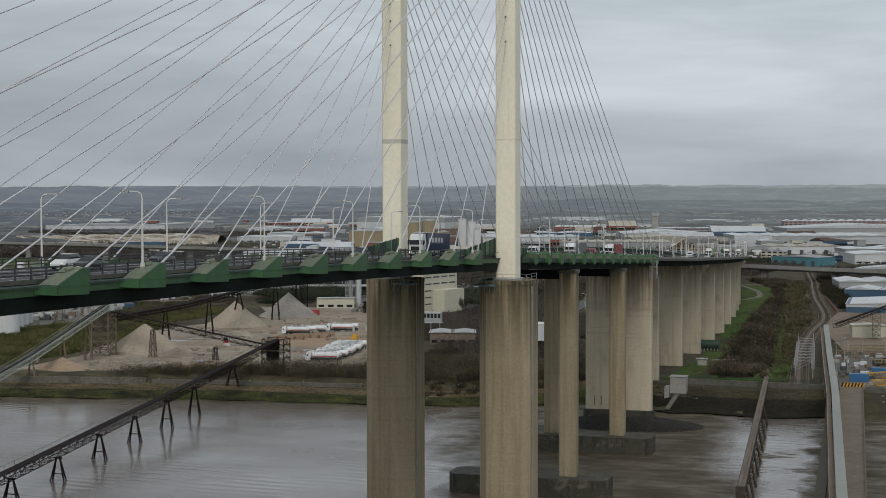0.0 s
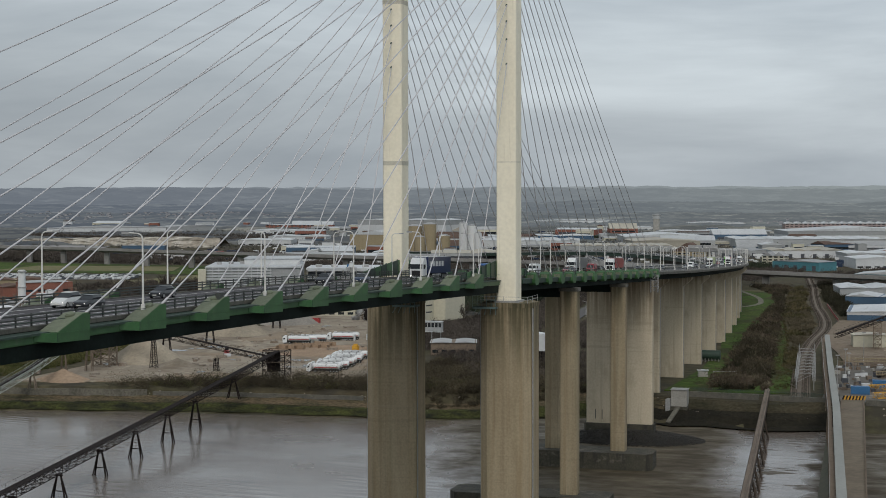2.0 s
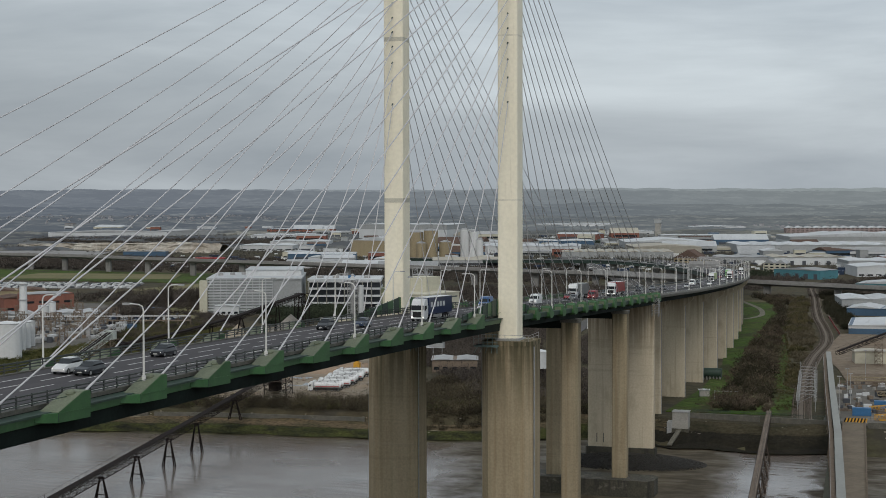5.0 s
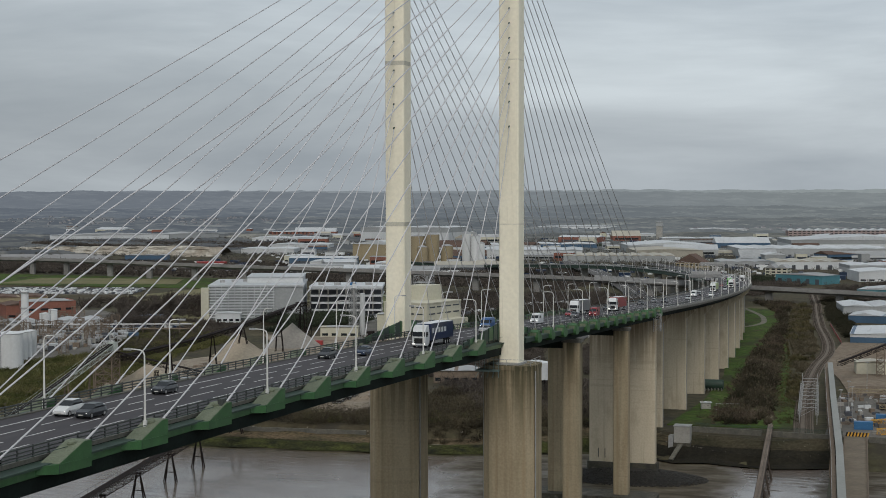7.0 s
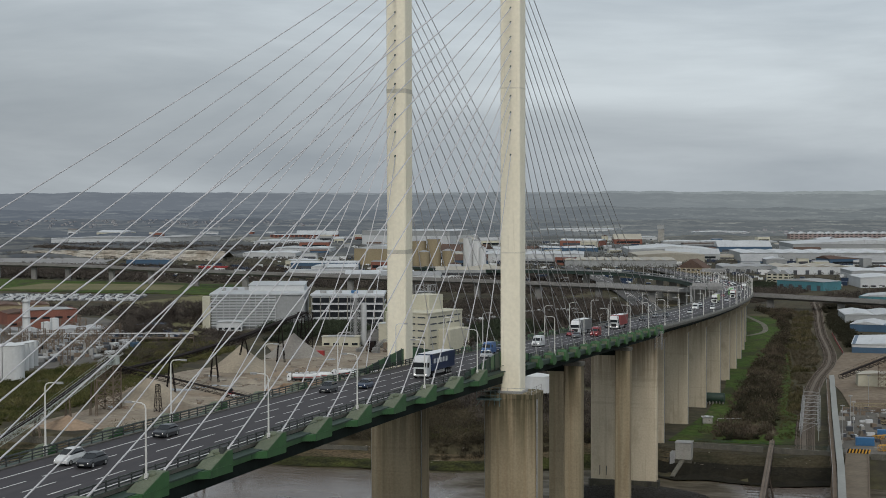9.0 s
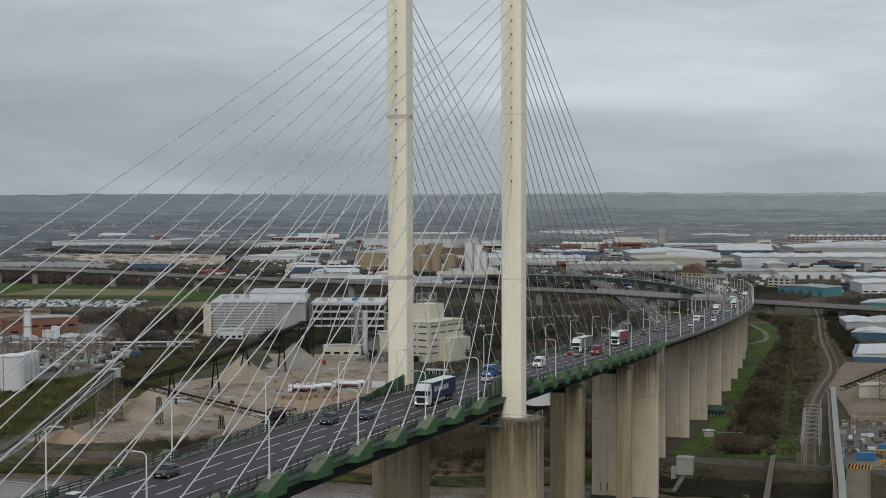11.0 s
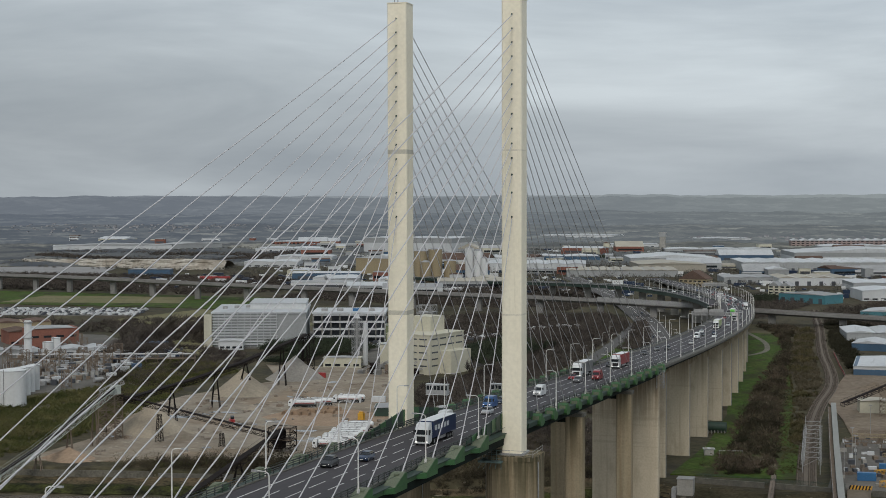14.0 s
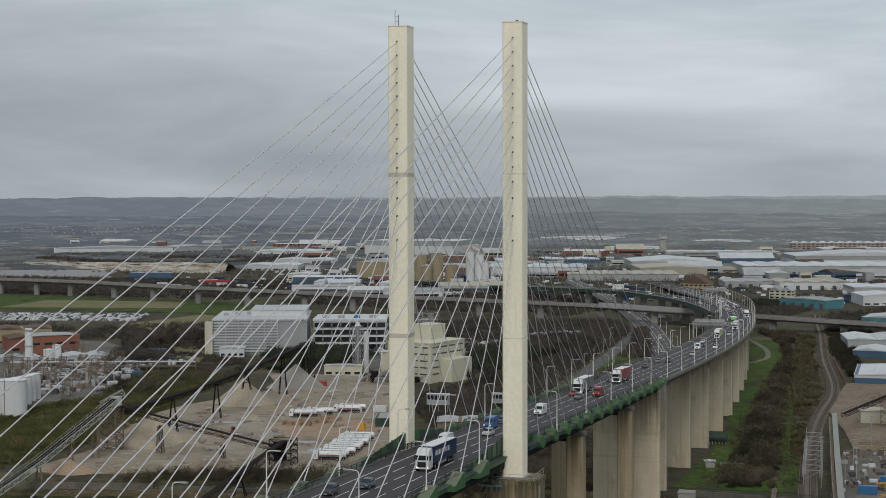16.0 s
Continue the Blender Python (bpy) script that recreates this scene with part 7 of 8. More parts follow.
thicket("tree_clump", [[(-374, 522), (-342, 532), (-350, 565), (-392, 632), (-408, 620)]], 3.6, 6.5, 90, TWIG, "tall dark leafless trees beside the factory", gap=0.15, low=1.0, grain=0.8)
thicket("thicket", [[(-180, 640), (-262, 700), (-320, 800), (-215, 890), (-168, 720)]], 4.2, 4.6, 44, TWIG, "dark leafless trees round a vehicle yard", gap=0.36, grain=0.8)
thicket("thicket", [[(-318, 440), (-296, 462), (-262, 380), (-256, 330), (-266, 330), (-300, 384)]], 3.4, 3.2, 60, SCRUB, "brown bushes along a rough bank", gap=0.42, grain=0.6)


def bare_tree(x, y, h, seed):
    """A leafless tree: tapered trunk, limbs and a crown of twigs."""
    rr = random.Random(seed)
    g = land(x, y)
    t = thing("bare_tree", "tall leafless winter tree in scrub", "tree", "bare trees")
    tr = Shape().tube((x, y, g - 0.3), (x, y, g + h * 0.45), 0.32, 0.2, 8)
    cr = Shape()
    for k in range(16):
        a, z0 = rr.uniform(0, 6.28), g + h * rr.uniform(0.2, 0.48)
        p = Vector((x, y, z0))
        q = p + Vector((math.cos(a) * h * rr.uniform(0.12, 0.3), math.sin(a) * h * rr.uniform(0.12, 0.3), h * rr.uniform(0.22, 0.48)))
        tr.tube(p, q, 0.14, 0.05, 5)
        for j in range(16):
            b = p.lerp(q, rr.uniform(0.35, 1))
            d_ = Vector((rr.gauss(0, 1), rr.gauss(0, 1), rr.uniform(0.1, 1.6))).normalized() * h * rr.uniform(0.08, 0.2)
            cr.add([b + Vector((0.12, 0, 0)), b - Vector((0.12, 0, 0)), b + d_], [(0, 1, 2)])
            s_ = b + d_ * 0.5
            d2 = Vector((rr.gauss(0, 1), rr.gauss(0, 1), rr.gauss(0.4, 0.7))).normalized() * h * 0.09
            cr.add([s_ + Vector((0, 0.1, 0)), s_ - Vector((0, 0.1, 0)), s_ + d2], [(0, 1, 2)])
    part("trunk", tr, BARK, t)
    part("crown", cr, TWIG, t)


for i in range(28):
    if i < 14:
        bare_tree(fill.uniform(-392, -355), fill.uniform(560, 640), fill.uniform(11, 17), i)
    else:
        bare_tree(fill.uniform(-150, -110), fill.uniform(420, 700), fill.uniform(8, 13), i)

# ---- lamps ----
def street_lamp():
    t = thing("street_lamp", "tall pale street lamp with a bent arm on the bridge edge", "street lamp", "street lamps along the road")
    part("column", Shape().tube((0, 0, 0), (0, 0, 3.0), 0.13, 0.11, 8).tube((0, 0, 3.0), (0, 0, 7.6), 0.11, 0.08, 8), LAMP_WHITE, t)
    part("base_box", Shape().box(-0.16, 0.16, -0.16, 0.16, -0.3, 1.1), LAMP_WHITE, t)
    arm = Shape().tube((0, 0, 7.55), (-0.12, 0, 7.9), 0.08, 0.075, 8).tube((-0.12, 0, 7.9), (-0.45, 0, 8.08), 0.075, 0.07, 8).tube((-0.45, 0, 8.08), (-1.5, 0, 8.16), 0.07, 0.06, 8)
    part("arm", arm, LAMP_WHITE, t)
    part("lantern", Shape().side([(-0.16, 8.02), (0.16, 8.02), (0.13, 8.24), (-0.13, 8.24)], -2.25, -1.45), GALV, t, "grey lamp head")
    return t


lamp = street_lamp()
first = True
for k in range(-6, 42):
    for s, y in ((1, -139.6 + 30 * k), (-1, -126.4 + 30 * k)):
        if y > 1130 or abs(y) < 5:
            continue
        p, yaw = on_deck(y, 9.75 * s)
        m = pose(p.x, p.y, p.z, 0, 0, -yaw + (0 if s > 0 else 180))
        if first:
            lamp.matrix_basis = m
            first = False
        else:
            copy_thing(lamp, m)
for x, y in ((-98, 578), (-101, 620), (-104, 663), (-108, 706), (-116, 750)):
    copy_thing(lamp, pose(x, y, 7.0, 0, 0, 180))
for x, y in ((-92, 472), (-90, 500), (-88, 539), (-86, 572), (-90, 610), (-93, 650)):
    copy_thing(lamp, pose(x + 3, y, 7.0))
for q in GROUND_ROAD[6:40:4]:
    copy_thing(lamp, pose(q.x + 10.2, q.y, 7.2 + max(0, q.y - 900) * 0.02, 0, 0, 12))
for p in SLIP[2:30:2]:
    copy_thing(lamp, pose(p.x + 5.0, p.y + 5.0, p.z, 0, 0, 30))
    copy_thing(lamp, pose(p.x - 5.0, p.y - 5.0, p.z, 0, 0, 210))

# sign gantries across the road
def sign_gantry(y, z_off, boards, label):
    p, yaw = on_deck(y, 0)
    t = thing("sign_gantry", label, "gantry", "sign gantries", at=pose(p.x, p.y, p.z, 0, 0, -yaw))
    for s in (-1, 1):
        part("column", Shape().box(10.0 * s - 0.3, 10.0 * s + 0.3, -0.3, 0.3, -0.5, 8.2), GALV, t)
    part("beam", lattice((-10.4, 0, 7.6), (10.4, 0, 7.6), 1.2, 1.2, 12, 0.1), GALV, t)
    for x0, x1 in boards:
        part("board", Shape().box(x0, x1, 0.7, 0.85, 6.4, 9.4), GALV, t, "grey back of a road sign")


sign_gantry(402, 0, ((-9.5, -3.4), (-2.8, 3.6)), "steel sign gantry seen from behind, above the road")
sign_gantry(980, 0, ((-9, 9),), "far steel sign gantry above the road")
# pale panelled cabins on posts beside the yard road
def raised_cabin(x0, x1, y, z0, z1):
    t = thing("raised_cabin", "pale grey panelled cabin with a row of windows, raised on posts", "cabin", "raised cabins beside the yard road")
    part("body", Shape().box(x0, x1, y, y + 2.4, z0, z1), CLAD_GREY, t)
    part("roof", Shape().box(x0 - 0.2, x1 + 0.2, y - 0.2, y + 2.6, z1, z1 + 0.25), ROOF_PALE, t)
    part("sill", Shape().box(x0 - 0.1, x1 + 0.1, y - 0.1, y + 2.5, z0 - 0.25, z0), ROOF_PALE, t)
    n = 6
    for i in range(n):
        w = (x1 - x0) / n
        part("window", Shape().box(x0 + i * w + 0.2, x0 + (i + 1) * w - 0.2, y - 0.05, y + 0.05, z0 + 0.45 * (z1 - z0), z1 - 0.5), GLASS_DARK, t)
        part("mullion", Shape().box(x0 + i * w - 0.1, x0 + i * w + 0.1, y - 0.08, y + 0.04, z0, z1), GALV, t)
    for x in (x0 + 0.8, (x0 + x1) / 2, x1 - 0.8):
        part("post", Shape().beam((x, y + 1.2, 6.6), (x, y + 1.2, z0), 0.3), GALV, t)


raised_cabin(-127.5, -117.5, 377, 11.6, 16.0)
raised_cabin(-102, -92, 394, 11.0, 15.0)
# small grey signals and cabinets at the deck edge
for y in (-123.5, 2.0, 96.0):
    t = thing("edge_cabinet", "small dark control cabinet with a traffic signal on the walkway", "cabinet", "control cabinets on the deck edge")
    part("body", Shape().box(10.2, 10.7, y - 0.5, y + 0.5, road_z(y) - 0.05, road_z(y) + 1.5), RAIL_DARK, t)
    part("signal", Shape().box(10.3, 10.6, y + 0.6, y + 0.8, road_z(y) + 0.3, road_z(y) + 1.1).tube((10.45, y + 0.7, road_z(y)), (10.45, y + 0.7, road_z(y) + 0.3), 0.05), RAIL_DARK, t)
for s in (1, -1):
    t = thing("inspection_gantry", "blue-grey steel inspection scaffold hung at the deck joint", "scaffold", "inspection scaffolds")
    frame_tower(10.6 * s, 173.5, 2.0, 2.4, 44.0, 49.2, 3, GALV, t, 0.09)

# ---- vehicles ----
TYRE = material("black_tyre_rubber", (0.022, 0.022, 0.023), (0.03, 0.03, 0.03), 0.85, scale=2, fine=8, fine_amount=0.1)
LAMP_GLOW = bpy.data.materials.new("lit_headlamp")
LAMP_GLOW.use_nodes = True
LAMP_GLOW.node_tree.nodes["Principled BSDF"].inputs["Emission Color"].default_value = (1, 0.95, 0.85, 1)
LAMP_GLOW.node_tree.nodes["Principled BSDF"].inputs["Emission Strength"].default_value = 1.1
PLATE = material("pale_plate", (0.55, 0.54, 0.5), (0.5, 0.49, 0.46), 0.5, scale=3, fine=9, fine_amount=0.05)


def paint(name, c):
    return material(name, c, [v * 0.85 for v in c], 0.28, scale=0.6, fine=3, fine_amount=0.05)


PAINTS = {"black": paint("black_car_paint", (0.02, 0.022, 0.026)), "dark blue": paint("dark_blue_car_paint", (0.02, 0.035, 0.07)), "grey": paint("grey_car_paint", (0.12, 0.125, 0.13)),
          "silver": paint("silver_car_paint", (0.38, 0.39, 0.40)), "white": WHITE_PAINT, "red": paint("red_car_paint", (0.22, 0.018, 0.022)), "blue": paint("blue_car_paint", (0.03, 0.10, 0.26))}


def loft(sections):
    """A body through rings of (half width, z) pairs at given y."""
    sh, n = Shape(), len(sections[0][1])
    vs = []
    for y, ring in sections:
        vs += [(x, y, z) for x, z in ring]
    fs = [tuple(range(n)), tuple(range(len(vs) - 1, len(vs) - n - 1, -1))]
    for k in range(len(sections) - 1):
        fs += [(k * n + i, (k + 1) * n + i, (k + 1) * n + (i + 1) % n, k * n + (i + 1) % n) for i in range(n)]
    return sh.add(vs, fs)


def ring(w, z0, z1, t=0.0):
    return [(-w, z0), (w, z0), (w + 0.03, (z0 + z1) / 2), (w - t, z1), (-w + t, z1), (-w - 0.03, (z0 + z1) / 2)]


WHEEL = Shape().tube((-0.11, 0, 0), (0.11, 0, 0), 0.33, n=14).mesh("wheel", TYRE)
RIM = Shape().tube((-0.12, 0, 0), (0.12, 0, 0), 0.2, n=10).mesh("rim", GALV)
BIG_WHEEL = Shape().tube((-0.17, 0, 0), (0.17, 0, 0), 0.5, n=16).mesh("wheel", TYRE)
BIG_RIM = Shape().tube((-0.18, 0, 0), (0.18, 0, 0), 0.28, n=10).mesh("rim", GALV)


def wheels(t, xs_, ys_, r, big=False):
    for y in ys_:
        for x in xs_:
            wob = part("wheel", BIG_WHEEL if big else WHEEL, None, t, at=pose(x, y, r))
            part("rim", BIG_RIM if big else RIM, None, wob)


def car(colour, tall=1.0):
    """A hatchback facing -y."""
    t = thing("car", f"{colour} hatchback car driving on the asphalt road", "car", "cars on the bridge road")
    h = tall
    part("body", loft([(-2.12, ring(0.62, 0.32, 0.62, 0.05)), (-1.95, ring(0.82, 0.24, 0.74, 0.08)), (-0.95, ring(0.88, 0.22, 0.95 * h, 0.1)), (0.2, ring(0.89, 0.22, 0.98 * h, 0.1)), (1.6, ring(0.87, 0.22, 1.0 * h, 0.1)), (2.05, ring(0.8, 0.3, 0.92 * h, 0.1)), (2.14, ring(0.66, 0.36, 0.7 * h, 0.08))]), PAINTS[colour], t)
    part("cabin_glass", loft([(-0.98, ring(0.74, 0.9 * h, 0.96 * h, 0.02)), (-0.25, ring(0.76, 0.9 * h, 1.40 * h, 0.16)), (1.3, ring(0.76, 0.9 * h, 1.42 * h, 0.16)), (1.98, ring(0.72, 0.9 * h, 0.98 * h, 0.03))]), GLASS_DARK, t)
    part("roof", loft([(-0.28, ring(0.58, 1.39 * h, 1.42 * h, 0.03)), (0.4, ring(0.61, 1.41 * h, 1.46 * h, 0.05)), (1.35, ring(0.59, 1.40 * h, 1.44 * h, 0.04))]), PAINTS[colour], t)
    for x in (-0.58, 0.58):
        part("headlight", Shape().box(x - 0.11, x + 0.11, -2.08, -1.96, 0.56, 0.64), LAMP_GLOW, t)
        part("tail_light", Shape().box(x - 0.14, x + 0.14, 2.02, 2.13, 0.68, 0.86), RED_PAINT, t)
    part("number_plate", Shape().box(-0.26, 0.26, -2.16, -2.11, 0.36, 0.47), PLATE, t)
    wheels(t, (-0.78, 0.78), (-1.32, 1.32), 0.33)
    return t


def van(colour):
    t = thing("van", f"{colour} panel van driving on the asphalt road", "van", "vans on the bridge road")
    part("body", loft([(-2.75, ring(0.8, 0.35, 0.8, 0.05)), (-2.5, ring(0.94, 0.3, 1.1, 0.08)), (-1.7, ring(0.98, 0.28, 1.35, 0.08)), (-0.9, ring(0.99, 0.28, 2.3, 0.14)), (-0.4, ring(1.0, 0.28, 2.45, 0.12)), (2.7, ring(0.98, 0.28, 2.45, 0.12)), (2.8, ring(0.9, 0.4, 2.3, 0.12))]), PAINTS[colour], t)
    part("windscreen", Shape().add([(-0.84, -1.78, 1.36), (0.84, -1.78, 1.36), (0.72, -0.98, 2.18), (-0.72, -0.98, 2.18)], [(0, 1, 2, 3)]), GLASS_DARK, t)
    for x in (-1.0, 1.0):
        part("side_window", Shape().box(x - 0.03, x + 0.03, -1.1, -0.2, 1.35, 1.95), GLASS_DARK, t)
    for x in (-0.68, 0.68):
        part("headlight", Shape().box(x - 0.13, x + 0.13, -2.74, -2.55, 0.80, 0.93), LAMP_GLOW, t)
    part("grille", Shape().box(-0.45, 0.45, -2.79, -2.6, 0.55, 0.78), TYRE, t)
    wheels(t, (-0.86, 0.86), (-1.75, 1.75), 0.34)
    return t


def truck(cab, trailer, colour_words, panel=None):
    """An articulated lorry facing -y; the writing on its side is drawn as bars."""
    t = thing("lorry", colour_words, "lorry", "lorries on the bridge road")
    part("cab", loft([(-8.2, ring(1.12, 0.45, 2.6, 0.06)), (-8.05, ring(1.2, 0.4, 2.9, 0.08)), (-7.6, ring(1.23, 0.4, 3.5, 0.1)), (-6.9, ring(1.24, 0.4, 3.85, 0.14)), (-6.0, ring(1.22, 0.7, 3.85, 0.14))]), cab, t)
    part("windscreen", Shape().box(-1.08, 1.08, -8.24, -8.02, 1.95, 2.75), GLASS_DARK, t)
    part("grille", Shape().box(-0.8, 0.8, -8.26, -8.0, 0.75, 1.65), TYRE, t)
    for x in (-1.22, 1.22):
        part("side_window", Shape().box(x - 0.04, x + 0.04, -7.7, -6.9, 1.95, 2.7), GLASS_DARK, t)
        part("mirror", Shape().box(x * 1.12 - 0.1, x * 1.12 + 0.1, -8.05, -7.85, 1.9, 2.7), TYRE, t)
        part("headlight", Shape().box(x * 0.75 - 0.2, x * 0.75 + 0.2, -8.24, -8.1, 0.62, 0.82), LAMP_GLOW, t)
    part("trailer", Shape().box(-1.27, 1.27, -5.6, 8.0, 1.15, 4.0), trailer, t)
    part("trailer_roof", Shape().box(-1.24, 1.24, -5.55, 7.95, 4.0, 4.06), WHITE_PAINT, t)
    part("chassis", Shape().box(-0.5, 0.5, -7.2, 7.8, 0.7, 1.15), TYRE, t)
    for s in (-1, 1):
        part("side_guard", Shape().box(1.2 * s - 0.03, 1.2 * s + 0.03, -3.0, 2.0, 0.55, 1.05), GALV, t)
        if panel:
            x = 1.28 * s
            for i in range(5):
                y0 = -4.6 + i * 1.75
                part("lettering", Shape().box(x - 0.006, x + 0.006, y0, y0 + 1.15, 2.35, 3.2), panel, t, "pale lettering bars")
    wheels(t, (-1.05, 1.05), (-7.3, -4.6, 3.4, 4.7, 6.0), 0.5, True)
    return t


NAVY = paint("navy_curtain", (0.018, 0.03, 0.085))
LIME = paint("bright_green_cab", (0.10, 0.42, 0.05))
DULL_RED = paint("dull_red_trailer", (0.30, 0.035, 0.035))
GREY_CURTAIN = paint("grey_curtain", (0.16, 0.165, 0.17))
LIGHT_GREEN = paint("pale_green_panel", (0.42, 0.50, 0.20))


def drive(ob, y, x):
    p, yaw = on_deck(y, x)
    grade = math.degrees(math.atan2(road_z(y + 1) - road_z(y - 1), 2))
    ob.matrix_basis = pose(p.x, p.y, p.z + 0.01, grade, 0, -yaw)
    return ob


LANES = (-4.15, -1.05, 2.05, 5.15)
drive(truck(WHITE_PAINT, NAVY, "white cab lorry with a navy blue lettered trailer", WHITE_PAINT), -20, LANES[2])
drive(truck(WHITE_PAINT, GREY_CURTAIN, "white cab lorry with a grey curtain trailer"), 133, LANES[0])
drive(truck(WHITE_PAINT, DULL_RED, "white cab lorry with a red trailer"), 172, LANES[1])
drive(truck(WHITE_PAINT, LIGHT_GREEN, "white cab lorry with a pale green trailer"), 424, LANES[1])
drive(truck(LIME, WHITE_PAINT, "bright green cab lorry with a white trailer", LIGHT_GREEN), 560, LANES[1])
drive(truck(WHITE_PAINT, WHITE_PAINT, "white lorry with a plain white trailer"), 655, LANES[3])
drive(truck(WHITE_PAINT, DULL_RED, "white cab lorry with a dull red trailer"), 505, LANES[2])
blueprint = {}
for colour in PAINTS:
    blueprint[colour] = car(colour)
tall_car = {c: car(c, 1.14) for c in ("black", "white", "silver")}
vans = {c: van(c) for c in ("white", "blue", "red")}
placed = [("white", -130.6, 0, 1), ("black", -131.4, 1, 0), ("black", -108.7, 0, 0), ("black", -55, 0, 1), ("dark blue", -47, 1, 0), ("silver", 25, 1, 0), ("dark blue", 48, 0, 0), ("grey", 112, 1, 0), ("black", 172, 0, 0),
          ("black", 231, 0, 0), ("grey", 258, 0, 0), ("black", 262, 1, 1), ("silver", 300, 2, 0), ("white", 383, 0, 0), ("black", 357, 1, 0), ("dark blue", 375, 2, 0), ("white", 346, 3, 1), ("black", 444, 0, 0), ("silver", 447, 2, 1),
          ("white", 470, 0, 0), ("black", 496, 3, 0), ("red", 527, 0, 0), ("black", 586, 0, 1), ("silver", 600, 2, 0), ("white", 630, 1, 0), ("black", 645, 2, 0), ("grey", 672, 1, 0), ("black", 688, 0, 0), ("white", 700, 2, 1),
          ("black", 720, 1, 0), ("silver", 740, 3, 0), ("white", 766, 0, 0), ("black", 770, 2, 0), ("dark blue", 800, 1, 0), ("white", 820, 3, 1), ("grey", 850, 0, 0), ("black", 880, 2, 0), ("white", 910, 1, 0), ("silver", 940, 2, 0), ("black", 970, 0, 0),
          ("red", 120, 0, 0), ("white", 1005, 1, 1), ("black", 1040, 2, 0), ("blue", 1080, 0, 0)]
used = set()
for colour, y, lane, tall in placed:
    src = tall_car if tall and colour in tall_car else blueprint
    key = (colour, src is tall_car)
    ob = src[colour] if key not in used else copy_thing(src[colour], Matrix())
    used.add(key)
    drive(ob, y, LANES[lane])
jam = random.Random(21)
for lane in range(4):
    y = 640 + 9 * lane
    while y < 1120:
        c = jam.choice(("black", "white", "silver", "grey", "dark blue", "black", "white", "red"))
        if not any(abs(y - q[1]) < 8 and q[2] == lane for q in placed) and abs(y - 655) > 14:
            drive(copy_thing(blueprint[c], Matrix()), y, LANES[lane])
        y += jam.uniform(13, 34)
drive(vans["white"], 70, LANES[1])
drive(vans["blue"], 38, LANES[0])
drive(vans["red"], 122, LANES[2])
drive(copy_thing(vans["white"], Matrix()), 5, LANES[0])
drive(copy_thing(vans["white"], Matrix()), 340, LANES[1])
for i, (c, p) in enumerate([("white", SLIP[12]), ("black", SLIP[15]), ("silver", SLIP[18]), ("white", SLIP[21]), ("grey", SLIP[24]), ("white", SLIP[27])]):
    ob = copy_thing(blueprint[c], pose(p.x + 1.5, p.y, p.z + 0.01, 0, 0, 38))
for i in range(14):
    q = GROUND_ROAD[4 + i * 3]
    ob = copy_thing(blueprint[("white", "black", "silver", "grey", "dark blue")[i % 5]], pose(q.x + (3.2 if i % 2 else -3.2), q.y, q.z * 0 + 7.31 + max(0, q.y - 900) * 0.02, 0, 0, 8 if i % 2 else 188))

# parked bulk tankers, white with red stripes, side by side
def tanker():
    t = thing("tanker_lorry", "parked white bulk tanker lorry with a red stripe", "lorry", "parked tanker lorries")
    part("cab", loft([(-6.6, ring(1.12, 0.6, 2.6, 0.06)), (-6.4, ring(1.2, 0.5, 3.0, 0.1)), (-5.9, ring(1.22, 0.5, 3.5, 0.14)), (-4.7, ring(1.22, 0.6, 3.6, 0.14))]), WHITE_PAINT, t)
    part("windscreen", Shape().box(-1.02, 1.02, -6.64, -6.42, 1.85, 2.65), GLASS_DARK, t)
    for x in (-1.22, 1.22):
        part("side_window", Shape().box(x - 0.03, x + 0.03, -6.2, -5.5, 1.9, 2.6), GLASS_DARK, t)
    tank = Shape().tube((0, -4.4, 2.35), (0, -3.9, 2.35), 0.75, 1.18, 16).tube((0, -3.9, 2.35), (0, 5.2, 2.2), 1.18, 1.18, 16).tube((0, 5.2, 2.2), (0, 5.7, 2.2), 1.18, 0.7, 16)
    part("tank", tank, WHITE_PAINT, t, "white cylindrical tank")
    part("catwalk", Shape().box(-0.35, 0.35, -3.6, 5.0, 3.48, 3.56), GALV, t)
    for y in (-2.2, 0.6, 3.4):
        part("hatch", Shape().tube((0, y, 3.4), (0, y, 3.75), 0.3, n=10), GALV, t)
    for x in (-1.19, 1.19):
        part("stripe", Shape().box(x - 0.03, x + 0.03, -3.7, 5.0, 1.75, 2.0), RED_PAINT, t, "red side stripe")
    part("chassis", Shape().box(-0.6, 0.6, -6.0, 5.4, 0.6, 1.15), TYRE, t)
    wheels(t, (-1.0, 1.0), (-5.6, -3.4, 2.4, 3.6, 4.8), 0.5, True)
    return t


mx = tanker()
mx.matrix_basis = pose(-176.5, 351.5, 7.2, 0, 0, -73)
for x, y in [(-174.5, 355.5), (-172.6, 359.6), (-163.5, 370), (-161.5, 374.5)] + [(-124.2 - 0.127 * i * 4.6, 252 + i * 4.6) for i in range(11)]:
    copy_thing(mx, pose(x + fill.uniform(-0.9, 0.9), y + fill.uniform(-0.4, 0.4), 7.2, 0, 0, -73 + fill.uniform(-4, 4)))
t = thing("loading_shovel", "dull red wheeled loading shovel on the stone yard", "machine", at=pose(-185, 296, 7.2, 0, 0, 30))
part("body", loft([(-2.2, ring(0.9, 0.9, 2.0, 0.1)), (-0.4, ring(1.1, 0.8, 2.3, 0.1)), (2.4, ring(1.1, 0.8, 2.2, 0.15))]), DULL_RED, t)
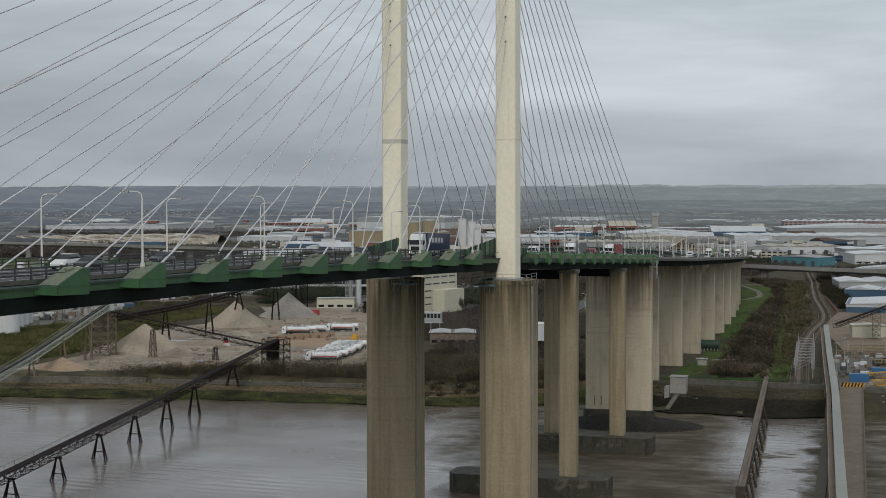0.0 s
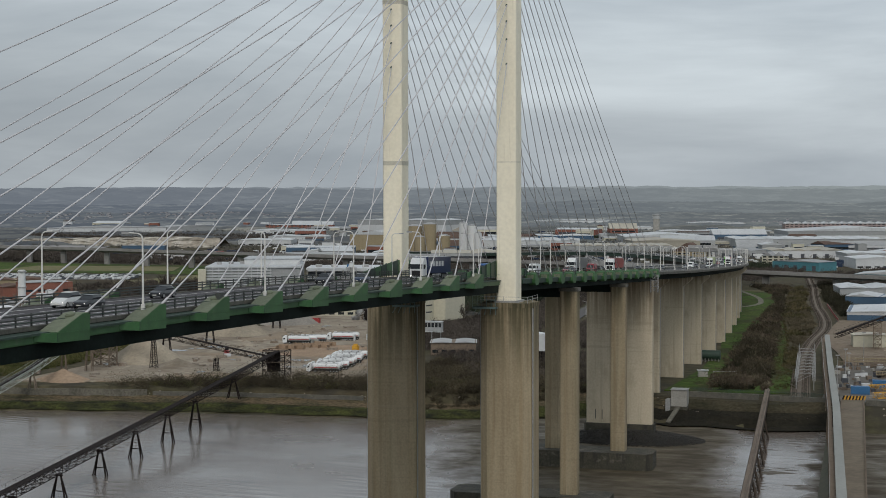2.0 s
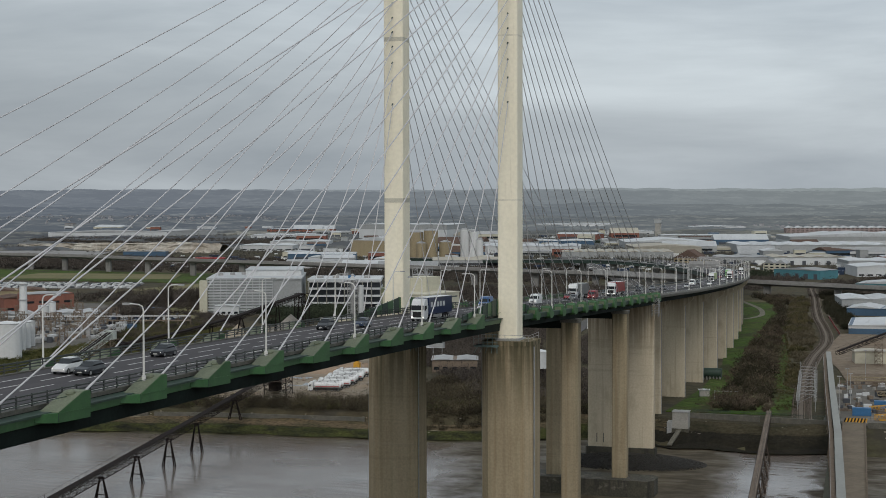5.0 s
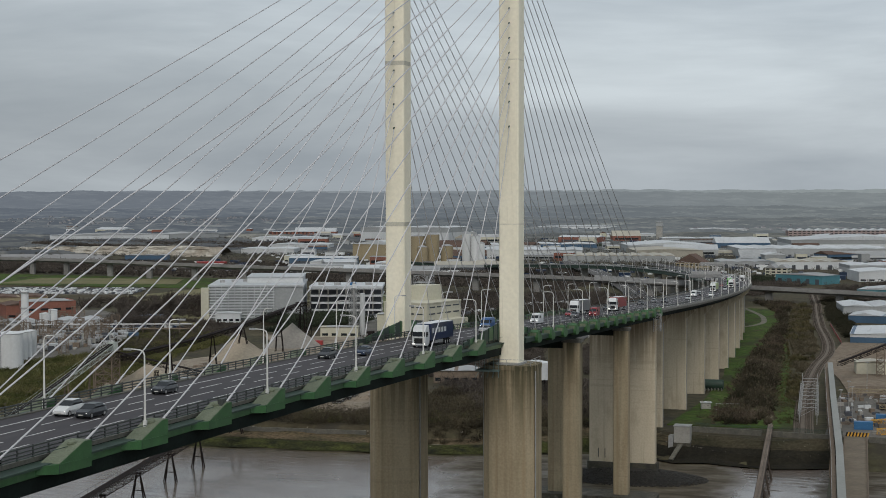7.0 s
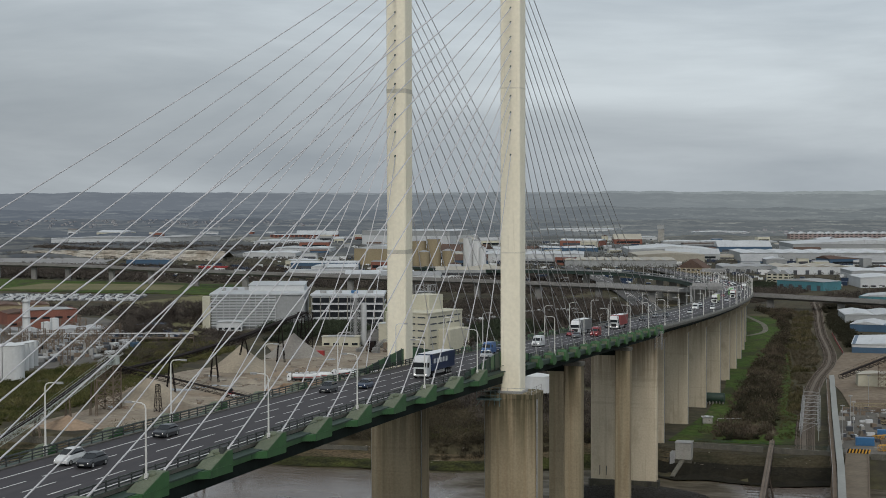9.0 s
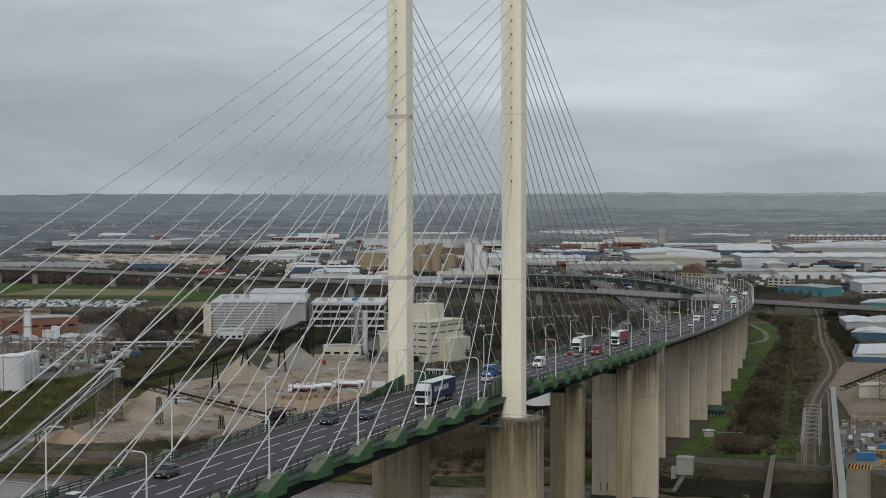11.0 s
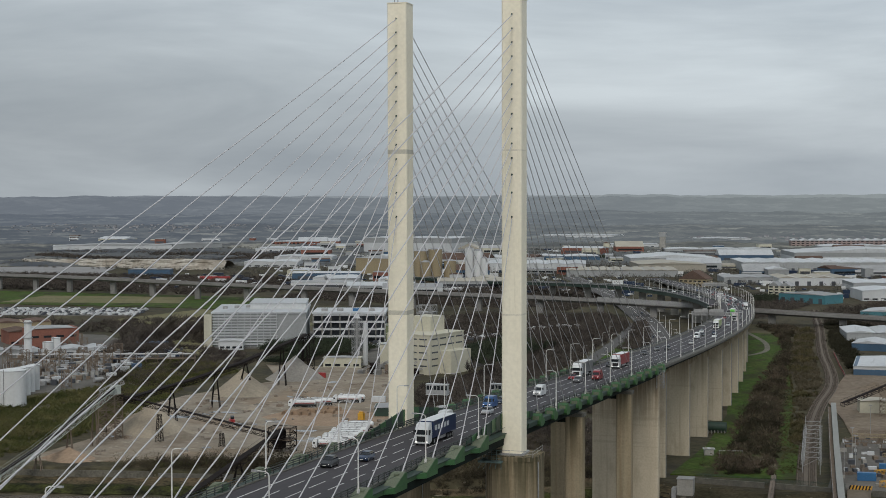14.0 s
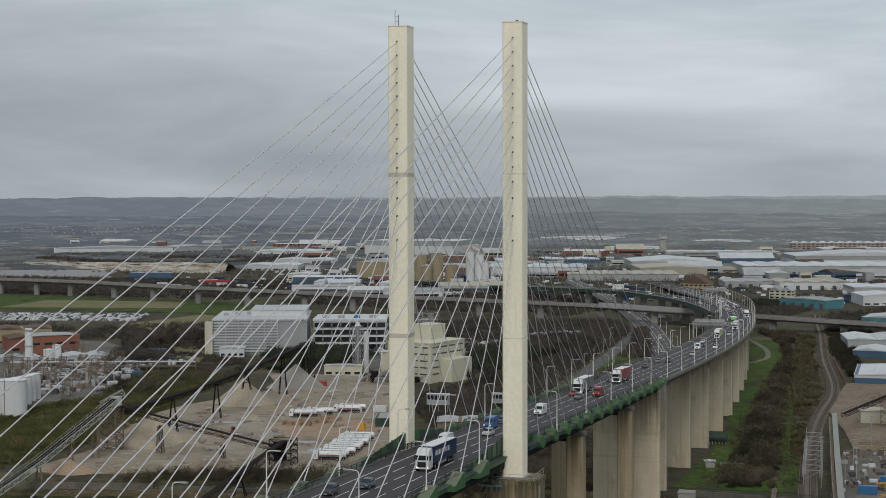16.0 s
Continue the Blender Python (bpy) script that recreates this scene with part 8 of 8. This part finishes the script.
part("cabin", loft([(-0.9, ring(0.7, 2.2, 3.2, 0.08)), (0.8, ring(0.75, 2.2, 3.5, 0.1))]), GLASS_DARK, t)
part("arm", Shape().beam((0.6, -1.6, 1.6), (0.6, -3.8, 0.8), 0.25, 0.4).beam((-0.6, -1.6, 1.6), (-0.6, -3.8, 0.8), 0.25, 0.4), DULL_RED, t)
part("bucket", Shape().side([(-4.9, 0.1), (-3.7, 0.1), (-3.7, 1.3), (-4.0, 1.3)], -1.3, 1.3), GALV, t)
wheels(t, (-1.0, 1.0), (-1.4, 1.5), 0.5, True)
t = thing("yellow_silo_skip", "bright orange-yellow plant box standing in the yard", "machine")
part("body", Shape().box(-139.8, -137.4, 321.8, 324, 7.2, 10.0), YELLOW_PAINT, t)
part("top", Shape().box(-139.4, -137.8, 322.2, 323.6, 10.0, 10.7), YELLOW_PAINT, t)
for i, (x, y, w, m, lab) in enumerate([(-176, 326, 12, BROWN_SAND, "row of ochre concrete storage bays"), (-172, 334, 16, BROWN_SAND, "row of ochre concrete storage bays"), (-166, 342, 10, BROWN_SAND, "short row of ochre storage bays"), (-182, 352, 14, EDGE_CONCRETE, "row of white concrete blocks")]):
    t = thing("storage_bay", lab, "bay wall", "storage bays in the yard")
    part("back_wall", Shape().box(x, x + w, y + 3, y + 3.5, 7.1, 9.0), m, t)
    for k in range(int(w / 4) + 1):
        part("divider", Shape().box(x + k * 4 - 0.2, x + k * 4 + 0.2, y, y + 3.5, 7.1, 8.6), m, t)
for x, y, a, m, lab in [(-210, 455, 5, RED_PAINT, "red steel container beside a heap"), (67.5, 243, 3, BLUE_PAINT, "bright blue steel container by the jetty"), (74, 262, 3, BLUE_PAINT, "blue steel container on the works yard"),
                        (-160, 372, 12, CLAD_WHITE, "white site cabin in the yard"), (-150, 377, 12, CLAD_WHITE, "white site cabin in the yard"), (84, 300, 10, RUST, "rusty container on the works yard")]:
    t = thing("shipping_container" if m is not CLAD_WHITE else "site_cabin", lab, "container", "containers in the yards", at=pose(x, y, 7.2, 0, 0, a))
    part("body", Shape().box(-3, 3, -1.2, 1.2, 0, 2.6), m, t)
    for k in range(9):
        part("rib", Shape().box(-2.9 + k * 0.7, -2.65 + k * 0.7, -1.26, -1.19, 0.1, 2.5), m, t)
    part("door", Shape().box(2.98, 3.05, -1.1, 1.1, 0.15, 2.45), m, t)
for k, (x, y) in enumerate(((-676, 1276), (-664, 1279), (-655, 1281), (-668, 1268))):
    t = thing("box_trailer", "bright red box trailer parked beside a road", "trailer", "red trailers beside the quarry road", at=pose(x, y, land(x, y), 0, 0, 15 + 5 * k))
    part("body", Shape().box(-6, 6, -1.25, 1.25, 1.1, 4.0), RED_PAINT, t)
    part("axle", Shape().box(2.5, 5.5, -1.1, 1.1, -0.05, 1.1).box(-5, -4.7, -0.9, 0.9, -0.05, 1.1), TYRE, t)
t = thing("height_barrier", "black and yellow striped barrier across the jetty road", "barrier")
for i in range(14):
    part("stripe", Shape().add([(62.6 + i * 0.5, 221.4, 8.0), (63.1 + i * 0.5, 221.4, 8.0), (63.5 + i * 0.5, 221.4, 9.3), (63.0 + i * 0.5, 221.4, 9.3), (62.6 + i * 0.5, 221.6, 8.0), (63.1 + i * 0.5, 221.6, 8.0), (63.5 + i * 0.5, 221.6, 9.3), (63.0 + i * 0.5, 221.6, 9.3)],
         [(0, 1, 2, 3), (7, 6, 5, 4), (0, 4, 5, 1), (1, 5, 6, 2), (2, 6, 7, 3), (3, 7, 4, 0)]), YELLOW_PAINT if i % 2 else TYRE, t)
# pipe frames and gear on the yard behind the jetty
for i, (x, y) in enumerate(((72, 232), (76, 238), (80, 246), (70, 252), (78, 280), (72, 290), (82, 318), (68, 322), (88, 236), (92, 262))):
    t = thing("pipe_rig", "rusty and yellow pipe rig on the works yard", "machine", "rigs on the works yard")
    part("truss", lattice((x, y, 8.2), (x + 7, y + 2, 8.6 + i % 3), 1.6, 1.8, 5, 0.1), (YELLOW_PAINT, RUST, LATTICE_DARK)[i % 3], t)
    part("block", Shape().box(x + 1, x + 3.2, y + 2.5, y + 4, 7.1, 8.6), (EDGE_CONCRETE, RUST)[i % 2], t)

# rows of stored new cars on the far field, too many to pick apart
lots = [Shape(), Shape(), Shape()]
for j in range(9):
    for i in range(74):
        if fill.random() < 0.3:
            continue
        x, y = -690 + i * 2.6 + j * -2.2, 750 + j * 7.2 + i * 0.62
        st = lots[fill.choice((0, 0, 1, 2))]
        st.box(x - 0.85, x + 0.85, y - 2, y + 2, 7.4, 8.2).box(x - 0.7, x + 0.7, y - 1.0, y + 1.3, 8.2, 8.7)
for st, m, lab in zip(lots, (WHITE_PAINT, GALV, DOOR_DARK), ("white", "silver", "dark")):
    tagged(new("stored_cars", st.mesh("stored_cars", m)), lab + " new cars parked in rows on a field", "cars", kind="stuff")
st = Shape()
for i in range(14):
    x, y = -182 + i * 2.9 + fill.uniform(-1, 1), 750 + i * 3.0 + fill.uniform(-9, 9)
    st.box(x - 0.9, x + 0.9, y - 2.4, y + 0.9, 7.3, 9.3).box(x - 0.9, x + 0.9, y + 0.9, y + 2.3, 7.3, 8.5)
tagged(new("parked_vans", st.mesh("parked_vans", WHITE_PAINT)), "white vans parked among bare trees", "vans", kind="stuff")
st = [Shape(), Shape()]
for k in range(1700):
    y = fill.uniform(1120, 2150)
    x = -0.305 * (y + 275) + 82 + fill.uniform(-0.25, 0.3) * (y + 275)
    if abs(x - deck_x(y)) > 30 and not (y > 1380 and x < -0.305 * (y + 275) + 82 - 0.13 * (y + 275)):
        s_ = st[k % 2]
        z = land(x, y)
        s_.box(x - 2.2, x + 2.2, y - 1, y + 1, z, z + 1.6) if k % 7 else s_.box(x - 6, x + 6, y - 1.3, y + 1.3, z, z + 3.6)
tagged(new("parked_cars", st[0].mesh("parked_cars", WHITE_PAINT)), "pale cars and trailers parked among the units", "cars", kind="stuff")
tagged(new("parked_cars", st[1].mesh("parked_cars", PAINTS["dark blue"])), "dark cars and trailers parked among the units", "cars", kind="stuff")

# puddles, wheel-worn scraps and blocks over the stone yard
pud, scrap = Shape(), Shape()
for k in range(34):
    x, y, w, d = fill.uniform(-225, -125), fill.uniform(235, 440), fill.uniform(1.5, 7), fill.uniform(1, 4)
    if inside([(-228, 270), (-226, 400), (-190, 470), (-155, 420), (-116, 262), (-120, 240), (-190, 225)], x, y):
        pud.prism([(x + w * math.cos(a * 0.628) * (1 + 0.3 * math.sin(a * 2.3 + k)), y + d * math.sin(a * 0.628) * (1 + 0.3 * math.cos(a * 1.7 + k))) for a in range(10)], 7.15, 7.225 + 0.002 * k)
tagged(new("puddles", pud.mesh("puddles", material("standing_yard_water", (0.12, 0.11, 0.095), (0.09, 0.082, 0.07), 0.12, scale=0.2, fine=1, fine_amount=0.1))), "shallow puddles on the stone yard", "puddles", kind="stuff")
for k in range(120):
    x, y = fill.uniform(-230, -115), fill.uniform(205, 470)
    if inside([(-228, 210), (-226, 400), (-190, 470), (-155, 420), (-112, 262), (-110, 238), (-190, 212)], x, y):
        w, d, h, a = fill.uniform(0.4, 2.4), fill.uniform(0.3, 1.1), fill.uniform(0.3, 1.2), fill.uniform(0, 3)
        c, s_ = math.cos(a), math.sin(a)
        scrap.prism([(x + c * i - s_ * j, y + s_ * i + c * j) for i, j in ((-w, -d), (w, -d), (w, d), (-w, d))], 7.1, 7.2 + h)
tagged(new("yard_scrap", scrap.mesh("yard_scrap", material("mixed_yard_scrap", (0.16, 0.12, 0.09), (0.30, 0.27, 0.23), 0.9, scale=0.25, fine=2, fine_amount=0.3))), "blocks, scrap and spoil strewn over the yard", "scrap", kind="stuff")
litter = Shape()
for k in range(500):
    x = fill.uniform(-230, 130)
    y = bank_line(x) + fill.uniform(4, 16)
    if 30 < x < 42 or 60 < x < 72:
        continue
    w, h = fill.uniform(0.12, 0.45), fill.uniform(0.05, 0.25)
    z = land(x, y)
    litter.prism([(x - w, y - w * 0.5), (x + w * 0.6, y - w), (x + w, y + w * 0.4), (x - w * 0.5, y + w)], z - 0.1, z + 0.12 + h)
tagged(new("shore_litter", litter.mesh("shore_litter", material("pale_stones_and_litter", (0.30, 0.27, 0.22), (0.14, 0.12, 0.10), 0.9, scale=0.9, fine=3, fine_amount=0.3))), "pale stones and litter on the shore", "stones", kind="stuff")


def strewn(name, poly, n, mats, label, category, size=(0.5, 2.2), height=(0.4, 2.4)):
    """Many small boxes, crates and skips strewn over a yard, too small and many to pick apart."""
    sh = [Shape() for _ in mats]
    x0, x1 = min(p[0] for p in poly), max(p[0] for p in poly)
    y0, y1 = min(p[1] for p in poly), max(p[1] for p in poly)
    k = 0
    while k < n:
        x, y = fill.uniform(x0, x1), fill.uniform(y0, y1)
        if not inside(poly, x, y):
            continue
        k += 1
        w, d, h, a = fill.uniform(*size), fill.uniform(*size) * 0.6, fill.uniform(*height), fill.choice((0.3, 0.3, 1.87, fill.uniform(0, 3)))
        c, s_ = math.cos(a), math.sin(a)
        g = 7.05
        sh[k % len(mats)].prism([(x + c * i - s_ * j, y + s_ * i + c * j) for i, j in ((-w, -d), (w, -d), (w, d), (-w, d))], g, g + 0.15 + h)
    for q, m in zip(sh, mats):
        tagged(new(name, q.mesh(name, m)), label, category, kind="stuff")


strewn("factory_gear", [(-415, 495), (-361, 511), (-326, 449), (-316, 391), (-334, 385)], 420, (EDGE_CONCRETE, DOOR_DARK, RUST, GALV), "crates, skips and plant stored in the factory yard", "gear", (0.5, 2.6), (0.6, 3.4))
strewn("factory_gear", [(-415, 545), (-342, 566), (-320, 523), (-347, 485), (-382, 490)], 160, (CLAD_WHITE, DOOR_DARK, PAINTS["dark blue"]), "vans, crates and skips behind the factory sheds", "gear", (0.9, 2.4), (1.2, 2.4))
strewn("yard_goods", [(57, 232), (57, 330), (100, 335), (110, 230)], 170, (RUST, EDGE_CONCRETE, DOOR_DARK, TIMBER, CLAD_WHITE), "pallets, drums and gear on the works yard", "gear", (0.3, 1.5), (0.3, 1.6))
strewn("yard_goods", [(-262, 640), (-215, 720), (-180, 700), (-200, 560), (-240, 610)], 150, (CLAD_WHITE, DOOR_DARK, GALV), "vans and skips round the works blocks", "gear", (0.8, 2.4), (1.0, 2.4))
for i, (x, y) in enumerate(((60, 250), (63, 268), (61, 292), (75, 305), (90, 290), (96, 318), (66, 340), (80, 352))):
    t = thing("lighting_mast", "thin grey lighting mast on the works yard", "lamp post", "masts on the works yard")
    part("pole", Shape().tube((x, y, 7), (x, y, 19 - i % 3), 0.14, 0.08, 6), GALV, t)
    part("head", Shape().box(x - 0.7, x + 0.7, y - 0.2, y + 0.2, 18.9 - i % 3, 19.2 - i % 3), GALV, t)
for i, (x, y, l) in enumerate(((58, 300, 26), (60, 314, 34), (62, 322, 22), (72, 272, 20))):
    t = thing("pipe_bridge", "long rusty yellow pipe bridge across the works yard", "pipework", "pipe bridges of the works")
    part("truss", lattice((x, y, 11.0), (x + l, y + 3, 11.0), 1.0, 1.2, int(l / 2), 0.09), (RUST, CLAD_YELLOW)[i % 2], t)
    for k in range(3):
        part("leg", Shape().beam((x + l * (0.1 + 0.4 * k), y + 0.5 + k, 7), (x + l * (0.1 + 0.4 * k), y + 0.5 + k, 10.6), 0.25), RUST, t)
